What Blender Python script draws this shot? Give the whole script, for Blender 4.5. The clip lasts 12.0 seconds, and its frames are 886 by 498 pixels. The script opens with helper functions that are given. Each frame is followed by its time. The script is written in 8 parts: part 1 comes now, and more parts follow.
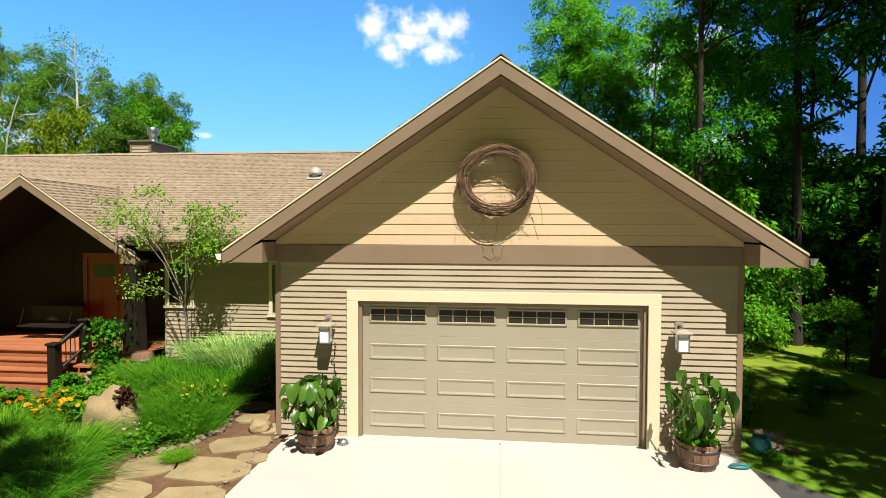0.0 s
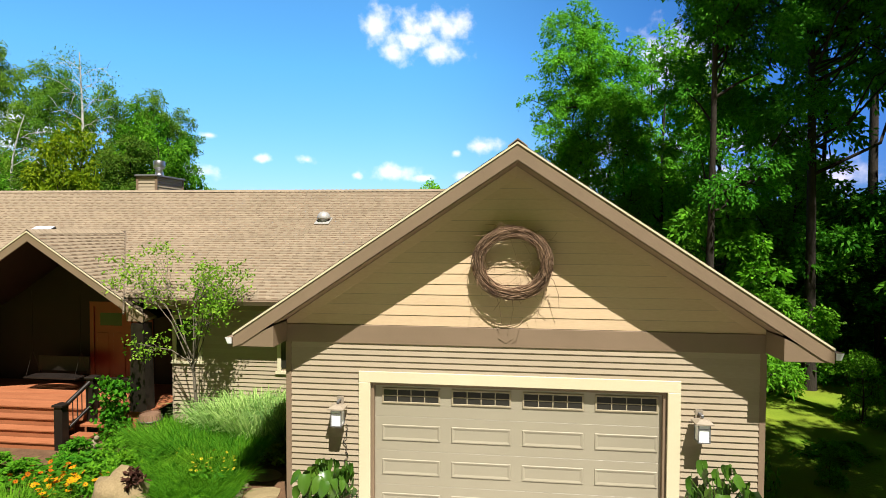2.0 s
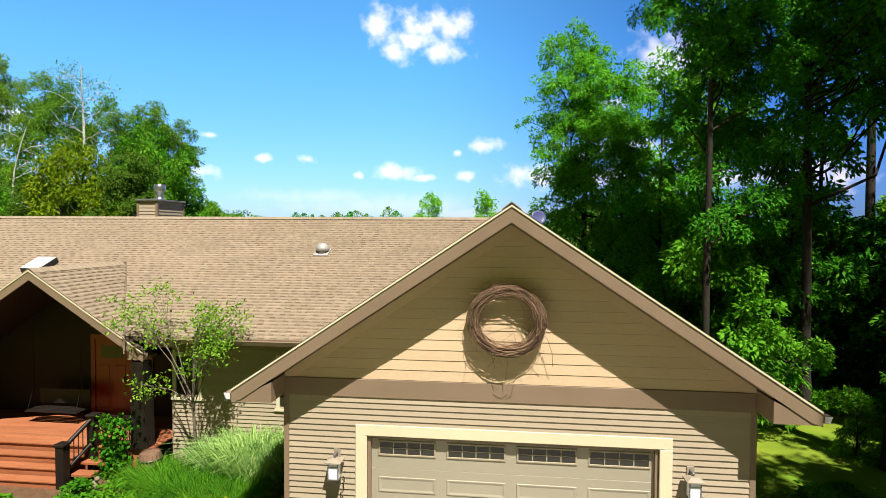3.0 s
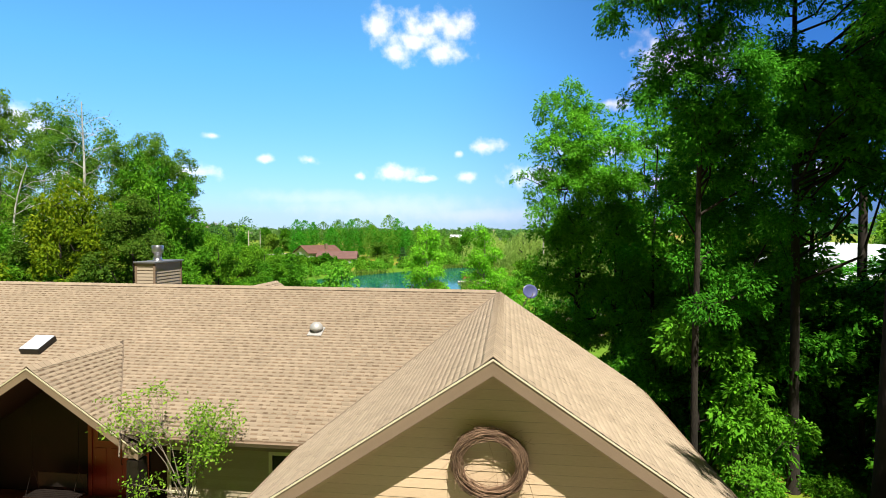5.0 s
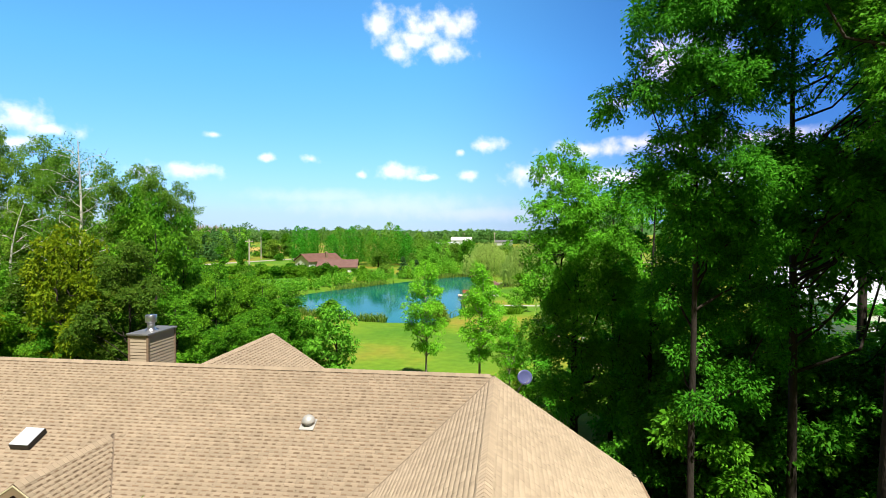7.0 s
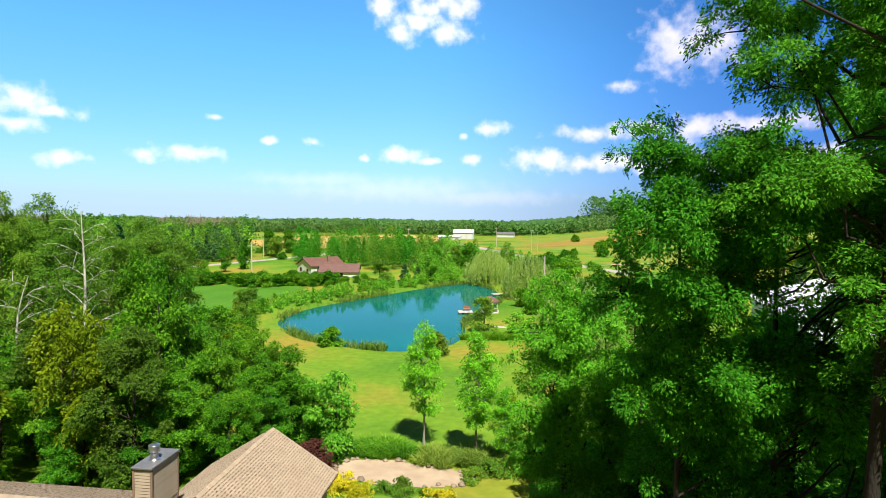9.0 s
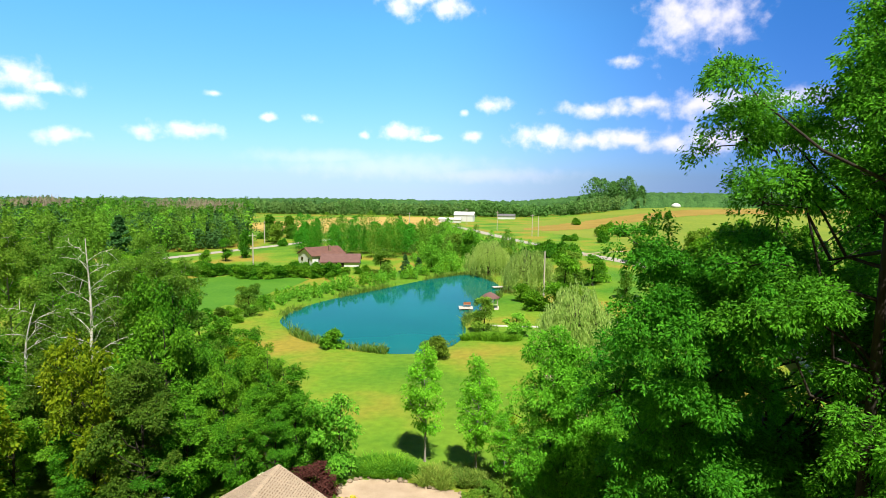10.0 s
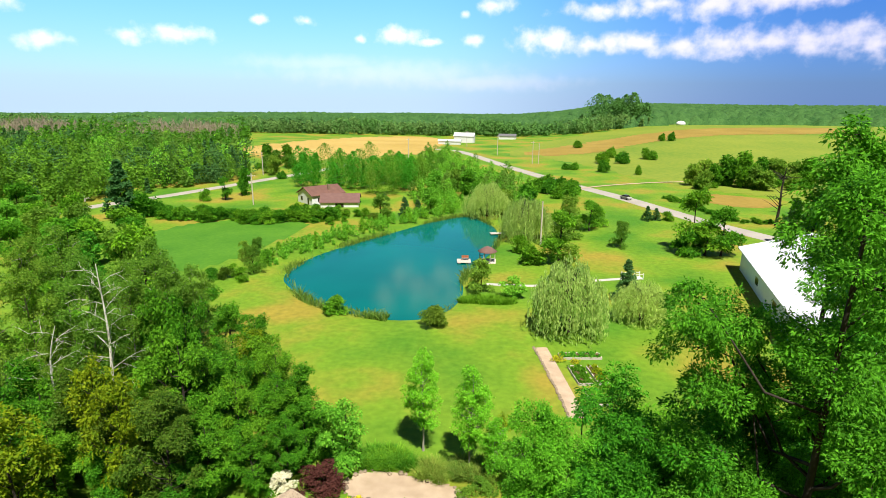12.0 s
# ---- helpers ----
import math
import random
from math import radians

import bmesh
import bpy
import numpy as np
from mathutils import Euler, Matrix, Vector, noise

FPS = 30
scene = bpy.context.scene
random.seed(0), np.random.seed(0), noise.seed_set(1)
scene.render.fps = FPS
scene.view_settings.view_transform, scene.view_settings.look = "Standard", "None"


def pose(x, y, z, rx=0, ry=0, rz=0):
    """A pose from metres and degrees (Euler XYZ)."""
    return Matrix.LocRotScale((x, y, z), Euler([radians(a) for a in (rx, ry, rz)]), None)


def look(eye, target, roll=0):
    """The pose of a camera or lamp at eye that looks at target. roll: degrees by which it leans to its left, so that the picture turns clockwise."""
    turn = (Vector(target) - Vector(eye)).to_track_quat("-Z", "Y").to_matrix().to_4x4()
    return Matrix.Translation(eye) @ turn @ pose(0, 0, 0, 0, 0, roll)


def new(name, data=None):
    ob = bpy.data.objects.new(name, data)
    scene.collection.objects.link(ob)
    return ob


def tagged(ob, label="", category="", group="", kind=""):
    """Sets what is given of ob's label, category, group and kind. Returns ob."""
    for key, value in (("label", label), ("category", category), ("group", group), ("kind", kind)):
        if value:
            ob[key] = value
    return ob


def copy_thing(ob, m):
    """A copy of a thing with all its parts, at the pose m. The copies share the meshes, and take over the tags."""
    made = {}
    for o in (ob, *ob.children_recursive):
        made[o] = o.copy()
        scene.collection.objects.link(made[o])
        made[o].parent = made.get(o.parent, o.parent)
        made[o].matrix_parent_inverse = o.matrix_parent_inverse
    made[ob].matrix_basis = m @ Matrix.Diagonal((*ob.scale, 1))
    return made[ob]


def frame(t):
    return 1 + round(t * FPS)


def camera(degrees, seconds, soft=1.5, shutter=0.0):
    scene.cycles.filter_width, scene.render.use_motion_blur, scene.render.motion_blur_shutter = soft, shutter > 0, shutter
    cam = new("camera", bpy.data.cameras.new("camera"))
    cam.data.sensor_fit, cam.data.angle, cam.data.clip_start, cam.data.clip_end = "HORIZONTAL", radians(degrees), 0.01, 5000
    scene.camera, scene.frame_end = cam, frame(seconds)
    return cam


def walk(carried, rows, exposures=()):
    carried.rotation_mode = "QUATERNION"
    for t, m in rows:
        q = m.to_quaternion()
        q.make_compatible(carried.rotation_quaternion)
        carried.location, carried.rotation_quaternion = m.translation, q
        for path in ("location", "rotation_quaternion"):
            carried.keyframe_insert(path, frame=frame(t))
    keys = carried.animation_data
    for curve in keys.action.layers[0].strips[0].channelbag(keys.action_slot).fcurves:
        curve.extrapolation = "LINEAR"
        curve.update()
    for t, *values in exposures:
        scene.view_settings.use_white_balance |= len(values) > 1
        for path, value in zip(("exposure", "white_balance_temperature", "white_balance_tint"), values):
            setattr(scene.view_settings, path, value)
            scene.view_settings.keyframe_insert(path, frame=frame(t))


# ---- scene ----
# ---------------------------------------------------------------- camera
cam = camera(77.5, 12.0, soft=0.5)
METRES, EYE, TILT, LEAN, TURN = 26.1, 3.58, -1.8, -0.2, 6.0
ROWS = [
    (0.0, 0.0, 0.0, 0.0, 0.0, 0.0, -0.0),
    (0.5, -0.0027, 0.0012, 0.0129, 0.08, 0.0, -0.04),
    (1.0, -0.0036, 0.0038, 0.0248, 0.17, -0.0, -0.04),
    (1.5, -0.0061, 0.0065, 0.0375, 0.23, 0.01, -0.03),
    (2.0, -0.0072, 0.007, 0.0521, 0.31, -0.01, -0.07),
    (2.5, -0.0062, 0.0053, 0.0679, 0.36, -0.02, -0.11),
    (3.0, -0.0038, 0.002, 0.0885, 0.4, -0.04, -0.13),
    (5.0, 0.007, -0.0071, 0.1807, 0.55, 0.05, -0.18),
    (5.5, 0.0101, -0.0088, 0.2035, 0.59, 0.05, -0.16),
    (6.0, 0.0131, -0.0104, 0.2272, 0.61, 0.04, -0.18),
    (6.5, 0.0151, -0.01, 0.249, 0.65, -0.01, -0.16),
    (7.0, 0.0163, -0.0002, 0.2896, 0.7, -0.09, -0.13),
    (9.0, 0.0279, -0.0164, 0.5274, 0.97, -1.73, -0.44),
    (9.5, 0.0272, -0.0194, 0.5924, 1.02, -2.71, -0.41),
    (10.0, 0.0271, -0.0262, 0.6664, 1.04, -4.05, -0.44),
    (10.5, 0.0272, -0.0342, 0.7401, 1.08, -6.07, -0.45),
    (11.0, 0.0307, -0.0368, 0.8206, 1.09, -8.67, -0.38),
    (11.5, 0.035, -0.0363, 0.8981, 1.11, -11.11, -0.33),
    (12.0, 0.0382, -0.0405, 0.9922, 1.05, -13.23, -0.34),
]
EXPOSURE = 0.93
walk(cam, [(t, pose(0, 0, EYE, TILT, LEAN, TURN) @ pose(METRES * x, METRES * y, METRES * z, 90 + pitch, roll, yaw)) for t, x, y, z, yaw, pitch, roll in ROWS],
     exposures=[(0.0, EXPOSURE), (12.0, EXPOSURE)])

# ---------------------------------------------------------------- light
SUN_WAY = Vector((0.25, -0.57, 1.12)).normalized()
sun = new("sun", bpy.data.lights.new("sun", "SUN"))
sun.data.energy, sun.data.angle, sun.data.color = 5.0, radians(0.53), (1.0, 0.95, 0.86)
sun.matrix_world = look(SUN_WAY * 60, (0, 0, 0))

world = bpy.data.worlds.new("sky")
scene.world = world
world.use_nodes = True
WN, WL = world.node_tree.nodes, world.node_tree.links
WN.clear()


def wmath(op, a, b=None, c=None):
    n = WN.new("ShaderNodeMath")
    n.operation = op
    for i, v in enumerate((a, b, c)):
        if v is None:
            continue
        if isinstance(v, (int, float)):
            n.inputs[i].default_value = v
        else:
            WL.new(v, n.inputs[i])
    return n.outputs[0]


# clouds: azimuth (from +y to +x), elevation, half width, half height, all in degrees
CLOUDS = [
    (-13.0, 20.1, 1.5, 1.8), (-11.2, 17.8, 1.8, 1.3), (-9.2, 20.0, 2.6, 1.6), (-6.0, 20.3, 2.6, 1.6), (-6.5, 18.0, 2.8, 1.2), (-9.3, 18.9, 3.4, 1.2),
    (-2.1, 8.8, 1.7, 0.8), (-11.3, 6.1, 2.6, 0.9), (-8.1, 5.5, 1.8, 0.4), (-15.2, 5.6, 0.6, 0.4), (-20.1, 7.1, 1.0, 0.5),
    (-24.4, 7.1, 0.9, 0.5), (-29.2, 9.0, 0.8, 0.3), (-5.0, 8.0, 0.5, 0.4), (-4.0, 5.7, 1.2, 0.6), (-44.1, 8.9, 2.4, 1.4),
    (-42.0, 8.3, 2.3, 0.6), (-44.5, 7.1, 2.3, 0.7), (-41.3, 4.5, 1.8, 0.8), (-35.5, 5.2, 1.2, 0.7), (-31.9, 5.5, 3.2, 0.8),
    (3.0, 5.7, 3.4, 1.3), (10.5, 5.3, 4.8, 1.0), (18.5, 5.2, 5.5, 1.3), (24.8, 5.2, 3.4, 1.4), (8.6, 8.2, 4.8, 0.9),
    (17.5, 8.3, 4.6, 1.3), (15.1, 15.8, 2.9, 3.3), (18.2, 16.0, 3.6, 2.8), (10.8, 12.5, 1.6, 0.6), (28.6, 5.0, 3.2, 1.6), (23.1, 8.3, 5.0, 1.1),
    (6.6, 5.2, 3.6, 0.8), (14.4, 5.0, 4.2, 0.9), (21.8, 5.0, 4.0, 1.0), (13.0, 8.6, 3.0, 0.7), (25.0, 22.0, 3.0, 1.2), (60.0, 20.0, 14.0, 5.0), (-90.0, 24.0, 12.0, 4.0),
]
coord = WN.new("ShaderNodeTexCoord")
split = WN.new("ShaderNodeSeparateXYZ")
WL.new(coord.outputs["Generated"], split.inputs[0])
az = wmath("MULTIPLY", wmath("ARCTAN2", split.outputs[0], split.outputs[1]), 180 / math.pi)
el = wmath("MULTIPLY", wmath("ARCSINE", split.outputs[2]), 180 / math.pi)
flat = WN.new("ShaderNodeCombineXYZ")
WL.new(az, flat.inputs[0]), WL.new(el, flat.inputs[1])
puff = WN.new("ShaderNodeTexNoise")
puff.inputs["Scale"].default_value, puff.inputs["Detail"].default_value, puff.inputs["Roughness"].default_value = 0.62, 6.0, 0.52
WL.new(flat.outputs[0], puff.inputs["Vector"])
near = None
for a, e, w, h in CLOUDS:
    sub, mul, ln = WN.new("ShaderNodeVectorMath"), WN.new("ShaderNodeVectorMath"), WN.new("ShaderNodeVectorMath")
    sub.operation, mul.operation, ln.operation = "SUBTRACT", "MULTIPLY", "LENGTH"
    sub.inputs[1].default_value = (a, e, 0)
    mul.inputs[1].default_value = (1 / w, 1 / h, 0)
    WL.new(flat.outputs[0], sub.inputs[0]), WL.new(sub.outputs[0], mul.inputs[0]), WL.new(mul.outputs[0], ln.inputs[0])
    near = ln.outputs["Value"] if near is None else wmath("MINIMUM", near, ln.outputs["Value"])
edge = wmath("ADD", near, wmath("MULTIPLY", wmath("SUBTRACT", puff.outputs["Fac"], 0.5), 2.5))
mask = WN.new("ShaderNodeMapRange")
mask.interpolation_type = "SMOOTHSTEP"
mask.inputs["From Min"].default_value, mask.inputs["From Max"].default_value = 1.25, -0.15
mask.inputs["To Min"].default_value, mask.inputs["To Max"].default_value = 0.0, 0.93
WL.new(edge, mask.inputs["Value"])
sky = WN.new("ShaderNodeTexSky")
sky.sky_type, sky.sun_disc = "NISHITA", False
sky.sun_elevation, sky.sun_rotation = math.asin(SUN_WAY.z), math.atan2(SUN_WAY.x, SUN_WAY.y)
sky.air_density, sky.dust_density, sky.ozone_density = 1.0, 0.6, 2.2
tint = WN.new("ShaderNodeMix")
tint.data_type, tint.blend_type = "RGBA", "MULTIPLY"
tint.inputs["Factor"].default_value = 1.0
zenith = WN.new("ShaderNodeMix")
zenith.data_type = "RGBA"
zenith.inputs["A"].default_value, zenith.inputs["B"].default_value = (0.66, 0.82, 1.26, 1), (0.58, 1.26, 1.58, 1)
rise = WN.new("ShaderNodeMapRange")
rise.inputs["From Min"].default_value, rise.inputs["From Max"].default_value = 0.0, 16.0
WL.new(el, rise.inputs["Value"]), WL.new(rise.outputs[0], zenith.inputs["Factor"])
# the unseen sky behind the camera is dimmed and warmed to deepen shade
sunside = WN.new("ShaderNodeMix")
sunside.data_type = "RGBA"
sunside.inputs["B"].default_value = (0.28, 0.15, 0.07, 1)
facing = WN.new("ShaderNodeMapRange")
facing.interpolation_type = "SMOOTHSTEP"
facing.inputs["From Min"].default_value, facing.inputs["From Max"].default_value = 0.35, -0.25
WL.new(split.outputs[1], facing.inputs["Value"]), WL.new(facing.outputs[0], sunside.inputs["Factor"])
# the sky overhead is toned down too, so shade gets less fill
overhead = WN.new("ShaderNodeMix")
overhead.data_type = "RGBA"
overhead.inputs["B"].default_value = (0.68, 0.44, 0.28, 1)
high = WN.new("ShaderNodeMapRange")
high.interpolation_type = "SMOOTHSTEP"
high.inputs["From Min"].default_value, high.inputs["From Max"].default_value = 26.0, 50.0
WL.new(el, high.inputs["Value"]), WL.new(high.outputs[0], overhead.inputs["Factor"]), WL.new(zenith.outputs["Result"], overhead.inputs["A"])
WL.new(overhead.outputs["Result"], sunside.inputs["A"]), WL.new(sunside.outputs["Result"], tint.inputs["B"])
WL.new(sky.outputs[0], tint.inputs["A"])
# below the skyline the sky keeps its horizon colour
level = WN.new("ShaderNodeCombineXYZ")
WL.new(split.outputs[0], level.inputs[0]), WL.new(split.outputs[1], level.inputs[1]), WL.new(wmath("MAXIMUM", split.outputs[2], 0.03), level.inputs[2])
WL.new(level.outputs[0], sky.inputs["Vector"])
cloud = WN.new("ShaderNodeMix")
cloud.data_type = "RGBA"
cloud.inputs["B"].default_value = (8.4, 8.3, 9.0, 1)
WL.new(mask.outputs[0], cloud.inputs["Factor"])
# the sky's colour deepens towards +x
deep = WN.new("ShaderNodeMix")
deep.data_type, deep.blend_type = "RGBA", "MULTIPLY"
deep.inputs["B"].default_value = (0.42, 0.55, 0.78, 1)
side = WN.new("ShaderNodeMapRange")
side.interpolation_type = "SMOOTHSTEP"
side.inputs["From Min"].default_value, side.inputs["From Max"].default_value = -12.0, 30.0
WL.new(az, side.inputs["Value"]), WL.new(side.outputs[0], deep.inputs["Factor"])
WL.new(tint.outputs["Result"], deep.inputs["A"])
veil = None
for a, e, w, h in ((-12.0, 2.6, 13.0, 1.5), (-19.0, 3.4, 9.0, 0.9), (-3.0, 1.8, 10.0, 1.0)):
    vs, vm, vl = WN.new("ShaderNodeVectorMath"), WN.new("ShaderNodeVectorMath"), WN.new("ShaderNodeVectorMath")
    vs.operation, vm.operation, vl.operation = "SUBTRACT", "MULTIPLY", "LENGTH"
    vs.inputs[1].default_value, vm.inputs[1].default_value = (a, e, 0), (1 / w, 1 / h, 0)
    WL.new(flat.outputs[0], vs.inputs[0]), WL.new(vs.outputs[0], vm.inputs[0]), WL.new(vm.outputs[0], vl.inputs[0])
    veil = vl.outputs["Value"] if veil is None else wmath("MINIMUM", veil, vl.outputs["Value"])
streak = WN.new("ShaderNodeMapRange")
streak.interpolation_type = "SMOOTHSTEP"
streak.inputs["From Min"].default_value, streak.inputs["From Max"].default_value = 1.2, 0.0
streak.inputs["To Min"].default_value, streak.inputs["To Max"].default_value = 0.0, 0.26
WL.new(wmath("ADD", veil, wmath("MULTIPLY", wmath("SUBTRACT", puff.outputs["Fac"], 0.5), 1.2)), streak.inputs["Value"])
thin = WN.new("ShaderNodeMix")
thin.data_type = "RGBA"
thin.inputs["B"].default_value = (8.2, 7.6, 8.8, 1)
WL.new(streak.outputs[0], thin.inputs["Factor"]), WL.new(deep.outputs["Result"], thin.inputs["A"]), WL.new(thin.outputs["Result"], cloud.inputs["A"])
back = WN.new("ShaderNodeBackground")
back.inputs["Strength"].default_value = 0.083
# sky and clouds together are toned down towards +x
sidedim = WN.new("ShaderNodeMix")
sidedim.data_type, sidedim.blend_type = "RGBA", "MULTIPLY"
sidedim.inputs["B"].default_value = (0.74, 0.72, 0.79, 1)
WL.new(side.outputs[0], sidedim.inputs["Factor"]), WL.new(cloud.outputs["Result"], sidedim.inputs["A"])
WL.new(sidedim.outputs["Result"], back.inputs["Color"])
WL.new(back.outputs[0], WN.new("ShaderNodeOutputWorld").inputs[0])


# ---------------------------------------------------------------- materials
def mat(name, dark, light, scale=3.0, fine=60.0, rough=0.75, bump=0.25, depth=0.01, metal=0.0, spread=0.0, island=False, spec=0.35, stretch=(1, 1, 1), coat=0.0, dusty=0.0):
    """A rough surface: two scales of mottling between two colours, fine relief, and pieces that differ from one another."""
    m = bpy.data.materials.new(name)
    m.use_nodes = True
    n, l = m.node_tree.nodes, m.node_tree.links
    b = n["Principled BSDF"]
    b.inputs["Roughness"].default_value, b.inputs["Metallic"].default_value = rough, metal
    b.inputs["Specular IOR Level"].default_value, b.inputs["Coat Weight"].default_value = spec, coat
    b.inputs["Diffuse Roughness"].default_value = dusty
    tc, mp = n.new("ShaderNodeTexCoord"), n.new("ShaderNodeMapping")
    mp.inputs["Scale"].default_value = stretch
    l.new(tc.outputs["Object"], mp.inputs[0])
    big, small = n.new("ShaderNodeTexNoise"), n.new("ShaderNodeTexNoise")
    big.inputs["Scale"].default_value, big.inputs["Detail"].default_value = scale, 5
    small.inputs["Scale"].default_value, small.inputs["Detail"].default_value = fine, 3
    l.new(mp.outputs[0], big.inputs["Vector"]), l.new(mp.outputs[0], small.inputs["Vector"])
    mixed = n.new("ShaderNodeMix")
    mixed.inputs["Factor"].default_value = 0.4
    l.new(big.outputs["Fac"], mixed.inputs["A"]), l.new(small.outputs["Fac"], mixed.inputs["B"])
    ramp = n.new("ShaderNodeValToRGB")
    ramp.color_ramp.elements[0].position, ramp.color_ramp.elements[1].position = 0.32, 0.68
    ramp.color_ramp.elements[0].color, ramp.color_ramp.elements[1].color = (*dark, 1), (*light, 1)
    l.new(mixed.outputs["Result"], ramp.inputs[0])
    colour = ramp.outputs[0]
    if spread:
        info = n.new("ShaderNodeNewGeometry" if island else "ShaderNodeObjectInfo")
        hsv, rng = n.new("ShaderNodeHueSaturation"), n.new("ShaderNodeMapRange")
        rng.inputs["To Min"].default_value, rng.inputs["To Max"].default_value = 1 - spread, 1 + spread
        l.new(info.outputs["Random Per Island" if island else "Random"], rng.inputs["Value"])
        l.new(rng.outputs[0], hsv.inputs["Value"]), l.new(colour, hsv.inputs["Color"])
        colour = hsv.outputs[0]
    l.new(colour, b.inputs["Base Color"])
    if bump:
        bp = n.new("ShaderNodeBump")
        bp.inputs["Strength"].default_value, bp.inputs["Distance"].default_value = bump, depth
        l.new(small.outputs["Fac"], bp.inputs["Height"]), l.new(bp.outputs[0], b.inputs["Normal"])
    return m


def leaf_mat(name, dark, light, glow=0.35, rough=0.65, tip=None, patch=0.5, scale=0.45):
    """Leaves: each differs from the next, and light shines through them."""
    m = bpy.data.materials.new(name)
    m.use_nodes = True
    n, l = m.node_tree.nodes, m.node_tree.links
    b = n["Principled BSDF"]
    b.inputs["Roughness"].default_value, b.inputs["Specular IOR Level"].default_value = rough, 0.1
    geo, info, tc, big = n.new("ShaderNodeNewGeometry"), n.new("ShaderNodeObjectInfo"), n.new("ShaderNodeTexCoord"), n.new("ShaderNodeTexNoise")
    big.inputs["Scale"].default_value = scale
    l.new(tc.outputs["Object"], big.inputs["Vector"])
    mixed = n.new("ShaderNodeMix")
    mixed.inputs["Factor"].default_value = patch
    l.new(geo.outputs["Random Per Island"], mixed.inputs["A"]), l.new(big.outputs["Fac"], mixed.inputs["B"])
    ramp = n.new("ShaderNodeValToRGB")
    ramp.color_ramp.elements[0].position, ramp.color_ramp.elements[1].position = 0.2, 0.8
    ramp.color_ramp.elements[0].color, ramp.color_ramp.elements[1].color = (*dark, 1), (*light, 1)
    if tip:
        e = ramp.color_ramp.elements.new(0.93)
        e.color = (*tip, 1)
    l.new(mixed.outputs["Result"], ramp.inputs[0])
    hsv, rng, rng2 = n.new("ShaderNodeHueSaturation"), n.new("ShaderNodeMapRange"), n.new("ShaderNodeMapRange")
    rng.inputs["To Min"].default_value, rng.inputs["To Max"].default_value = 0.8, 1.2
    rng2.inputs["To Min"].default_value, rng2.inputs["To Max"].default_value = 0.515, 0.485
    l.new(info.outputs["Random"], rng.inputs["Value"]), l.new(info.outputs["Random"], rng2.inputs["Value"])
    l.new(rng.outputs[0], hsv.inputs["Value"]), l.new(rng2.outputs[0], hsv.inputs["Hue"]), l.new(ramp.outputs[0], hsv.inputs["Color"])
    l.new(hsv.outputs[0], b.inputs["Base Color"])
    tr, mx = n.new("ShaderNodeBsdfTranslucent"), n.new("ShaderNodeMixShader")
    mx.inputs[0].default_value = glow
    l.new(hsv.outputs[0], tr.inputs["Color"])
    l.new(b.outputs[0], mx.inputs[1]), l.new(tr.outputs[0], mx.inputs[2])
    l.new(mx.outputs[0], n["Material Output"].inputs["Surface"])
    return m


SIDING = mat("siding_paint", (0.335, 0.272, 0.190), (0.392, 0.322, 0.230), 1.6, 40, 0.6, 0.15, 0.004, spread=0.05, stretch=(0.25, 1, 1))
GABLE = mat("gable_paint", (0.53, 0.385, 0.24), (0.62, 0.465, 0.30), 1.6, 40, 0.6, 0.15, 0.004, spread=0.05, stretch=(0.25, 1, 1))
TAUPE = mat("taupe_trim", (0.200, 0.142, 0.092), (0.239, 0.169, 0.112), 2.0, 50, 0.55, 0.1, 0.003)
SOFFIT = mat("soffit_brown", (0.235, 0.158, 0.098), (0.285, 0.195, 0.125), 2.0, 50, 0.6, 0.1, 0.003)
CREAM = mat("cream_trim", (0.601, 0.539, 0.362), (0.647, 0.585, 0.408), 2.0, 50, 0.5, 0.08, 0.003)
DOORTAN = mat("door_enamel", (0.30, 0.268, 0.197), (0.34, 0.305, 0.228), 1.2, 90, 0.42, 0.06, 0.002, spec=0.5)
SHINGLE = mat("roof_shingle", (0.292, 0.230, 0.163), (0.344, 0.274, 0.198), 0.9, 150, 0.9, 0.4, 0.006, spread=0.10, spec=0.15, dusty=1.0)
SHINGLES = mat("roof_shingle_field", (0.292, 0.230, 0.163), (0.344, 0.274, 0.198), 0.9, 150, 0.9, 0.4, 0.006, spread=0.10, island=True, spec=0.15, dusty=1.0)
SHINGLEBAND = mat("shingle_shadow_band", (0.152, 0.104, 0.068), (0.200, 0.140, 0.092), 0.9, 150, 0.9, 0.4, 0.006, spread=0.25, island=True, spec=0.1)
ROOFDECK = mat("roof_underlay", (0.069, 0.050, 0.035), (0.100, 0.073, 0.050), 3, 60, 0.9)
CONCRETE = mat("concrete", (0.36, 0.34, 0.305), (0.43, 0.41, 0.37), 0.7, 120, 0.85, 0.15, 0.004)
STONE = mat("flagstone_sand", (0.19, 0.145, 0.072), (0.31, 0.24, 0.125), 2.2, 40, 0.85, 0.4, 0.012, spread=0.18)
ROCK = mat("field_rock", (0.15, 0.115, 0.075), (0.27, 0.21, 0.145), 1.4, 25, 0.9, 0.6, 0.02, spread=0.2)
YOUNGBARK = mat("young_bark", (0.09, 0.075, 0.055), (0.19, 0.16, 0.12), 3, 30, 0.85, 0.4, 0.01, stretch=(1, 1, 0.4))
MULCH = mat("mulch", (0.07, 0.036, 0.017), (0.165, 0.09, 0.045), 5, 70, 0.95, 0.8, 0.02)
FRAMETAN = mat("window_frame_tan", (0.30, 0.25, 0.165), (0.36, 0.305, 0.205), 2, 60, 0.5, 0.06, 0.002)
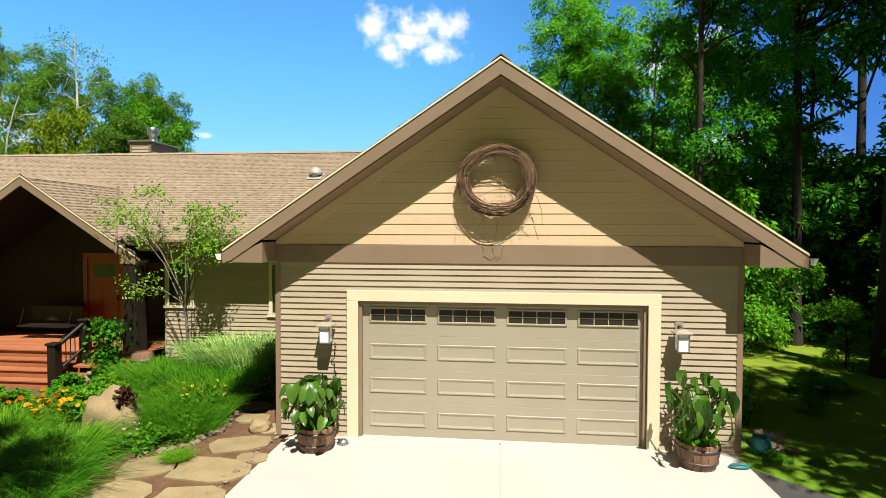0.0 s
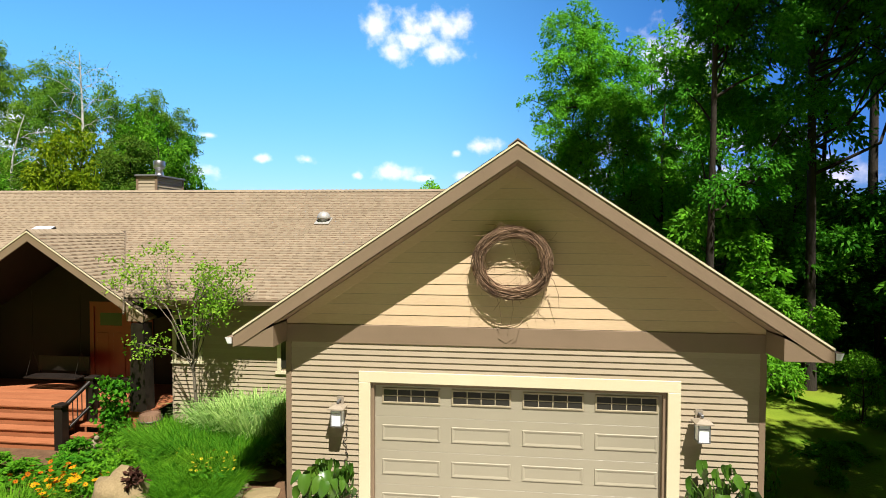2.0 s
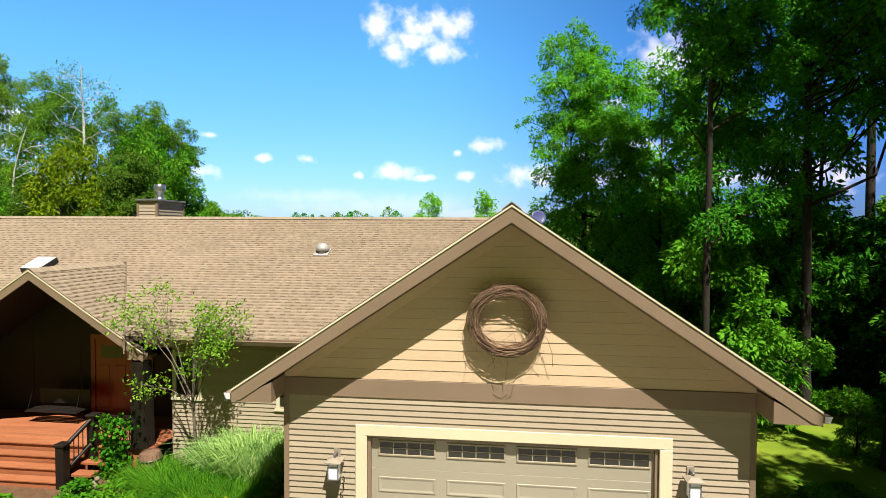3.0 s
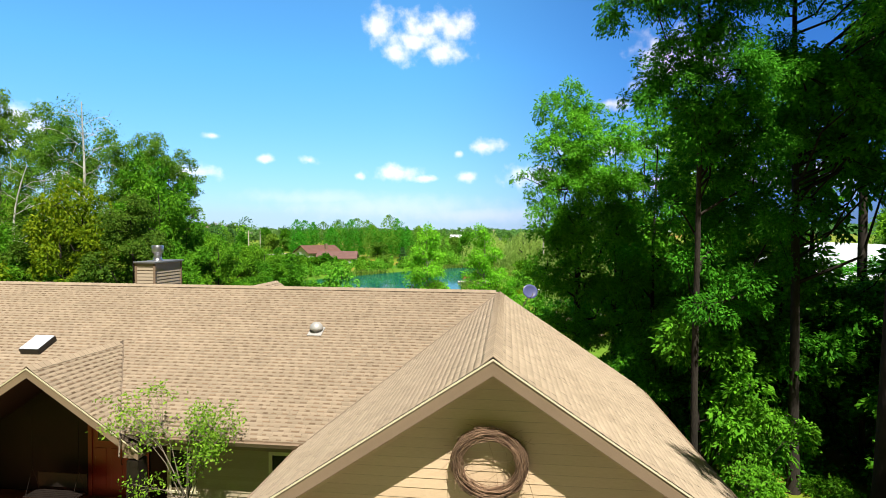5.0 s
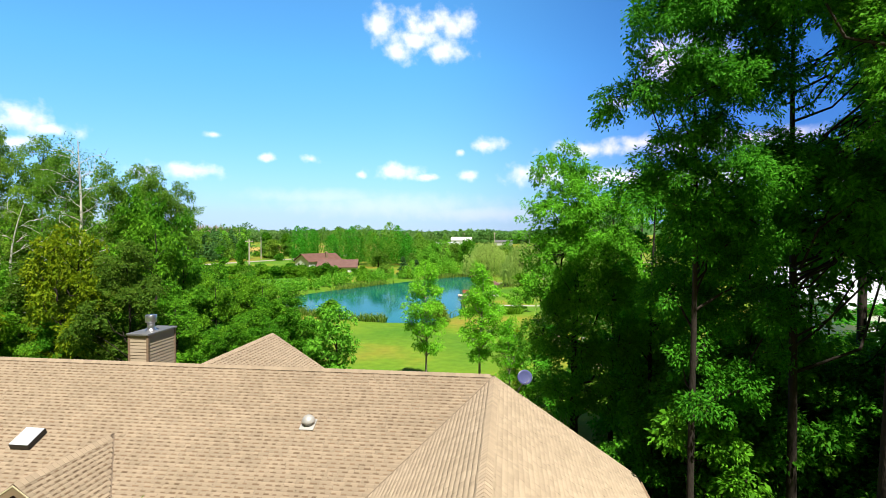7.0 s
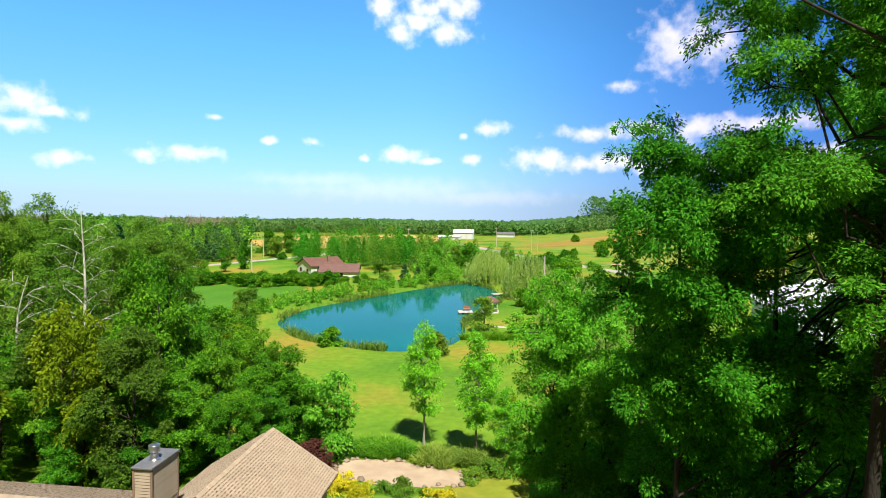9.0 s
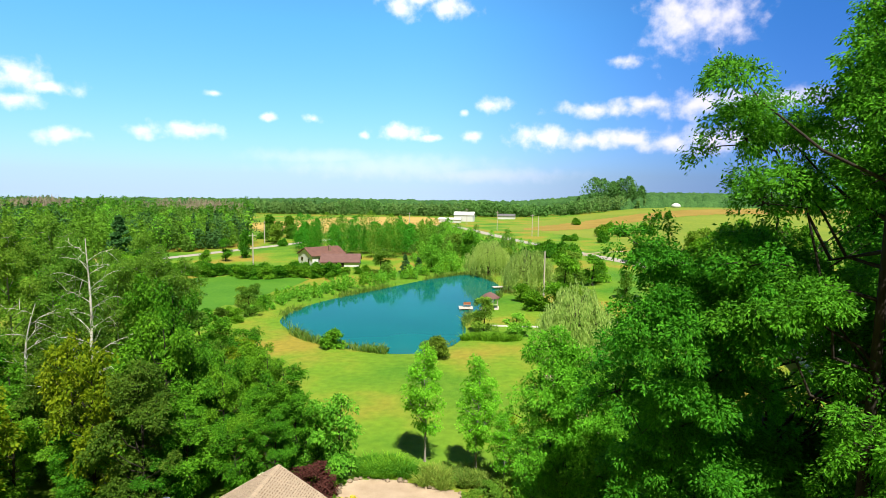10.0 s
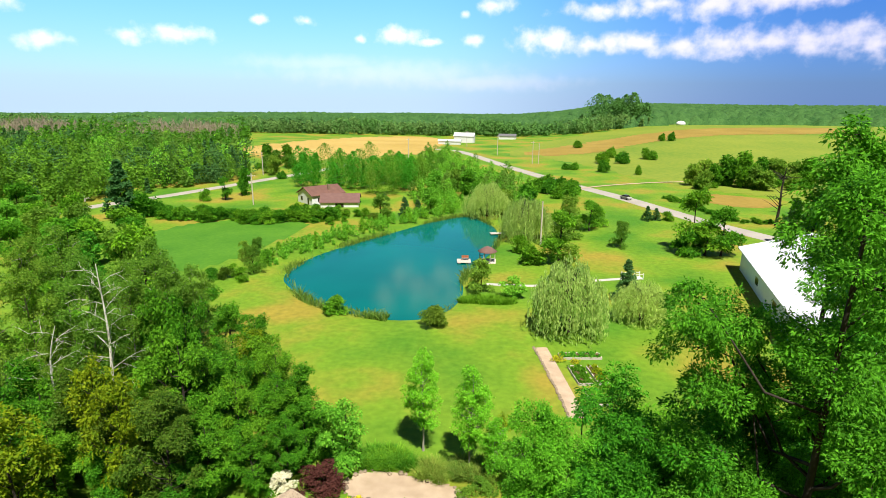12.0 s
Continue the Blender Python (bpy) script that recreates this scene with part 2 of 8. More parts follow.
HOODTAN = mat("lantern_metal", (0.26, 0.215, 0.16), (0.34, 0.285, 0.22), 3, 50, 0.5, 0.1, 0.002)
DARKWOOD = mat("dark_stain", (0.008, 0.006, 0.005), (0.018, 0.012, 0.009), 6, 60, 0.5, 0.2, 0.004, stretch=(1, 1, 0.2))
DECK = mat("redwood_deck", (0.262, 0.085, 0.035), (0.354, 0.131, 0.058), 4, 70, 0.6, 0.2, 0.003, spread=0.12, stretch=(0.3, 1, 1))
DOORRED = mat("russet_door", (0.17, 0.015, 0.004), (0.22, 0.024, 0.006), 2, 60, 0.4, 0.06, 0.002, spec=0.5)
# russet taken nearly to black: the porch's deep shade is in the colour
PORCHWALL = mat("porch_shade_paint", (0.009, 0.004, 0.003), (0.016, 0.007, 0.004), 2, 60, 0.7, 0.1, 0.003)
BARREL = mat("barrel_oak", (0.123, 0.065, 0.039), (0.277, 0.162, 0.100), 5, 60, 0.75, 0.4, 0.006, spread=0.15, stretch=(1, 1, 0.15))
HOOP = mat("rusty_hoop", (0.077, 0.062, 0.054), (0.154, 0.131, 0.115), 8, 80, 0.55, 0.2, 0.002, metal=0.7)
TWIG = mat("vine_twig", (0.085, 0.045, 0.026), (0.30, 0.19, 0.115), 4, 60, 0.85, 0.3, 0.004, spread=0.35, island=True)
BARK = mat("grey_bark", (0.014, 0.011, 0.008), (0.040, 0.031, 0.023), 2, 20, 0.95, 0.9, 0.03, stretch=(1, 1, 0.3))
WHITEBARK = mat("birch_bark", (0.40, 0.37, 0.32), (0.64, 0.60, 0.54), 2, 18, 0.8, 0.4, 0.02, stretch=(1, 1, 0.5))
PALEBARK = mat("pale_bark", (0.16, 0.14, 0.11), (0.36, 0.33, 0.28), 2, 18, 0.85, 0.5, 0.02, stretch=(1, 1, 0.5))
STEEL = mat("galvanised_steel", (0.323, 0.331, 0.347), (0.447, 0.454, 0.477), 3, 60, 0.32, 0.1, 0.002, metal=0.9)
GALV = mat("weathered_zinc", (0.33, 0.32, 0.30), (0.44, 0.43, 0.41), 3, 60, 0.5, 0.1, 0.002, metal=0.25)
LEAD = mat("grey_flashing", (0.154, 0.154, 0.162), (0.231, 0.231, 0.239), 3, 50, 0.5, 0.1, 0.002, metal=0.5)
WHITE = mat("white_paint", (0.570, 0.578, 0.585), (0.647, 0.654, 0.662), 1.5, 40, 0.5, 0.08, 0.003)
WHITEROOF = mat("white_sheet_roof", (0.539, 0.554, 0.585), (0.662, 0.670, 0.693), 0.25, 8, 0.45, 0.1, 0.01)
BROWNROOF = mat("brown_far_roof", (0.100, 0.050, 0.039), (0.154, 0.077, 0.058), 0.8, 10, 0.85, 0.3, 0.03)
REDROOF = mat("brick_red_far_roof", (0.115, 0.06, 0.052), (0.16, 0.088, 0.075), 0.8, 10, 0.85, 0.3, 0.03)
BLACK = mat("black_metal", (0.011, 0.010, 0.010), (0.023, 0.022, 0.020), 6, 60, 0.45, 0.1, 0.002)
TEAL = mat("teal_plastic", (0.015, 0.123, 0.131), (0.023, 0.177, 0.185), 3, 60, 0.4, 0.05, 0.002)
BURLAP = mat("weathered_boulder", (0.20, 0.145, 0.072), (0.32, 0.24, 0.13), 2.4, 30, 0.92, 0.5, 0.02)
POLE = mat("weathered_pole", (0.36, 0.325, 0.275), (0.50, 0.455, 0.39), 3, 30, 0.9, 0.2, 0.01)
ROADGREY = mat("worn_road", (0.26, 0.235, 0.205), (0.34, 0.31, 0.275), 0.15, 3, 0.9, 0.1, 0.02)
GRAVEL = mat("pale_gravel", (0.30, 0.22, 0.145), (0.44, 0.34, 0.24), 0.9, 18, 0.95, 0.6, 0.03)
ASPHALT = mat("asphalt", (0.035, 0.034, 0.032), (0.065, 0.062, 0.058), 1.2, 140, 0.9, 0.4, 0.006)
CREST = mat("dry_meadow", (0.19, 0.135, 0.025), (0.28, 0.20, 0.045), 0.05, 0.7, 0.95, 0.3, 0.05, spec=0.1)
HAY = mat("hay_stubble", (0.29, 0.20, 0.045), (0.42, 0.305, 0.095), 0.03, 0.7, 0.95, 0.3, 0.05, spec=0.1, stretch=(0.4, 1, 1))
MEADOW = mat("hill_meadow", (0.10, 0.175, 0.018), (0.20, 0.23, 0.03), 0.018, 0.5, 0.95, 0.3, 0.05, spec=0.1)
REEDS = leaf_mat("reed_leaf", (0.11, 0.25, 0.022), (0.31, 0.38, 0.07), 0.45)
ASH = leaf_mat("ash_leaf", (0.036, 0.16, 0.009), (0.16, 0.48, 0.02), 0.42)
# slightly darker copy of ash_leaf: shade of the right-hand wood put into the colour
SHADEASH = leaf_mat("shaded_ash_leaf", (0.034, 0.15, 0.009), (0.15, 0.46, 0.02), 0.42)
FRESH = leaf_mat("fresh_ash_leaf", (0.045, 0.22, 0.010), (0.15, 0.50, 0.024), 0.45)
MAPLE = leaf_mat("maple_leaf", (0.034, 0.15, 0.007), (0.15, 0.40, 0.016), 0.42)
OLIVE = leaf_mat("aspen_leaf", (0.075, 0.20, 0.014), (0.23, 0.41, 0.04), 0.48)
LIME = leaf_mat("young_leaf", (0.07, 0.28, 0.018), (0.22, 0.54, 0.04), 0.45)
YOUNGLEAF = leaf_mat("ornamental_leaf", (0.11, 0.27, 0.015), (0.31, 0.50, 0.05), 0.45)
GOLDEN = leaf_mat("golden_leaf", (0.075, 0.17, 0.005), (0.26, 0.35, 0.010), 0.42)
RUSSET = leaf_mat("russet_green_leaf", (0.055, 0.135, 0.010), (0.17, 0.27, 0.024), 0.42, tip=(0.16, 0.10, 0.03))
# paler and bluer than the near leaves: distance haze put into the colour
FARLEAF = leaf_mat("hazed_leaf", (0.075, 0.21, 0.045), (0.14, 0.31, 0.065), 0.45, patch=0.8, scale=0.1)
FAROLIVE = leaf_mat("hazed_olive_leaf", (0.095, 0.205, 0.05), (0.16, 0.30, 0.075), 0.45, patch=0.8, scale=0.1)
WOODLEAF = leaf_mat("woodland_leaf", (0.022, 0.115, 0.008), (0.155, 0.37, 0.026), 0.42, patch=0.78, scale=0.12)
WOODOLIVE = leaf_mat("woodland_olive_leaf", (0.045, 0.135, 0.015), (0.18, 0.33, 0.04), 0.42, patch=0.78, scale=0.12)
FIR = leaf_mat("fir_needles", (0.025, 0.092, 0.021), (0.071, 0.185, 0.042), 0.25)
WILLOW = leaf_mat("willow_leaf", (0.28, 0.46, 0.085), (0.55, 0.70, 0.19), 0.5)
SAPLEAF = leaf_mat("sapling_leaf", (0.10, 0.38, 0.015), (0.28, 0.66, 0.04), 0.5)
MAROON = leaf_mat("maroon_leaf", (0.042, 0.015, 0.012), (0.109, 0.042, 0.029), 0.3)
YELLOW = leaf_mat("chartreuse_leaf", (0.353, 0.353, 0.013), (0.605, 0.554, 0.025), 0.35)
PETAL = leaf_mat("yellow_petal", (0.62, 0.20, 0.003), (0.74, 0.36, 0.006), 0.3)
CREAMPETAL = leaf_mat("cream_petal", (0.504, 0.504, 0.294), (0.714, 0.706, 0.554), 0.3)
BLADE = leaf_mat("grass_blade", (0.055, 0.20, 0.010), (0.18, 0.42, 0.024), 0.5)
RUSTPETAL = leaf_mat("rust_petal", (0.30, 0.06, 0.004), (0.55, 0.17, 0.005), 0.3)
STRIPED = leaf_mat("variegated_blade", (0.18, 0.36, 0.08), (0.45, 0.62, 0.22), 0.5)
BIGLEAF = leaf_mat("glossy_big_leaf", (0.022, 0.075, 0.008), (0.10, 0.21, 0.02), 0.2, 0.32)
BIGLEAF.node_tree.nodes["Principled BSDF"].inputs["Specular IOR Level"].default_value = 0.5


def glass(name, colour, rough=0.05):
    m = bpy.data.materials.new(name)
    m.use_nodes = True
    b = m.node_tree.nodes["Principled BSDF"]
    b.inputs["Base Color"].default_value = (*colour, 1)
    b.inputs["Roughness"].default_value, b.inputs["Specular IOR Level"].default_value = rough, 0.4
    return m


# the brown tint stands in for dark trees reflected in the panes
DARKGLASS = glass("dark_window_glass", (0.026, 0.024, 0.018), 0.12)
MILKGLASS = glass("frosted_glass", (0.78, 0.8, 0.82), 0.35)
SKYGLASS = glass("skylight_glass", (0.62, 0.66, 0.74), 0.12)
DISHBLUE = glass("dish_enamel", (0.07, 0.08, 0.19), 0.35)


def water_mat():
    m = bpy.data.materials.new("pond_water")
    m.use_nodes = True
    n, l = m.node_tree.nodes, m.node_tree.links
    b = n["Principled BSDF"]
    b.inputs["Roughness"].default_value, b.inputs["IOR"].default_value, b.inputs["Specular IOR Level"].default_value = 0.08, 1.33, 0.16
    tc, big, rip = n.new("ShaderNodeTexCoord"), n.new("ShaderNodeTexNoise"), n.new("ShaderNodeTexNoise")
    big.inputs["Scale"].default_value, rip.inputs["Scale"].default_value = 0.05, 2.2
    l.new(tc.outputs["Object"], big.inputs["Vector"]), l.new(tc.outputs["Object"], rip.inputs["Vector"])
    ramp = n.new("ShaderNodeValToRGB")
    ramp.color_ramp.elements[0].position, ramp.color_ramp.elements[1].position = 0.35, 0.7
    ramp.color_ramp.elements[0].color, ramp.color_ramp.elements[1].color = (0.0, 0.085, 0.074, 1), (0.0, 0.11, 0.088, 1)
    l.new(big.outputs["Fac"], ramp.inputs[0]), l.new(ramp.outputs[0], b.inputs["Base Color"])
    bp = n.new("ShaderNodeBump")
    bp.inputs["Strength"].default_value, bp.inputs["Distance"].default_value = 0.05, 0.02
    l.new(rip.outputs["Fac"], bp.inputs["Height"]), l.new(bp.outputs[0], b.inputs["Normal"])
    return m


WATER = water_mat()


def ground_mat():
    """Grass: light mown turf with paler and drier patches, darker rough grass."""
    m = bpy.data.materials.new("turf")
    m.use_nodes = True
    n, l = m.node_tree.nodes, m.node_tree.links
    b = n["Principled BSDF"]
    b.inputs["Roughness"].default_value, b.inputs["Specular IOR Level"].default_value = 0.9, 0.1
    tc = n.new("ShaderNodeTexCoord")
    ramps = []
    for scale, detail, stops in ((0.05, 6, ((0.34, (0.058, 0.165, 0.012)), (0.5, (0.125, 0.22, 0.016)), (0.63, (0.24, 0.20, 0.03)))), (1.1, 8, ((0.3, (0.78, 0.82, 0.75)), (0.7, (1.12, 1.1, 1.05))))):
        t = n.new("ShaderNodeTexNoise")
        t.inputs["Scale"].default_value, t.inputs["Detail"].default_value = scale, detail
        l.new(tc.outputs["Object"], t.inputs["Vector"])
        r = n.new("ShaderNodeValToRGB")
        while len(r.color_ramp.elements) < len(stops):
            r.color_ramp.elements.new(0.5)
        for e, (p, c) in zip(r.color_ramp.elements, stops):
            e.position, e.color = p, (*c, 1)
        l.new(t.outputs["Fac"], r.inputs[0])
        ramps.append((r, t))
    mul = n.new("ShaderNodeMix")
    mul.data_type, mul.blend_type = "RGBA", "MULTIPLY"
    mul.inputs["Factor"].default_value = 1.0
    l.new(ramps[0][0].outputs[0], mul.inputs["A"]), l.new(ramps[1][0].outputs[0], mul.inputs["B"])
    l.new(mul.outputs["Result"], b.inputs["Base Color"])
    fine = n.new("ShaderNodeTexNoise")
    fine.inputs["Scale"].default_value, fine.inputs["Detail"].default_value = 14, 4
    l.new(tc.outputs["Object"], fine.inputs["Vector"])
    bp = n.new("ShaderNodeBump")
    bp.inputs["Strength"].default_value, bp.inputs["Distance"].default_value = 0.6, 0.05
    l.new(fine.outputs["Fac"], bp.inputs["Height"]), l.new(bp.outputs[0], b.inputs["Normal"])
    return m


TURF = ground_mat()


# ---------------------------------------------------------------- building blocks
def mesh_of(name, verts, quads, material, smooth=False):
    """A mesh from arrays of places and of four-cornered faces."""
    verts, quads = np.asarray(verts, np.float32), np.asarray(quads, np.int32)
    me = bpy.data.meshes.new(name)
    me.vertices.add(len(verts))
    me.vertices.foreach_set("co", verts.ravel())
    me.loops.add(quads.size)
    me.loops.foreach_set("vertex_index", quads.ravel())
    me.polygons.add(len(quads))
    me.polygons.foreach_set("loop_start", np.arange(0, quads.size, quads.shape[1], dtype=np.int32))
    if smooth:
        me.polygons.foreach_set("use_smooth", np.ones(len(quads), bool))
    me.materials.append(material)
    me.update(calc_edges=True)
    me.validate()
    return me


def done(bm, name, material, smooth=False):
    me = bpy.data.meshes.new(name)
    bmesh.ops.recalc_face_normals(bm, faces=bm.faces)
    for f in bm.faces:
        f.smooth = smooth
    bm.to_mesh(me)
    bm.free()
    me.materials.append(material)
    return me


def part(name, shape, material, parent=None, label="", smooth=False):
    """One mesh object under a thing or a part; shape is a bmesh or a ready mesh."""
    me = done(shape, name, material, smooth) if isinstance(shape, bmesh.types.BMesh) else shape
    ob = new(name, me)
    ob.parent = parent
    return tagged(ob, label)


def thing(name, label, category, at=(0, 0, 0), turn=0, group="", kind=""):
    ob = new(name)
    ob.matrix_world = pose(*at, 0, 0, turn)
    return tagged(ob, label, category, group, kind)


def box(bm, x0, x1, y0, y1, z0, z1, bevel=0.0):
    r = bmesh.ops.create_cube(bm, size=1, matrix=Matrix.LocRotScale(((x0 + x1) / 2, (y0 + y1) / 2, (z0 + z1) / 2), None, (abs(x1 - x0), abs(y1 - y0), abs(z1 - z0))))
    if bevel:
        es = list({e for v in r["verts"] for e in v.link_edges})
        bmesh.ops.bevel(bm, geom=es, offset=bevel, segments=1, affect="EDGES")
    return bm


def boxed(x0, x1, y0, y1, z0, z1, bevel=0.0):
    return box(bmesh.new(), x0, x1, y0, y1, z0, z1, bevel)


def prism(bm, outline, way):
    """A flat outline of 3D points pushed along way."""
    a = [bm.verts.new(p) for p in outline]
    b = [bm.verts.new(Vector(p) + Vector(way)) for p in outline]
    bm.faces.new(a), bm.faces.new(b[::-1])
    for i in range(len(a)):
        j = (i + 1) % len(a)
        bm.faces.new((a[i], b[i], b[j], a[j]))
    return bm


def tube(path, radii, sides=6):
    """Places and faces of a tapered tube along a path."""
    path = np.asarray(path, float)
    n = len(path)
    radii = np.broadcast_to(np.asarray(radii, float), (n,))
    t = np.gradient(path, axis=0)
    t /= np.linalg.norm(t, axis=1, keepdims=True) + 1e-9
    ref = np.where(np.abs(t[:, 2:3]) > 0.9, np.array([[1.0, 0, 0]]), np.array([[0, 0, 1.0]]))
    u = np.cross(t, ref)
    u /= np.linalg.norm(u, axis=1, keepdims=True) + 1e-9
    v = np.cross(t, u)
    a = np.linspace(0, 2 * np.pi, sides, endpoint=False)
    verts = path[:, None] + radii[:, None, None] * (np.cos(a)[None, :, None] * u[:, None] + np.sin(a)[None, :, None] * v[:, None])
    i, j = np.meshgrid(np.arange(n - 1), np.arange(sides), indexing="ij")
    k = (j + 1) % sides
    quads = np.stack((i * sides + j, i * sides + k, (i + 1) * sides + k, (i + 1) * sides + j), -1).reshape(-1, 4)
    return verts.reshape(-1, 3), quads


def gathered(pieces):
    vs, qs, n = [], [], 0
    for v, q in pieces:
        vs.append(v), qs.append(q + n)
        n += len(v)
    return np.concatenate(vs), np.concatenate(qs)


def turned(profile, sides=20):
    """A lathe body from (radius, height) pairs."""
    return tube([(0, 0, z + 1e-5 * i) for i, (r, z) in enumerate(profile)], [r for r, z in profile], sides)


def leaves(rng, at, way, size, narrow=0.45, fold=0.25, facing=None):
    """One folded, four-cornered leaf at each place, pointing along way."""
    n = len(at)
    way = way / (np.linalg.norm(way, axis=1, keepdims=True) + 1e-9)
    ref = rng.normal(size=(n, 3)) if facing is None else facing
    side = np.cross(way, ref)
    side /= np.linalg.norm(side, axis=1, keepdims=True) + 1e-9
    up = np.cross(side, way)
    s = np.asarray(size).reshape(-1, 1) * np.ones((n, 1))
    mid = at + way * s * 0.5
    v = np.stack((at, mid + side * s * narrow * 0.5 + up * s * fold * 0.3, at + way * s, mid - side * s * narrow * 0.5 + up * s * fold * 0.3), 1).reshape(-1, 3)
    return v, np.arange(4 * n).reshape(-1, 4)


def unit(rng, n):
    d = rng.normal(size=(n, 3))
    return d / np.linalg.norm(d, axis=1, keepdims=True)


def step(a):
    a = np.clip(a, 0, 1)
    return a * a * (3 - 2 * a)


# ---------------------------------------------------------------- ground
POND = [(-39.0, 90.2), (-34.5, 84.0), (-28.2, 77.4), (-20.2, 74.5), (-14.8, 73.3), (-10.1, 74.9), (-7.2, 79.3), (-6.1, 86.0), (-7.4, 95.0), (-5.3, 102.5),
        (-1.6, 116.0), (-1.8, 132.2), (-5.0, 141.5), (-10.1, 150.3), (-18.4, 141.4), (-27.0, 125.1), (-35.0, 110.7), (-38.7, 100.5)]
WATER_Z = -1.3


def rounded(poly, times=3):
    p = np.array(poly, float)
    for _ in range(times):
        q = np.roll(p, -1, axis=0)
        p = np.stack((0.75 * p + 0.25 * q, 0.25 * p + 0.75 * q), 1).reshape(-1, 2)
    return p


def inside(x, y, poly):
    """How far inside an outline each place lies (outside: minus)."""
    x, y = np.asarray(x, float), np.asarray(y, float)
    hit, best = np.zeros(x.shape, bool), np.full(x.shape, 1e9)
    for (ax, ay), (bx, by) in zip(poly, np.roll(poly, -1, axis=0)):
        hit ^= ((ay > y) != (by > y)) & (x < (bx - ax) * (y - ay) / (by - ay + 1e-12) + ax)
        s = np.clip(((x - ax) * (bx - ax) + (y - ay) * (by - ay)) / ((bx - ax) ** 2 + (by - ay) ** 2), 0, 1)
        best = np.minimum(best, np.hypot(x - ax - s * (bx - ax), y - ay - s * (by - ay)))
    return np.where(hit, best, -best)


SHORE = rounded(POND, 2)


def land(x, y):
    """The lie of the land without the pond."""
    x, y = np.asarray(x, float), np.asarray(y, float)
    z = -1.0 * step((y - 27) / 17)
    z = z + 9.5 * step((x + 15) / 170) * step((y - 215) / 330)
    r = np.hypot(x, y)
    east = step((x / (y + 1e-6) - 0.06) / 0.12) * (y > 0)
    return z + np.maximum(r - 760, 0) * -0.02 * (1 - east) + east * step((r - 640) / 800) * 6


def height(x, y):
    d = inside(x, y, SHORE)
    z = land(x, y)
    return np.where(d > -3, z + np.where(d > 0, -0.35 - 2.0 * step(d / 5), -0.35 * step((d + 3) / 3)), z)


def ground_z(x, y):
    return float(height(np.array([x]), np.array([y]))[0])


def axis(lo, hi, fine, out, grow=1.16):
    a = list(np.arange(lo, hi + fine, fine))
    s = fine
    while a[-1] < out:
        s *= grow
        a.append(a[-1] + s)
    s = fine
    while a[0] > -out:
        s *= grow
        a.insert(0, a[0] - s)
    return np.array(a)


def sheet(name, xs, ys, material, lift=0.0, keep=None):
    X, Y = np.meshgrid(xs, ys)
    Z = height(X.ravel(), Y.ravel()) + lift
    v = np.stack((X.ravel(), Y.ravel(), Z), 1)
    i, j = np.meshgrid(np.arange(len(ys) - 1), np.arange(len(xs) - 1), indexing="ij")
    a = (i * len(xs) + j).ravel()
    q = np.stack((a, a + 1, a + 1 + len(xs), a + len(xs)), 1)
    if keep is not None:
        c = v[q].mean(1)
        q = q[keep(c[:, 0], c[:, 1])]
        used = np.unique(q)
        m = np.zeros(len(v), int)
        m[used] = np.arange(len(used))
        v, q = v[used], m[q]
    return mesh_of(name, v, q, material, True)


def strip(name, line, width, material, lift=0.03, spacing=4.0):
    """A band of road or path laid over the land."""
    p = np.array(line, float)
    s = np.concatenate(([0], np.cumsum(np.linalg.norm(np.diff(p, axis=0), axis=1))))
    k = np.arange(0, s[-1] + spacing, spacing).clip(0, s[-1])
    c = np.stack((np.interp(k, s, p[:, 0]), np.interp(k, s, p[:, 1])), 1)
    for _ in range(4):
        c[1:-1] = (c[:-2] + 2 * c[1:-1] + c[2:]) / 4
    t = np.gradient(c, axis=0)
    t /= np.linalg.norm(t, axis=1, keepdims=True) + 1e-9
    nrm = np.stack((-t[:, 1], t[:, 0]), 1)
    rows = [np.column_stack((c + nrm * width * o, height(*(c + nrm * width * o).T) + lift + (0.04 if abs(o) < 0.4 else 0))) for o in (-0.5, -0.25, 0, 0.25, 0.5)]
    v = np.stack(rows, 1).reshape(-1, 3)
    i, j = np.meshgrid(np.arange(len(c) - 1), np.arange(4), indexing="ij")
    a = (i * 5 + j).ravel()
    return mesh_of(name, v, np.stack((a, a + 1, a + 6, a + 5), 1), material, True)


gx, gy = axis(-50, 20, 1.0, 4200), axis(20, 160, 1.0, 4200)
tagged(part("ground", sheet("ground", gx, gy, TURF), TURF), "mown green lawn and rough grass with drier patches", "ground", kind="structure")
wb = bmesh.new()
wb.faces.new([wb.verts.new(p) for p in np.column_stack((SHORE + (SHORE - SHORE.mean(0)) * 0.02, np.full(len(SHORE), WATER_Z)))])
tagged(part("water", wb, WATER), "still deep teal pond water with soft reflections", "pond", kind="structure")


def field(name, outline, material, label, category, cell=6.0, lift=0.12):
    o = rounded(outline, 1)
    xs = np.arange(o[:, 0].min(), o[:, 0].max() + cell, cell)
    ys = np.arange(o[:, 1].min(), o[:, 1].max() + cell, cell)
    me = sheet(name, xs, ys, material, lift, lambda x, y: inside(x, y, o) > 0)
    tagged(part(name, me, material), label, category, kind="structure")


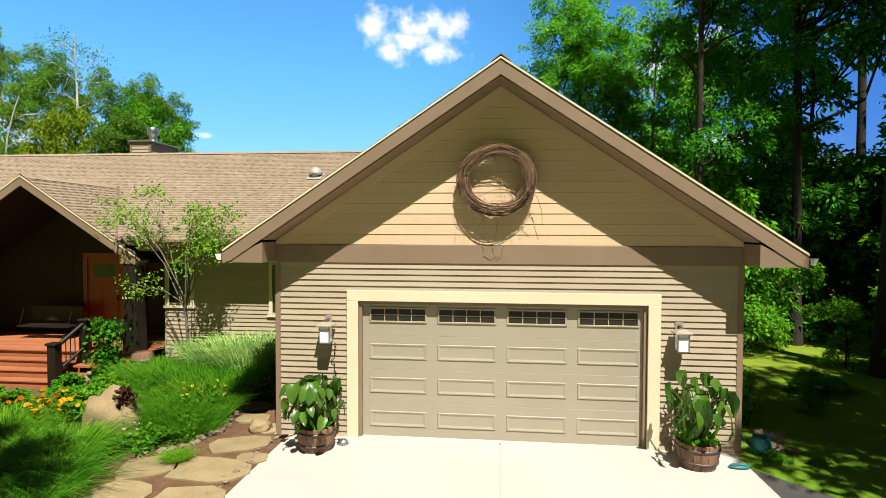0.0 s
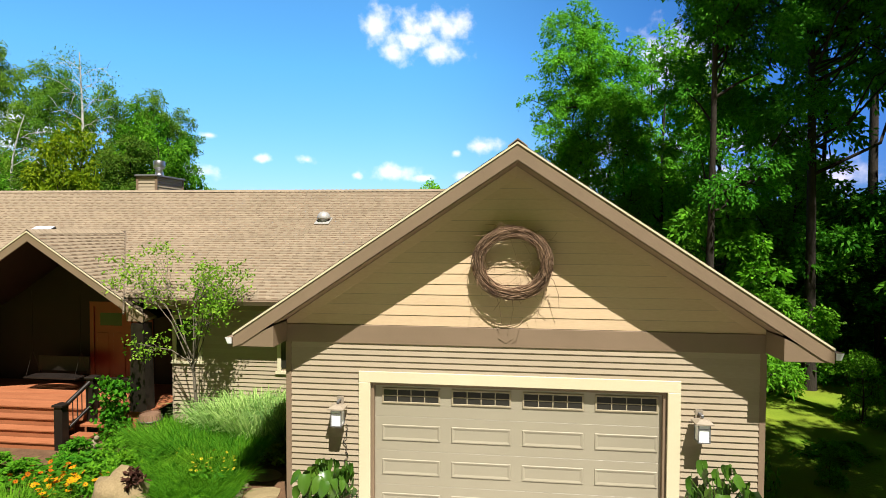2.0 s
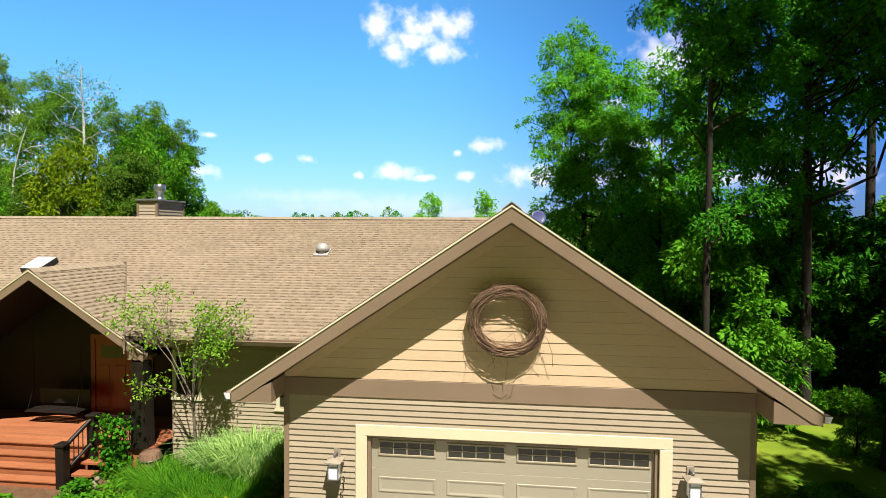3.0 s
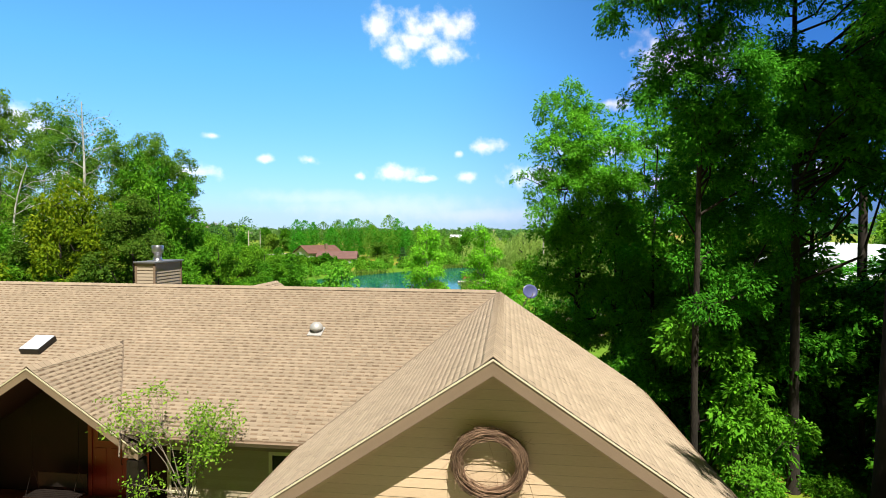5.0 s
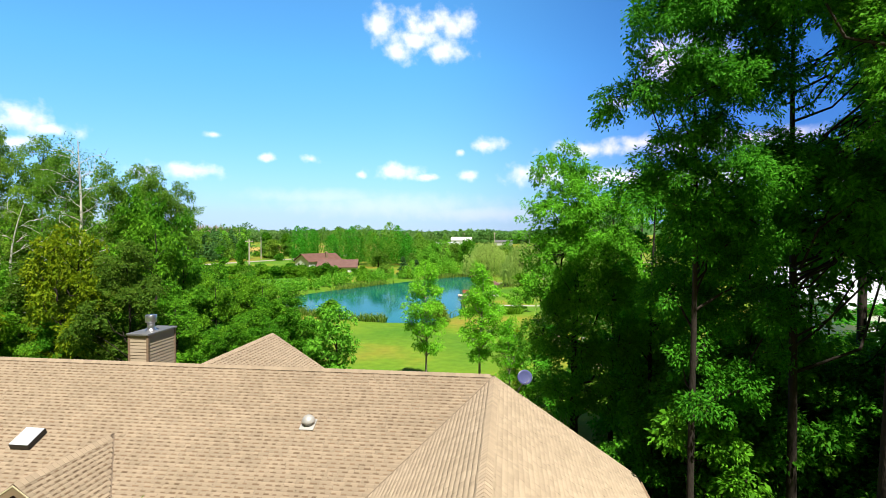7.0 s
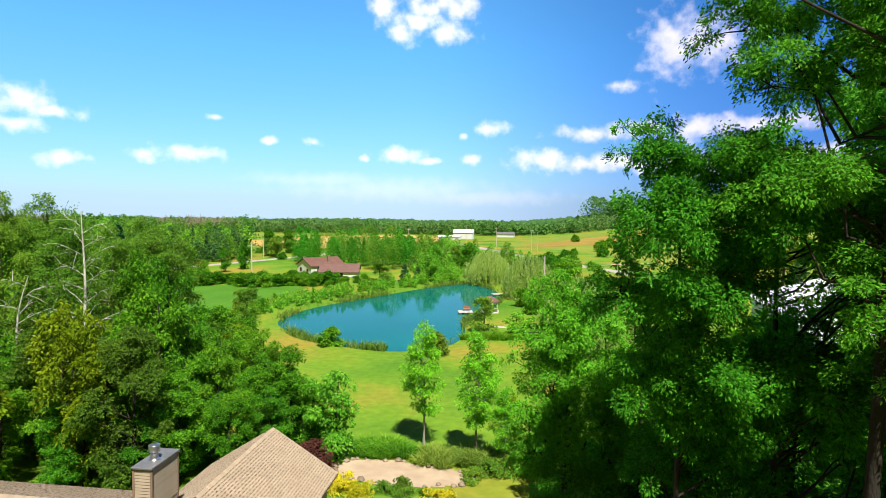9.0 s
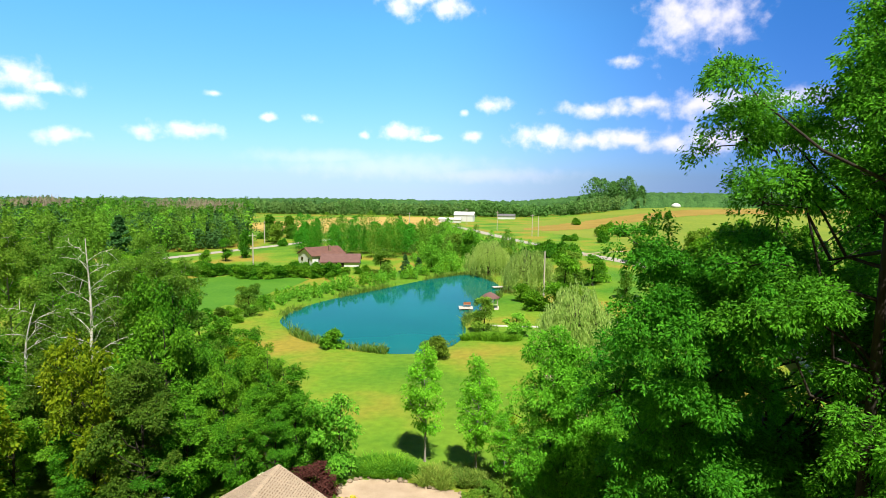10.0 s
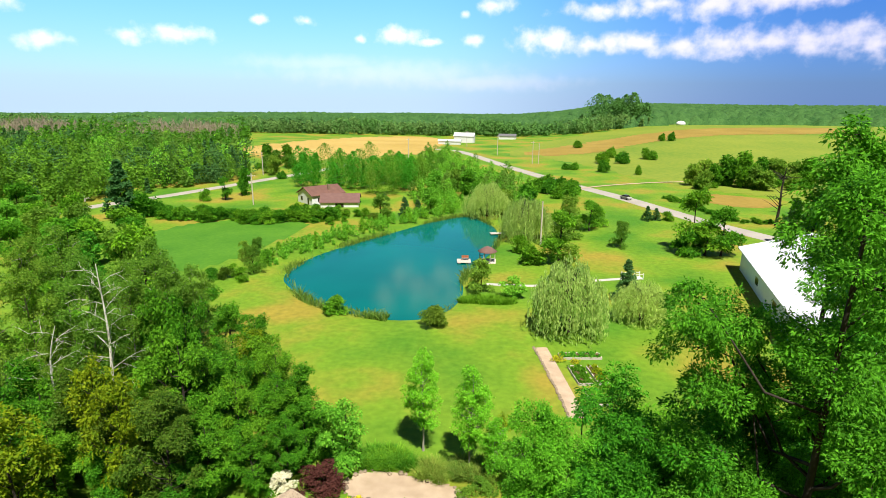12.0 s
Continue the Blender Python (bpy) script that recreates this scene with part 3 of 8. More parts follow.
field("hay_field", [(-172, 330), (-175, 345), (-150, 440), (-94, 490), (-54, 470), (-44, 340), (-90, 280), (-127, 278)], HAY, "dry golden mown hay field", "field")
field("hill_meadow", [(-10, 335), (30, 300), (55, 235), (85, 195), (130, 190), (250, 260), (420, 520), (330, 620), (150, 570), (40, 470)], MEADOW, "sunlit yellow-green hillside meadow", "field", 4.0, 0.04)
field("dry_crest", [(0, 335), (36, 392), (108, 468), (200, 536), (290, 560), (300, 500), (235, 465), (170, 452), (97, 408), (34, 322)], CREST, "dry brownish grass along the meadow crest", "field", 5.0, 0.14)
field("dry_patch", [(58, 190.5), (67.4, 201), (83.5, 195), (86, 180), (73, 173), (64, 180)], CREST, "orange-brown dry patch of grass", "field", 1.0, 0.06)
# a darker green than the turf around it
WESTLAWN = mat("deep_green_lawn", (0.040, 0.135, 0.010), (0.075, 0.19, 0.015), 0.12, 1.6, 0.9, 0.4, 0.05, spec=0.1)
field("west_lawn", [(-84, 124), (-62, 138), (-49, 135), (-49, 119), (-53, 94), (-62, 86), (-76, 98)], WESTLAWN, "richer green mown lawn west of the pond", "lawn", 1.5, 0.03)
tagged(part("field_track", strip("field_track", [(13, 191), (34, 212), (55.4, 225), (74.4, 231.5), (95, 236)], 1.6, GRAVEL, 0.16), GRAVEL), "thin pale track across the meadow", "path", kind="structure")
tagged(part("road", strip("road", [(80, 98), (64.3, 129), (52.6, 149.6), (37.7, 187), (21.9, 217), (-0.3, 268), (-20.4, 322), (-33, 352), (-70, 372), (-130, 420)], 6.0, ROADGREY), ROADGREY), "worn pale grey country road", "road", kind="structure")
tagged(part("side_road", strip("side_road", [(-132, 110), (-121.9, 133), (-116.9, 149.6), (-109.4, 163), (-95.4, 203), (-84, 235), (-78, 262)], 5.0, ROADGREY), ROADGREY), "narrow pale grey side road", "road", kind="structure")
tagged(part("footpath", strip("footpath", [(-2.5, 90.5), (6, 90.5), (14, 94.5), (24, 98.0)], 1.1, CONCRETE, 0.03, 1.5), CONCRETE), "pale straight footpath across the lawn", "path", kind="structure")

# ---------------------------------------------------------------- the house: main forms
XC, HALF, EAVE = -0.02, 3.88, 4.56      # garage: middle, half width of wall, half width of roof
YW, YR, RIDGE_Y = 9.29, 8.72, 18.65      # front wall, front of rake, main ridge
RIDGE, PITCH = 6.30, 0.665
MAIN_EAVE_Y, MAIN_PITCH = 12.3, 0.4646
XWEST = -25.0
house = thing("house", "tan lap-sided house with brown shingle roofs and attached garage", "house")


def gz(x):
    return RIDGE - PITCH * abs(x - XC)


def mz(y):
    return RIDGE - MAIN_PITCH * abs(RIDGE_Y - y)


# walls with thickness, and the garage opening through the front one
DW, DH = 2.42, 2.38
bm = bmesh.new()
prism(bm, [(XC - HALF, YW, 0), (XC - DW, YW, 0), (XC - DW, YW, DH), (XC + DW, YW, DH), (XC + DW, YW, 0), (XC + HALF, YW, 0), (XC + HALF, YW, gz(XC + HALF) - 0.2), (XC, YW, RIDGE - 0.2), (XC - HALF, YW, gz(XC - HALF) - 0.2)], (0, 0.18, 0))
front = part("front_wall", bm, SIDING, house, "tan lap siding below a paler shingled gable")
part("side_wall", boxed(XC + HALF - 0.18, XC + HALF, YW + 0.18, 18.0, 0, gz(XC + HALF) - 0.22), SIDING, house)
part("side_wall", boxed(XC - HALF, XC - HALF + 0.18, YW + 0.18, 18.0, 0, gz(XC - HALF) - 0.22), SIDING, house)
bm = bmesh.new()
prism(bm, [(XC - HALF, 18.0, 0), (XC + HALF, 18.0, 0), (XC + HALF, 18.0, gz(XC + HALF) - 0.2), (XC, 18.0, RIDGE - 0.2), (XC - HALF, 18.0, gz(XC - HALF) - 0.2)], (0, 0.18, 0))
part("back_wall", bm, SIDING, house)
main = part("main_wall", boxed(-8.35, XC - HALF, 12.95, 13.13, 0, 3.5), SIDING, house, "tan lap siding under a deep eave")
part("main_wall", boxed(XWEST + 0.6, XC - HALF, 24.0, 24.18, -0.5, 3.4), SIDING, house)
part("end_wall", prism(bmesh.new(), [(XWEST + 0.6, 12.95, 0), (XWEST + 0.6, 24.0, 0), (XWEST + 0.6, 24.0, mz(24) - 0.2), (XWEST + 0.6, RIDGE_Y, RIDGE - 0.25), (XWEST + 0.6, 12.95, mz(12.95) - 0.2)], (0.18, 0, 0)), SIDING, house)
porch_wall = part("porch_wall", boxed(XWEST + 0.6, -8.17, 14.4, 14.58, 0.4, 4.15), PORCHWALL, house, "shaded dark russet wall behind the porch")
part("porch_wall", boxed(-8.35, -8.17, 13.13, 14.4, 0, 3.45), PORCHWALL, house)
part("main_wall", boxed(XWEST + 0.6, -15.2, 12.95, 13.13, 0, 3.5), SIDING, house)


# roofs: a deck slab each; shingles are laid on at the end of the file
def slab(name, corners, thick=0.12):
    """A roof slab whose top is the given outline."""
    return part(name, prism(bmesh.new(), corners, (0, 0, -thick)), ROOFDECK, house)


slab("garage_roof", [(XC, YR, RIDGE), (XC, 18.55, RIDGE), (XC + EAVE, 18.55, gz(XC + EAVE)), (XC + EAVE, YR, gz(XC + EAVE))])
vx = XC - EAVE
vy = RIDGE_Y - PITCH * EAVE / MAIN_PITCH
slab("garage_roof", [(XC, YR, RIDGE), (vx, YR, gz(vx)), (vx, max(vy, MAIN_EAVE_Y), gz(vx)), (XC, RIDGE_Y, RIDGE)])
slab("main_roof", [(XWEST, RIDGE_Y, RIDGE), (XC, RIDGE_Y, RIDGE), (XC, 24.6, mz(24.6)), (XWEST, 24.6, mz(24.6))])
# porch gable
PX, PZ, PHALF, PY0, PY1 = -11.5, 4.9, 2.93, 12.2, 15.63


def pz(x):
    return PZ - 0.655 * abs(x - PX)


# the main front slope leaves the porch gable open
PE = (PZ - mz(MAIN_EAVE_Y)) / 0.655
slab("main_roof", [(PX + PE, MAIN_EAVE_Y, mz(MAIN_EAVE_Y)), (vx + 0.15, MAIN_EAVE_Y, mz(MAIN_EAVE_Y)), (XC, RIDGE_Y, RIDGE), (PX, RIDGE_Y, RIDGE), (PX, PY1, mz(PY1))])
slab("main_roof", [(XWEST, MAIN_EAVE_Y, mz(MAIN_EAVE_Y)), (PX - PE, MAIN_EAVE_Y, mz(MAIN_EAVE_Y)), (PX, PY1, mz(PY1)), (PX, RIDGE_Y, RIDGE), (XWEST, RIDGE_Y, RIDGE)])
pvy = RIDGE_Y - (RIDGE - pz(PX + PHALF)) / MAIN_PITCH
slab("porch_roof", [(PX, PY0, PZ), (PX, PY1, PZ), (PX + PHALF, max(pvy, PY0), pz(PX + PHALF)), (PX + PHALF, PY0, pz(PX + PHALF))])
slab("porch_roof", [(PX, PY0, PZ), (PX - PHALF, PY0, pz(PX - PHALF)), (PX - PHALF, max(pvy, PY0), pz(PX - PHALF)), (PX, PY1, PZ)])
# wing behind
BX, BZ, BHALF, BY0, BY1 = -12.05, 5.6, 3.65, 20.3, 28.4


def bz(x):
    return BZ - 0.63 * abs(x - BX)


for s in (1, -1):
    slab("wing_roof", [(BX, BY0, BZ), (BX, BY1, BZ), (BX + s * BHALF, BY1, bz(BX + s * BHALF)), (BX + s * BHALF, BY0, bz(BX + s * BHALF))])
part("wing_wall", boxed(BX - 3.2, BX + 3.2, 24.2, 27.9, -1.0, 3.3), SIDING, house)
part("wing_wall", prism(bmesh.new(), [(BX - 3.2, 27.9, 3.3), (BX + 3.2, 27.9, 3.3), (BX, 27.9, BZ - 0.2)], (0, -0.18, 0)), SIDING, house)


# dark valley flashing where the slopes meet
VALLEY = mat("valley_flashing", (0.13, 0.095, 0.066), (0.18, 0.135, 0.096), 3, 60, 0.8, 0.2, 0.003)


def valley(p0, p1):
    p0, p1 = np.array(p0, float), np.array(p1, float)
    part("valley_flashing", mesh_of("valley_flashing", *tube([p0, p0 * 0.5 + p1 * 0.5, p1], 0.02, 6), VALLEY, True), VALLEY, house)


valley((vx + 0.2, RIDGE_Y - PITCH * (EAVE - 0.2) / MAIN_PITCH, gz(vx + 0.2) + 0.015), (XC - 0.12, RIDGE_Y - PITCH * 0.12 / MAIN_PITCH, gz(XC - 0.12) + 0.015))
valley((PX + PHALF - 0.1, RIDGE_Y - (RIDGE - pz(PX + PHALF - 0.1)) / MAIN_PITCH, pz(PX + PHALF - 0.1) + 0.015), (PX + 0.06, RIDGE_Y - (RIDGE - pz(PX + 0.06)) / MAIN_PITCH, pz(PX + 0.06) + 0.015))


# rakes, drip edges, cornice returns, gutters, soffits
def rake(xc, half, zf, y, deep, parent):
    for s in (-1, 1):
        e = xc + s * half
        prism_y = 0.035
        bm = bmesh.new()
        prism(bm, [(xc, y, zf(xc) - 0.022), (e, y, zf(e) - 0.022), (e, y, zf(e) - 0.022 - min(deep, 0.2)), (xc + s * (half - 0.16), y, zf(xc + s * (half - 0.16)) - deep), (xc, y, zf(xc) - deep)], (0, -prism_y, 0))
        part("rake_board", bm, TAUPE, parent, "taupe painted rake board")
        bm = bmesh.new()
        prism(bm, [(xc, y - prism_y - 0.003, zf(xc) + 0.004), (e, y - prism_y - 0.003, zf(e) + 0.004), (e, y - prism_y - 0.003, zf(e) - 0.03), (xc, y - prism_y - 0.003, zf(xc) - 0.03)], (0, -0.012, 0))
        part("drip_edge", bm, CREAM, parent, "thin pale metal drip edge")


rake(XC, EAVE, gz, YR, 0.27, house)
rake(PX, PHALF, pz, PY0, 0.24, house)
for s in (-1, 1):
    e, i = XC + s * EAVE, XC + s * (HALF + 0.0)
    part("cornice_return", prism(bmesh.new(), [(e, YR - 0.02, 3.06), (i, YR - 0.02, 3.06), (i, YR - 0.02, gz(i) - 0.32), (e - s * 0.02, YR - 0.02, gz(e) - 0.18)], (0, YW - YR + 0.6, 0)), TAUPE, house, "boxed taupe cornice return")
    part("eave_soffit", boxed(min(e, i), max(e, i), YW + 0.62, 18.5 if s > 0 else 12.6, 3.06, 3.12), SOFFIT, house)
    part("fascia", boxed(e - 0.015, e + 0.015, YR + 0.6, 18.5 if s > 0 else 12.6, 3.06, gz(e) - 0.02), TAUPE, house)
    bm = bmesh.new()
    prism(bm, [(e + s * 0.02, YR - 0.03, 3.2), (e + s * 0.02, YR - 0.03, 3.1), (e + s * 0.09, YR - 0.03, 3.1), (e + s * 0.13, YR - 0.03, 3.2)], (0, 9.8 if s > 0 else 3.9, 0))
    part("gutter", bm, TAUPE, house, "brown metal eave gutter")
    part("gutter_end", prism(bmesh.new(), [(e + s * 0.02, YR - 0.033, 3.2), (e + s * 0.02, YR - 0.033, 3.1), (e + s * 0.09, YR - 0.033, 3.1), (e + s * 0.13, YR - 0.033, 3.2)], (0, -0.006, 0)), WHITE, house, "white gutter end cap")
    # underside of the overhanging gable
    bm = bmesh.new()
    prism(bm, [(XC, YR + 0.02, RIDGE - 0.26), (i, YR + 0.02, gz(i) - 0.26), (i, YR + 0.02, gz(i) - 0.29), (XC, YR + 0.02, RIDGE - 0.29)], (0, YW - YR - 0.02, 0))
    part("gable_soffit", bm, SOFFIT, house)
    bm = bmesh.new()
    prism(bm, [(XC, YW - 0.02, RIDGE - 0.3), (i, YW - 0.02, gz(i) - 0.3), (i, YW - 0.02, gz(i) - 0.48), (XC, YW - 0.02, RIDGE - 0.48)], (0, 0.02, 0))
    part("gable_frieze", bm, GABLE, house)
    i = PX + s * (PHALF - 0.05)
    bm = bmesh.new()
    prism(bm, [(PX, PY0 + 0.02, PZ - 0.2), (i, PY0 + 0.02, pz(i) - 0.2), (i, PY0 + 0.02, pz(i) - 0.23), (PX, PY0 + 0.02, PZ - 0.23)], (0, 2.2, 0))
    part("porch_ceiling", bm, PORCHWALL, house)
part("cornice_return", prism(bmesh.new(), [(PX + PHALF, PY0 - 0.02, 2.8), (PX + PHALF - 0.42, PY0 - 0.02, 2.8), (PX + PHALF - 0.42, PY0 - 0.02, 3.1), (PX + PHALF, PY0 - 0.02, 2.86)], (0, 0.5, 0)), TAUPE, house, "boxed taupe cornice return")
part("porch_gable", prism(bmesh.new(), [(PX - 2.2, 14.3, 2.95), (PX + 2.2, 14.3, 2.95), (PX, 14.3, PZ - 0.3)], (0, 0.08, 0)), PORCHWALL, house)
# main eave
ez = mz(MAIN_EAVE_Y)
part("fascia", boxed(PX + PHALF, vx + 0.1, MAIN_EAVE_Y - 0.02, MAIN_EAVE_Y + 0.01, ez - 0.24, ez - 0.01), TAUPE, house)
part("eave_soffit", boxed(PX + PHALF, vx + 0.7, MAIN_EAVE_Y + 0.02, 12.95, ez - 0.26, ez - 0.22), SOFFIT, house)
bm = bmesh.new()
prism(bm, [(PX + PHALF + 0.1, MAIN_EAVE_Y - 0.03, ez - 0.03), (PX + PHALF + 0.1, MAIN_EAVE_Y - 0.03, ez - 0.13), (PX + PHALF + 0.1, MAIN_EAVE_Y - 0.1, ez - 0.13), (PX + PHALF + 0.1, MAIN_EAVE_Y - 0.14, ez - 0.03)], (vx - PX - PHALF - 0.1, 0, 0))
part("gutter", bm, TAUPE, house, "brown metal eave gutter")

# siding boards, each tilted outwards at its foot
part("frieze_board", boxed(XC - HALF + 0.001, XC + HALF - 0.001, YW - 0.03, YW, 3.04, 3.35, 0.004), TAUPE, house, "broad taupe band board")
for s in (-1, 1):
    a, b = sorted((XC + s * (HALF + 0.02), XC + s * (HALF - 0.075)))
    part("corner_board", boxed(a, b, YW - 0.028, YW + 0.07, 0, 3.04, 0.004), TAUPE, house, "taupe corner board")


def board(x0, x1, z, tall, y, parent, material, cut0=0.0, cut1=0.0, name="siding_board", butt=0.024):
    bm = bmesh.new()
    prism(bm, [(x0, y, z + 0.008), (x0, y - butt, z + 0.008), (x0, y - 0.004, z + tall), (x0, y, z + tall)], (x1 - x0, 0, 0))
    for v in bm.verts:
        if v.co.z > z + tall / 2:
            v.co.x += cut0 if v.co.x < (x0 + x1) / 2 else cut1
    return part(name, bm, material, parent)


LAP = 0.1015
for k in range(30):
    z = k * LAP
    rows = [(XC - HALF + 0.075, XC - DW - 0.2), (XC + DW + 0.2, XC + HALF - 0.075)] if z < 2.5 else [(XC - HALF + 0.075, XC + HALF - 0.075)]
    for x0, x1 in rows:
        board(x0, x1, z, min(LAP, 3.04 - z), YW, front, SIDING)
    if 0.35 < z < 3.1:
        board(-8.3, XC - HALF, z + 0.02, LAP, 12.95, main, SIDING)
ROW = 0.176
for k in range(16):
    z = 3.35 + k * ROW
    w0, w1 = (RIDGE - 0.47 - z) / PITCH, (RIDGE - 0.47 - z - ROW) / PITCH
    if w0 > 0.05:
        w1 = max(w1, 0.004)
        w0, w1 = min(w0, HALF - 0.02), min(w1, HALF - 0.02)
        board(XC - w0, XC + w0, z, min(ROW, RIDGE - 0.46 - z), YW, front, GABLE, w0 - w1, w1 - w0, "shingle_course", 0.013)

# garage door casing
for x0, x1, z0, z1 in ((XC - DW - 0.2, XC - DW, 0, DH), (XC + DW, XC + DW + 0.2, 0, DH), (XC - DW - 0.2, XC + DW + 0.2, DH + 0.003, DH + 0.19)):
    part("door_casing", boxed(x0, x1, YW - 0.04, YW + 0.1, z0, z1, 0.006), CREAM, house, "broad cream door casing")
for s in (-1, 1):
    a, b = sorted((XC + s * DW, XC + s * (DW - 0.055)))
    part("door_stop", boxed(a, b, YW + 0.02, YW + 0.1, 0, DH - 0.055), TAUPE, house)
part("door_stop", boxed(XC - DW, XC + DW, YW + 0.02, YW + 0.1, DH - 0.052, DH), TAUPE, house)

# ---------------------------------------------------------------- garage door
gdoor = thing("garage_door", "closed taupe sectional garage door with windows along its top", "garage door")
COLS = (-1.765, -0.575, 0.61, 1.79)
YD = YW + 0.105
for k in range(4):
    z0 = k * 0.59
    sec = part("door_section", boxed(XC - DW + 0.02, XC + DW - 0.02, YD, YD + 0.05, z0 + 0.006 + 0.006 * (k == 0), z0 + 0.594, 0.002), DOORTAN, gdoor)
    for c in COLS:
        if k < 3:
            bm = bmesh.new()
            zc = z0 + 0.315
            r0 = [(c - 0.5, YD - 0.001, zc - 0.135), (c + 0.5, YD - 0.001, zc - 0.135), (c + 0.5, YD - 0.001, zc + 0.135), (c - 0.5, YD - 0.001, zc + 0.135)]
            rings = []
            for inset, y in ((0, -0.001), (0.008, -0.013), (0.022, -0.013), (0.055, -0.002), (0.07, -0.002)):
                rings.append([bm.verts.new((c + sx * (0.5 - inset), YD + y, zc + sz * (0.135 - inset))) for sx, sz in ((-1, -1), (1, -1), (1, 1), (-1, 1))])
            for a, b in zip(rings, rings[1:]):
                for i in range(4):
                    bm.faces.new((a[i], a[(i + 1) % 4], b[(i + 1) % 4], b[i]))
            bm.faces.new(rings[-1])
            part("raised_panel", bm, DOORTAN, sec)
        else:
            zc = 2.135
            win = bmesh.new()
            for x0, x1, za, zb in ((c - 0.5, c + 0.5, zc - 0.135, zc - 0.105), (c - 0.5, c + 0.5, zc + 0.105, zc + 0.135), (c - 0.5, c - 0.47, zc - 0.105, zc + 0.105), (c + 0.47, c + 0.5, zc - 0.105, zc + 0.105)):
                box(win, x0, x1, YD - 0.018, YD, za, zb, 0.004)
            for i in (1, 2, 3):
                box(win, c - 0.47 + i * 0.235 - 0.008, c - 0.47 + i * 0.235 + 0.008, YD - 0.012, YD - 0.004, zc - 0.105, zc + 0.105)
            box(win, c - 0.47, c + 0.47, YD - 0.011, YD - 0.003, zc - 0.008, zc + 0.008)
            part("window_frame", win, FRAMETAN, sec, "tan window frame with a grid of bars")
            part("pane", boxed(c - 0.47, c + 0.47, YD - 0.003, YD - 0.001, zc - 0.105, zc + 0.105), DARKGLASS, sec, "dark reflecting glass")
part("bottom_seal", boxed(XC - DW + 0.02, XC + DW - 0.02, YD + 0.005, YD + 0.045, 0, 0.012), BLACK, gdoor)


# ---------------------------------------------------------------- trees
def clumps_of(rng, n, h, base, wide, form, small=1.0):
    """Middles and radii of the leaf clumps of a crown."""
    out = []
    tries = 0
    while len(out) < n and tries < 20000:
        tries += 1
        u = rng.uniform(0.02, 1.0)
        a = rng.uniform(0, 2 * np.pi)
        if form == "cone":
            prof = (1 - u) ** 0.85
        elif form == "slim":
            prof = np.sin(np.pi * min(1, u * 0.9 + 0.12)) ** 0.7
        elif form == "broad":
            prof = np.sqrt(max(0.0, 1 - abs((u - 0.52) / 0.5) ** 3.5)) * (0.92 + 0.16 * np.sin(2 * a + 7 * u))
        else:
            prof = np.sqrt(max(0.0, 1 - (2 * u - 0.95) ** 2)) * (0.85 + 0.25 * np.sin(3 * a + 5 * u))
        r = wide * prof * np.sqrt(rng.uniform(0.12, 1.0))
        rad = wide * rng.uniform(0.17, 0.32) * {"cone": 0.6, "slim": 1.05}.get(form, 1.0) * (1.15 - 0.45 * u) * small
        c = np.array([r * np.cos(a), r * np.sin(a), base + u * (h - base) - rad * 0.3])
        out.append((c, rad))
    return out


def crown_lobes(rng, n, h, base, wide, form):
    """Rounded masses of a crown, kept apart so that gaps show between them: middle and radius."""
    out = []
    for _ in range(4000):
        if len(out) >= n:
            break
        u, a = rng.uniform(0.04, 0.97), rng.uniform(0, 2 * np.pi)
        if form == "slim":
            prof = np.sin(np.pi * min(1, u * 0.88 + 0.12)) ** 0.7
        elif form == "broad":
            prof = np.sqrt(max(0.0, 1 - abs((u - 0.5) / 0.52) ** 3.5)) * (0.85 + 0.2 * np.sin(2 * a + 7 * u))
        else:
            prof = np.sqrt(max(0.0, 1 - (2 * u - 0.9) ** 2)) * (0.85 + 0.25 * np.sin(3 * a + 5 * u))
        r = wide * rng.uniform(0.2, 0.36) * (1.12 - 0.45 * u)
        d = max(0.0, wide * prof - 0.7 * r) * np.sqrt(rng.uniform(0.1, 1.0))
        c = np.array([d * np.cos(a), d * np.sin(a), base + u * (h - base) - 0.3 * r * (u > 0.85)])
        if all(np.linalg.norm((c - q) * np.array([1, 1, 1.25])) > 0.56 * (r + k) for q, k in out):
            out.append((c, r))
    return out


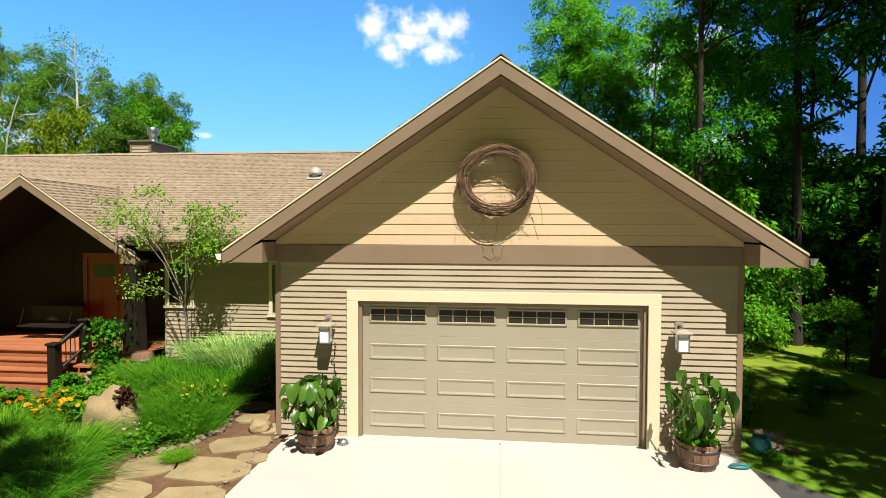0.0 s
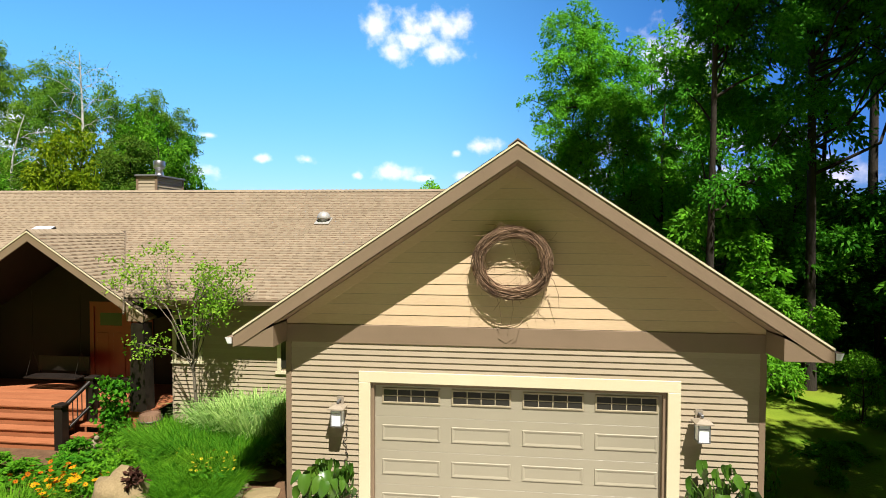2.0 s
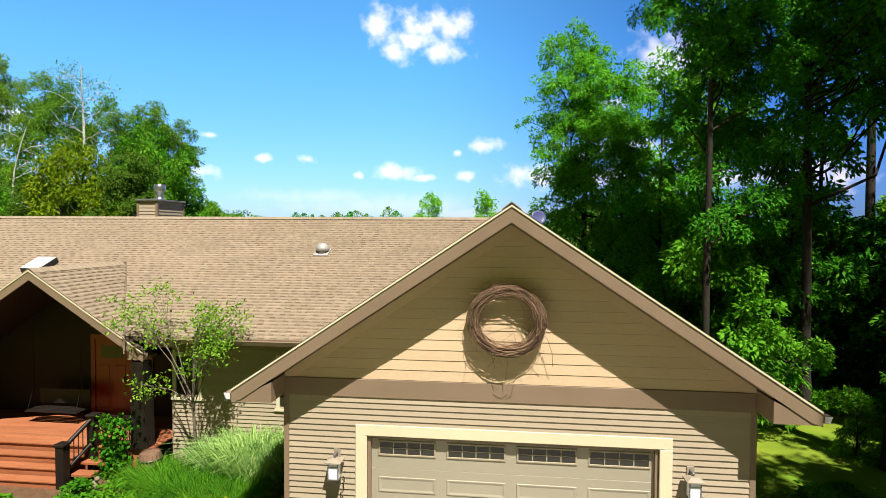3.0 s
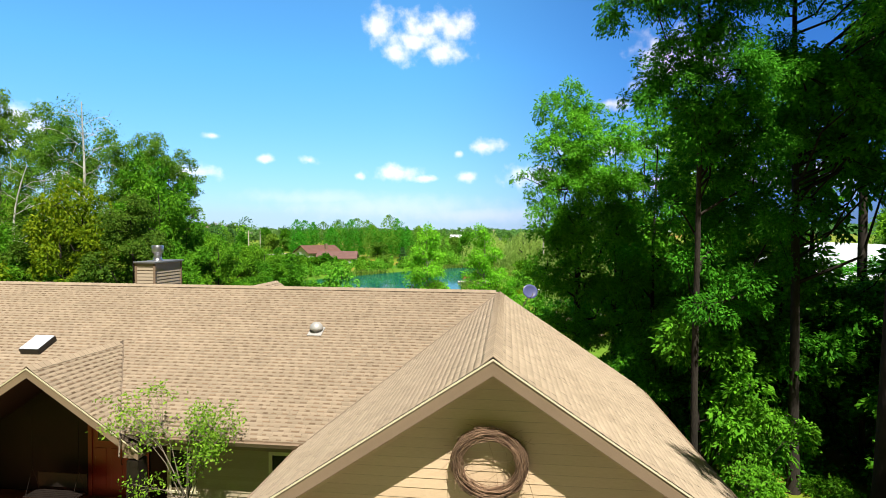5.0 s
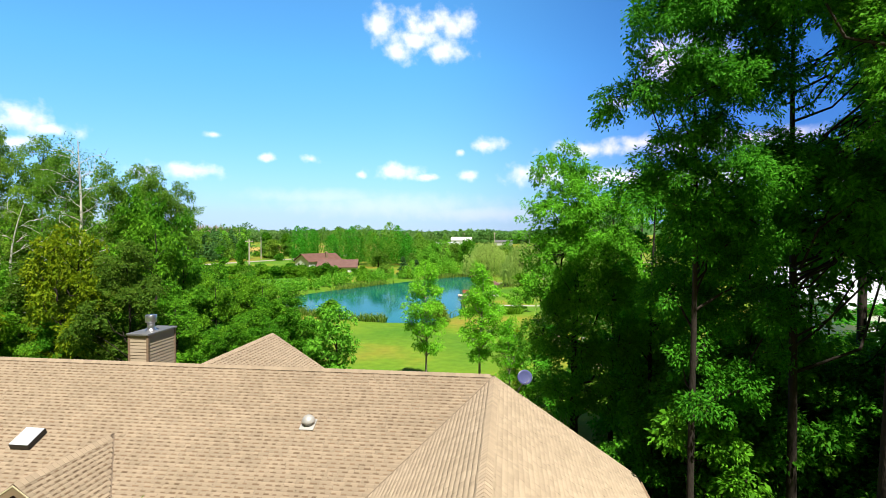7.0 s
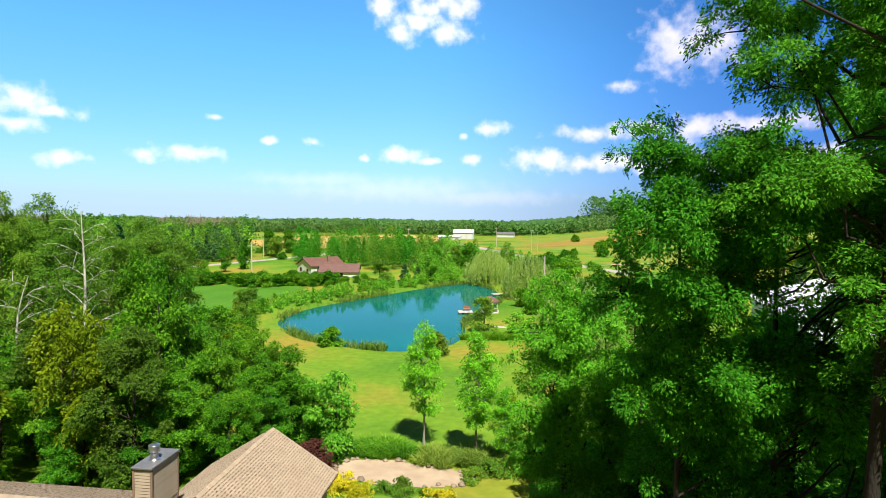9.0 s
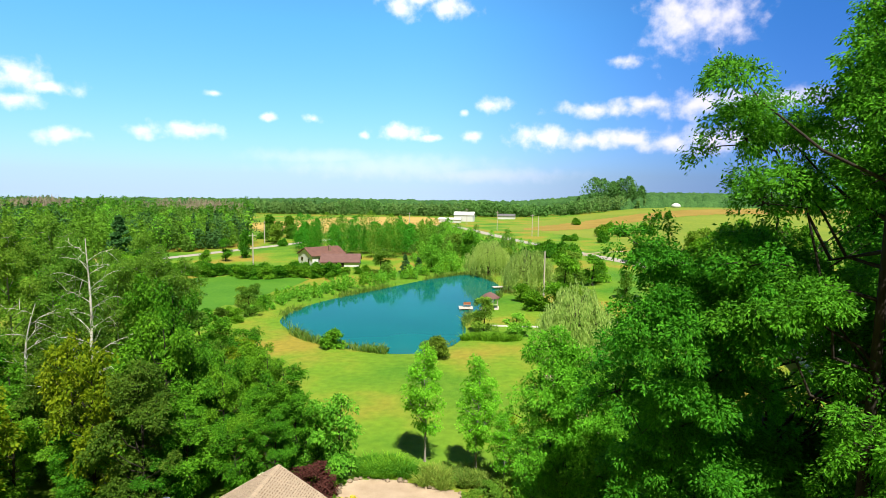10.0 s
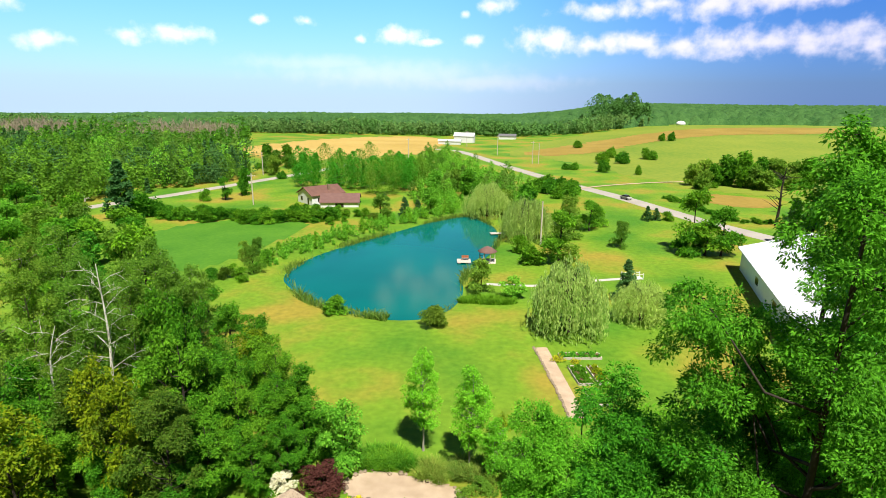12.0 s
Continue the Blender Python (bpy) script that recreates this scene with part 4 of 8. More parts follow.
def foliage(rng, lobes, leaf, clump, cover, narrow):
    """Leaves in flattish, drooping sprays over each lobe: places, ways, faces; and the middles of the sprays with their lobe."""
    at, way, up, mids = [], [], [], []
    for c, r in lobes:
        d = unit(rng, max(7, int(3.3 * (r / clump) ** 2)))
        d = d[(d[:, 2] > -0.45) | (rng.uniform(size=len(d)) < 0.35)]
        mid = c + d * r * rng.uniform(0.3, 1.22, (len(d), 1)) * np.array([1, 1, 0.95])
        for m, o in zip(mid, d):
            cr = clump * rng.uniform(0.65, 1.35)
            k = max(4, int(cover * 6.3 * cr * cr / (leaf * leaf * narrow)))
            nrm = o * 0.7 + np.array([0.05, -0.3, 0.75]) + rng.normal(size=3) * 0.3
            nrm /= np.linalg.norm(nrm)
            q = unit(rng, k)
            q -= (q @ nrm)[:, None] * nrm
            rho = np.sqrt(rng.uniform(0.02, 1, (k, 1)))
            q = q / (np.linalg.norm(q, axis=1, keepdims=True) + 1e-6)
            at.append(m + q * rho * cr * rng.uniform(0.7, 1.1, (k, 1)) + nrm * (rng.normal(size=(k, 1)) * 0.24 - 0.3 * rho ** 2) * cr)
            way.append(q * 0.8 + o * 0.3 + rng.normal(size=(k, 3)) * 0.5 + np.array([0, 0, -0.45]))
            up.append(nrm + rng.normal(size=(k, 3)) * 0.62)
            mids.append((m, c))
    return np.concatenate(at), np.concatenate(way), np.concatenate(up), mids


def lobed_tree(label, seed, lobes, trunk, leaf, leafmat, barkmat, clump=0.42, cover=1.2, narrow=0.4, tip=None, twigs=0.5, group="", name="tree"):
    """A tapered, slightly winding trunk, a limb to each lobe of the crown, twigs to each spray, and the leaves."""
    rng = np.random.default_rng(seed)
    tree = tagged(new(name), label, "tree", group)
    zs = [c[2] for c, r in lobes]
    top = np.array(tip if tip is not None else (0.0, 0.0, max(zs) - 0.3))
    k = np.linspace(0, 1, 12)
    stem = k[:, None] * top + np.column_stack((0.12 * np.sin(6 * k + seed) * k, 0.12 * np.cos(5 * k + seed) * k - 0.12 * np.cos(seed) * k, -0.15 * (1 - k)))
    wood = [tube(stem, trunk * (1 - 0.88 * k) * (1 + 0.5 * np.exp(-k * 30)) + 0.012, 9)]
    for c, r in lobes:
        f = np.clip((c[2] - 0.75 * np.hypot(*(c[:2] - top[:2] * c[2] / top[2])) - 0.3 * r) / top[2], 0.12, 0.97)
        o = np.array([np.interp(f, k, stem[:, i]) for i in range(3)])
        w = c - o
        b = np.linalg.norm(w) * 0.09
        m1, m2 = o + w * 0.35 + rng.normal(size=3) * b + np.array([0, 0, -b]), o + w * 0.7 + rng.normal(size=3) * b
        rr = min(trunk * (0.8 - 0.7 * f), 0.02 + 0.035 * r)
        wood.append(tube([o, m1, m2, c], [rr, rr * 0.75, rr * 0.5, rr * 0.25], 5))
    p, w, up, mids = foliage(rng, lobes, leaf, clump, cover, narrow)
    for m, c in mids:
        if rng.uniform() < twigs:
            wood.append(tube([c + rng.normal(size=3) * 0.1, (c + m) / 2 + rng.normal(size=3) * 0.06, m], [0.022, 0.014, 0.006], 4))
    lv, lq = leaves(rng, p, w, leaf * rng.uniform(0.65, 1.3, len(p)), narrow, 0.3, up)
    part("trunk", mesh_of("trunk", *gathered(wood), barkmat, True), barkmat, tree)
    part("crown", mesh_of("crown", lv, lq, leafmat), leafmat, tree)
    return tree


def make_tree(label, seed, h, wide, base, n, per, leaf, leafmat, barkmat, trunk, form="round", narrow=0.45, category="tree", flat=0.62, name="tree", gap=0.0, group="", cheap=False, small=1.0, lie=0.0):
    """A tapered trunk with limbs, and a crown of leaves set in uneven clumps."""
    rng = np.random.default_rng(seed)
    if cheap and form != "cone" and wide > 1.9 and gap < 0.3:
        lobes = crown_lobes(rng, 13, h, base, wide, form)
        return tagged(lobed_tree(label, seed, lobes, trunk, leaf, leafmat, barkmat, max(0.2 * wide, 1.6 * leaf), 1.25, 0.5, (0, 0, h * 0.85), 0.06, group, name), category=category)
    if category == "tree" and not cheap:
        lobes = crown_lobes(rng, max(10, int(n / 2.4)), h, base, wide, form)
        return lobed_tree(label, seed, lobes, trunk, leaf, leafmat, barkmat, max(0.12 * wide, 1.7 * leaf), 1.15 - 0.5 * gap, narrow, (0, 0, h * (0.95 if form == "slim" else 0.86)), 0.35, group, name)
    tree = tagged(new(name), label, category, group)
    lean = rng.normal(size=2) * 0.02 * h
    k = np.linspace(0, 1, 9)
    top = h * (0.97 if form in ("cone", "slim") else 0.8)
    stem = np.column_stack((lean[0] * k ** 2 + 0.05 * np.sin(7 * k + seed), lean[1] * k ** 2 + 0.05 * np.cos(6 * k), k * top - 0.15))
    wood = [tube(stem, trunk * (1 - 0.9 * k) * (1 + 0.5 * np.exp(-k * 25)) + 0.01, 7)]
    pts, ways, outs = [], [], []
    heart = np.array([0, 0, base + 0.45 * (h - base)])
    for c, r in clumps_of(rng, n, h, base, wide, form, small):
        z0 = max(base * 0.75, min(c[2] - np.hypot(c[0], c[1]) * (0.15 if form == "cone" else 0.6), top * 0.97))
        f = (z0 + 0.15) / top
        s = np.array([np.interp(f, k, stem[:, 0]), np.interp(f, k, stem[:, 1]), z0])
        mid = (s + c) / 2 + rng.normal(size=3) * 0.06 * np.linalg.norm(c - s) + np.array([0, 0, -0.04 * np.linalg.norm(c - s)])
        b = np.array([s, (s * 0.6 + mid * 0.4), mid, (mid + c) / 2, c])
        rr = trunk * (0.36 * (1 - f) + 0.05)
        if not cheap or rng.uniform() < 0.3:
            wood.append(tube(b[::2], np.linspace(rr, 0.012, 3), 4))
        m = int(per * rng.uniform(0.6, 1.3) * (1 - gap * rng.uniform(0, 1)))
        d = unit(rng, m)
        rad = r * rng.uniform(0.35, 1.05, (m, 1)) ** 0.6
        p = c + d * rad * np.array([1, 1, flat])
        lump = 0.16 * r * np.sin(p * 5.0 / max(r, 0.3) + seed)
        pts.append(p + lump)
        w = d * np.array([1, 1, 0.5]) + rng.normal(size=(m, 3)) * 0.55 + np.array([0, 0, -0.25])
        ways.append(rng.normal(size=(m, 3)) + d * 0.3 if cheap else w)
        outs.append(d * np.array([1, 1, 0.8]) + 0.8 * (c - heart) / np.array([wide, wide, (h - base) / 2]))
    p, w, out = np.concatenate(pts), np.concatenate(ways), np.concatenate(outs)
    up = out * (0.8 if cheap else 0.4) + (0.6 if cheap else 1.0) * rng.normal(size=(len(p), 3)) * (0.65 - 0.25 * lie) + np.array([0.05, -0.55 + 0.45 * lie, 0.85 + 0.25 * lie])
    w[:, 2] *= 1 - 0.5 * lie
    lv, lq = leaves(rng, p, w, leaf * rng.uniform(0.6, 1.35, len(p)), narrow, 0.3, up)
    part("trunk", mesh_of("trunk", *gathered(wood), barkmat, True), barkmat, tree)
    part("crown", mesh_of("crown", lv, lq, leafmat), leafmat, tree)
    return tree


def make_willow(label, seed, h, wide, n, per, leafmat):
    """A weeping willow: arching limbs with long hanging strings of narrow leaves."""
    rng = np.random.default_rng(seed)
    tree = tagged(new("willow_tree"), label, "tree")
    wood = [tube([(0, 0, -0.2), (0.1, 0, h * 0.25), (0.05, 0.1, h * 0.5)], [0.45, 0.38, 0.25], 7)]
    pts, ways = [], []
    for i in range(n):
        a, r = rng.uniform(0, 2 * np.pi), wide * np.sqrt(rng.uniform(0.05, 1))
        z = h * (1 - 0.42 * (r / wide) ** 2) * rng.uniform(0.86, 1.04)
        c = np.array([r * np.cos(a), r * np.sin(a), z])
        if i % 3 == 0:
            wood.append(tube([(0.05, 0.1, h * 0.45), c * np.array([0.5, 0.5, 0.8]), c], [0.12, 0.06, 0.015], 5))
        for _ in range(3):
            drop = min(rng.uniform(0.25, 0.8) * h, z - 0.35)
            o = c + rng.normal(size=3) * np.array([0.5, 0.5, 0.25])
            k = rng.uniform(0, 1, per)
            out = np.array([np.cos(a), np.sin(a), 0]) * 0.9 * np.sin(np.pi * k / 2)[:, None]
            pts.append(o + out - np.column_stack((0 * k, 0 * k, drop * k ** 1.25)) + rng.normal(size=(per, 3)) * 0.1)
            ways.append(np.column_stack((rng.normal(size=(per, 2)) * 0.3, np.full(per, -1.0))))
    p, w = np.concatenate(pts), np.concatenate(ways)
    up = rng.normal(size=(len(p), 3)) * 0.5 + np.array([0.05, -0.8, 0.6])
    lv, lq = leaves(rng, p, w, rng.uniform(0.28, 0.6, len(p)), 0.3, 0.2, up)
    part("trunk", mesh_of("trunk", *gathered(wood), BARK, True), BARK, tree)
    part("crown", mesh_of("crown", lv, lq, leafmat), leafmat, tree)
    return tree


def put(ob, x, y, turn=0.0, size=1.0, tall=None, z=None, sink=0.1):
    """Stands a thing on the land."""
    ob.matrix_basis = Matrix.LocRotScale((x, y, (ground_z(x, y) if z is None else z) - sink), Euler((0, 0, radians(turn))), (size, size, tall or size))
    return ob


def again(ob, x, y, turn=0.0, size=1.0, tall=None, z=None, sink=0.1, label=""):
    m = Matrix.LocRotScale((x, y, (ground_z(x, y) if z is None else z) - sink), Euler((0, 0, radians(turn))), (size, size, tall or size))
    keep = ob.scale.copy()
    ob.scale = (1, 1, 1)
    c = copy_thing(ob, m)
    ob.scale = keep
    return tagged(c, label)


# the tall broadleaves beside the garage: each crown is a set of rounded masses (x, y, z, radius)
def standing(label, seed, x, y, masses, trunk, leaf, leafmat, clump=0.42, cover=1.2, lean=(0, 0), twigs=0.5, fill=10):
    g = np.random.default_rng(seed + 70)
    masses = [np.array(m) for m in masses]
    near = [(a, b) for i, a in enumerate(masses) for b in masses[:i] if np.linalg.norm(a[:3] - b[:3]) < 3.4]
    for i in range(min(fill, len(near))):
        a, b = near[g.integers(len(near))]
        masses.append(np.append((a[:3] + b[:3]) / 2 + g.normal(size=3) * 0.3, g.uniform(0.6, 0.95)))
    lobes = [(np.array([a - x, b - y, c]), r) for a, b, c, r in masses]
    top = max(c[2] for c, r in lobes)
    return put(lobed_tree(label, seed, lobes, trunk, leaf, leafmat, BARK, clump, cover, 0.4, (lean[0], lean[1], top - 0.2), twigs), x, y)


standing("leafy fresh green ash tree rising behind the garage", 3, 3.4, 25.2, [
    (2.6, 25.0, 14.0, 1.0), (3.7, 25.3, 13.6, 1.1), (2.1, 24.6, 12.4, 1.1), (3.3, 24.3, 12.0, 1.2), (4.7, 25.2, 12.3, 1.2), (1.7, 25.0, 10.6, 1.0), (2.8, 24.0, 10.3, 1.2), (4.3, 24.4, 10.4, 1.2),
    (5.6, 25.4, 10.7, 1.1), (1.9, 24.4, 8.6, 1.1), (3.3, 23.8, 8.3, 1.2), (4.9, 24.5, 8.4, 1.2), (2.0, 24.9, 6.7, 1.2), (3.5, 24.0, 6.2, 1.2), (5.2, 24.8, 6.3, 1.3), (2.6, 24.4, 4.3, 1.2), (4.4, 24.4, 4.2, 1.2), (3.4, 26.2, 11.2, 1.3), (3.4, 26.4, 8.4, 1.4)], 0.2, 0.15, FRESH, 0.4, 1.15)
standing("tall green ash tree with layered crown beside the garage", 5, 5.9, 17.3, [
    (4.8, 16.6, 19.3, 1.1), (5.9, 16.9, 18.9, 1.1), (4.4, 16.2, 17.3, 1.1), (5.7, 15.7, 17.3, 1.2), (7.0, 16.8, 17.7, 1.2), (3.9, 16.5, 15.2, 1.1), (5.1, 15.9, 14.9, 1.2), (6.4, 16.2, 15.1, 1.2), (7.5, 17.0, 15.6, 1.1),
    (5.4, 17.4, 13.1, 1.1), (6.8, 16.4, 12.9, 1.1), (7.9, 17.5, 13.3, 1.0), (4.6, 17.0, 12.7, 0.9), (7.0, 15.4, 19.1, 1.0), (7.7, 15.6, 17.2, 1.1), (8.1, 16.6, 19.2, 0.9), (6.2, 17.8, 10.9, 1.0), (7.6, 17.6, 10.8, 1.1), (5.4, 18.2, 9.4, 1.0), (6.8, 18.4, 8.8, 1.1), (8.4, 18.0, 8.6, 1.1), (5.7, 17.0, 11.4, 1.0), (7.1, 17.0, 11.6, 1.0), (6.6, 17.2, 6.6, 0.9)], 0.11, 0.12, ASH, 0.4, 1.2, (-0.3, -0.4), 0.4, 16)
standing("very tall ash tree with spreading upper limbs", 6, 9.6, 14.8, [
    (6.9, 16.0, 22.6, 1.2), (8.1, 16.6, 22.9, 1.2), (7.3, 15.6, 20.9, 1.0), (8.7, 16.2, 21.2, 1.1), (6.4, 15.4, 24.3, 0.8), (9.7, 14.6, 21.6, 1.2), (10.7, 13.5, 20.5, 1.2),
    (9.7, 14.6, 23.4, 1.2), (9.4, 14.0, 25.6, 1.0), (9.5, 14.3, 27.2, 0.8), (10.6, 14.8, 25.0, 1.4), (10.8, 15.2, 22.4, 1.4), (10.4, 14.8, 27.0, 1.0), (11.5, 14.5, 20.7, 1.4), (8.0, 14.9, 18.4, 1.0), (11.0, 15.0, 18.8, 1.2), (7.0, 15.3, 18.0, 0.9), (9.2, 16.0, 17.4, 1.0), (12.0, 14.8, 17.8, 1.3), (8.2, 15.4, 18.6, 1.1), (11.2, 14.6, 17.8, 1.3), (9.4, 15.2, 16.2, 1.1), (11.0, 13.2, 15.8, 1.2), (10.1, 14.6, 13.8, 1.1), (10.4, 15.4, 17.2, 1.0), (9.4, 13.4, 15.4, 1.0)], 0.25, 0.12, SHADEASH, 0.42, 1.2, (0.2, -0.3), 0.4, 5)
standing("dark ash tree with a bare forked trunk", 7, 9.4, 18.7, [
    (8.6, 18.6, 19.0, 1.2), (10.0, 18.8, 18.6, 1.3), (11.5, 18.2, 18.3, 1.4), (12.8, 18.8, 19.3, 1.4), (8.1, 18.4, 16.4, 1.0), (12.2, 19.0, 15.4, 1.1), (10.6, 17.6, 16.7, 1.0), (13.6, 18.0, 16.6, 1.3), (9.8, 19.6, 13.4, 1.0), (14.6, 19.0, 14.2, 1.2), (11.6, 18.6, 13.0, 1.1), (8.8, 18.0, 11.8, 1.0), (10.6, 18.4, 10.8, 1.1), (12.6, 18.8, 10.6, 1.1), (14.4, 19.2, 11.2, 1.2), (8.6, 17.2, 13.0, 1.1), (9.9, 16.6, 12.2, 1.1), (11.2, 17.0, 12.6, 1.1), (12.6, 20.4, 16.2, 1.3), (13.6, 20.3, 14.8, 1.2), (11.9, 20.1, 14.3, 1.1), (11.9, 19.2, 20.8, 1.1), (13.2, 19.4, 21.2, 1.2)], 0.16, 0.17, SHADEASH, 0.42, 1.25, (-0.35, 0.0), 0.4, 24)
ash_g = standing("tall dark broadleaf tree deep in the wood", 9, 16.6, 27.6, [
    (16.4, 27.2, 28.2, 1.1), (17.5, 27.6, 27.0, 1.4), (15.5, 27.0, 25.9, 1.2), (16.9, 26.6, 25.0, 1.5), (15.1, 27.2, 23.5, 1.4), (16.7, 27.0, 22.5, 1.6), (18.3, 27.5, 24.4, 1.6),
    (18.1, 27.0, 21.0, 1.7), (17.7, 27.0, 18.0, 1.6), (19.6, 27.6, 22.4, 1.6), (19.4, 27.4, 19.0, 1.6), (18.0, 27.0, 15.2, 1.5)], 0.24, 0.24, SHADEASH, 0.5, 1.25, (0, 0), 0.3, 10)
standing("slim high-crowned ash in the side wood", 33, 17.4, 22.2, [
    (17.0, 22.0, 10.2, 1.2), (18.0, 22.4, 11.6, 1.3), (17.2, 21.8, 13.0, 1.2), (16.4, 22.6, 11.8, 1.0), (18.4, 22.2, 9.6, 1.1), (17.6, 22.6, 14.4, 1.1)], 0.12, 0.17, SHADEASH)
again(ash_g, 22.6, 30.4, 150, 1.0, 1.0)
ash_e = make_tree("middle-sized green ash below the tall trees", 15, 12.5, 3.0, 3.2, 60, 290, 0.2, ASH, BARK, 0.1, gap=0.2)
put(ash_e, 9.8, 20.6, 0, 0.9, 0.66)
for x, y, turn, size, tall in ((14.2, 16.2, 200, 1.0, 0.6), (12.6, 20.6, 290, 1.1, 0.52), (13.4, 24.5, 40, 1.0, 0.52), (7.6, 22.4, 80, 0.9, 0.6), (17.0, 26.0, 140, 1.1, 0.52), (18.6, 30.5, 210, 1.0, 0.5), (6.2, 20.8, 10, 0.7, 0.5), (14.6, 18.4, 60, 1.0, 0.52)):
    again(ash_e, x, y, turn, size, tall)
ash_d = make_tree("tall dark broadleaf tree in the side wood", 16, 23.0, 5.0, 7.5, 84, 400, 0.32, SHADEASH, BARK, 0.22, form="broad", gap=0.1)
# set just out of view to shade the undergrowth
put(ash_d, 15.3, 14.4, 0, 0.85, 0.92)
# (12.6, 6.6) and (9.9, 3.2) are unseen, added to shade the right lawn
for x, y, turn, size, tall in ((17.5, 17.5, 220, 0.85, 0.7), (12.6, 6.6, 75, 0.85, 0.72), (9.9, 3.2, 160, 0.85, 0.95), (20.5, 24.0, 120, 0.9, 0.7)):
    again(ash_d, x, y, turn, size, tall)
ash_f = make_tree("dark high-crowned broad-headed ash tree", 17, 15.5, 4.0, 4.5, 74, 260, 0.3, ASH, BARK, 0.16, form="broad", gap=0.1)
put(ash_f, 9.6, 27.0, 0, 0.85, 0.95)
# (-4.5, 1.0), (-8.3, 2.3), (11.0, 7.6) are unseen, added to shade bed and lawn
for x, y, turn, size, tall in ((16.2, 23.0, 100, 1.0, 0.46), (14.5, 28.5, 300, 1.0, 0.46), (22.5, 29.0, 40, 1.1, 0.46), (12.2, 23.4, 30, 0.9, 0.95), (18.0, 23.6, 15, 1.0, 0.55), (20.6, 26.4, 80, 1.0, 0.6), (-4.5, 1.0, 75, 0.55, 0.9), (11.0, 7.6, 220, 0.65, 0.9), (-8.3, 2.3, 160, 0.55, 0.9)):
    again(ash_f, x, y, turn, size, tall)
ash_c = make_tree("sunlit fresh green tree at the edge of the wood", 8, 15.6, 3.0, 1.2, 50, 235, 0.24, FRESH, BARK, 0.13, gap=0.15)
put(ash_c, 6.8, 25.8, 0, 0.9, 0.92)
for x, y, turn, size, tall in ((5.6, 28.5, 190, 0.95, 0.93), (7.4, 30.4, 20, 0.9, 0.97), (4.3, 33.0, 80, 0.9, 0.5), (8.8, 33.0, 170, 1.1, 0.9), (10.8, 27.5, 250, 1.1, 0.44), (14.5, 36.5, 20, 1.3, 0.48), (14.2, 30.0, 120, 1.2, 0.44), (18.5, 34.0, 220, 1.4, 0.5), (23.5, 38.0, 310, 1.4, 0.5), (27.0, 30.0, 65, 1.4, 0.5)):
    again(ash_c, x, y, turn, size, tall)

under = make_tree("dark leafy sapling in the shade of the wood", 9, 5.0, 2.5, 0.0, 34, 170, 0.17, SHADEASH, BARK, 0.06, gap=0.2, group="undergrowth beside the garage", lie=0.8)
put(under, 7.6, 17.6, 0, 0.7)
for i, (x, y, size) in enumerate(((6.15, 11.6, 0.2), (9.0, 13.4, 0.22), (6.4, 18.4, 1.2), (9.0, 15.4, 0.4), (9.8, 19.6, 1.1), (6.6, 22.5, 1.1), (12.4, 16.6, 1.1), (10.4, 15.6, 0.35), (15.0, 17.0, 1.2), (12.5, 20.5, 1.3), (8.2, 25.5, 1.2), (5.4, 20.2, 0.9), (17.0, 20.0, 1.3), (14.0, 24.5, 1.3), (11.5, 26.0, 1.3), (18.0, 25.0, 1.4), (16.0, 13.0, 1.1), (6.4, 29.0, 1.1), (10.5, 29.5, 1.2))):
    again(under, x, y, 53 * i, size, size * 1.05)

# the mixed wood behind the house to the west
aspen = make_tree("tall airy aspen with grey-green leaves", 21, 18.8, 3.6, 2.2, 90, 170, 0.19, OLIVE, PALEBARK, 0.11, gap=0.6)
put(aspen, -33.5, 39.0, 0)
maple = make_tree("dense fresh green maple at the wood's edge", 22, 12.0, 3.8, 0.6, 62, 165, 0.25, MAPLE, BARK, 0.18, gap=0.1, small=0.85)
put(maple, -20.4, 37.4, 0, 0.6, 0.76)
russet = make_tree("thin-leaved tree with russet tinges behind the roof", 23, 12.5, 3.4, 0.6, 70, 160, 0.2, RUSSET, BARK, 0.14, gap=0.15, small=0.75)
put(russet, -22.2, 30.8, 0, 0.9, 0.9)
golden = make_tree("yellow-green leafy tree in the sun", 24, 11.0, 3.3, 0.8, 44, 210, 0.28, GOLDEN, BARK, 0.15, gap=0.2)
put(golden, -30.0, 26.5, 0)
for x, y, turn, size, tall in ((-38.0, 42.0, 80, 1.05, 1.1), (-37.4, 37.4, 120, 0.95, 1.08), (-31.0, 40.5, 10, 0.9, 0.96), (-28.4, 42.3, 150, 0.95, 0.96), (-43.0, 38.0, 200, 1.1, 1.02), (-32.6, 46.5, 20, 0.95, 1.0), (-27.2, 44.0, 260, 0.85, 0.9)):
    again(aspen, x, y, turn, size, tall)
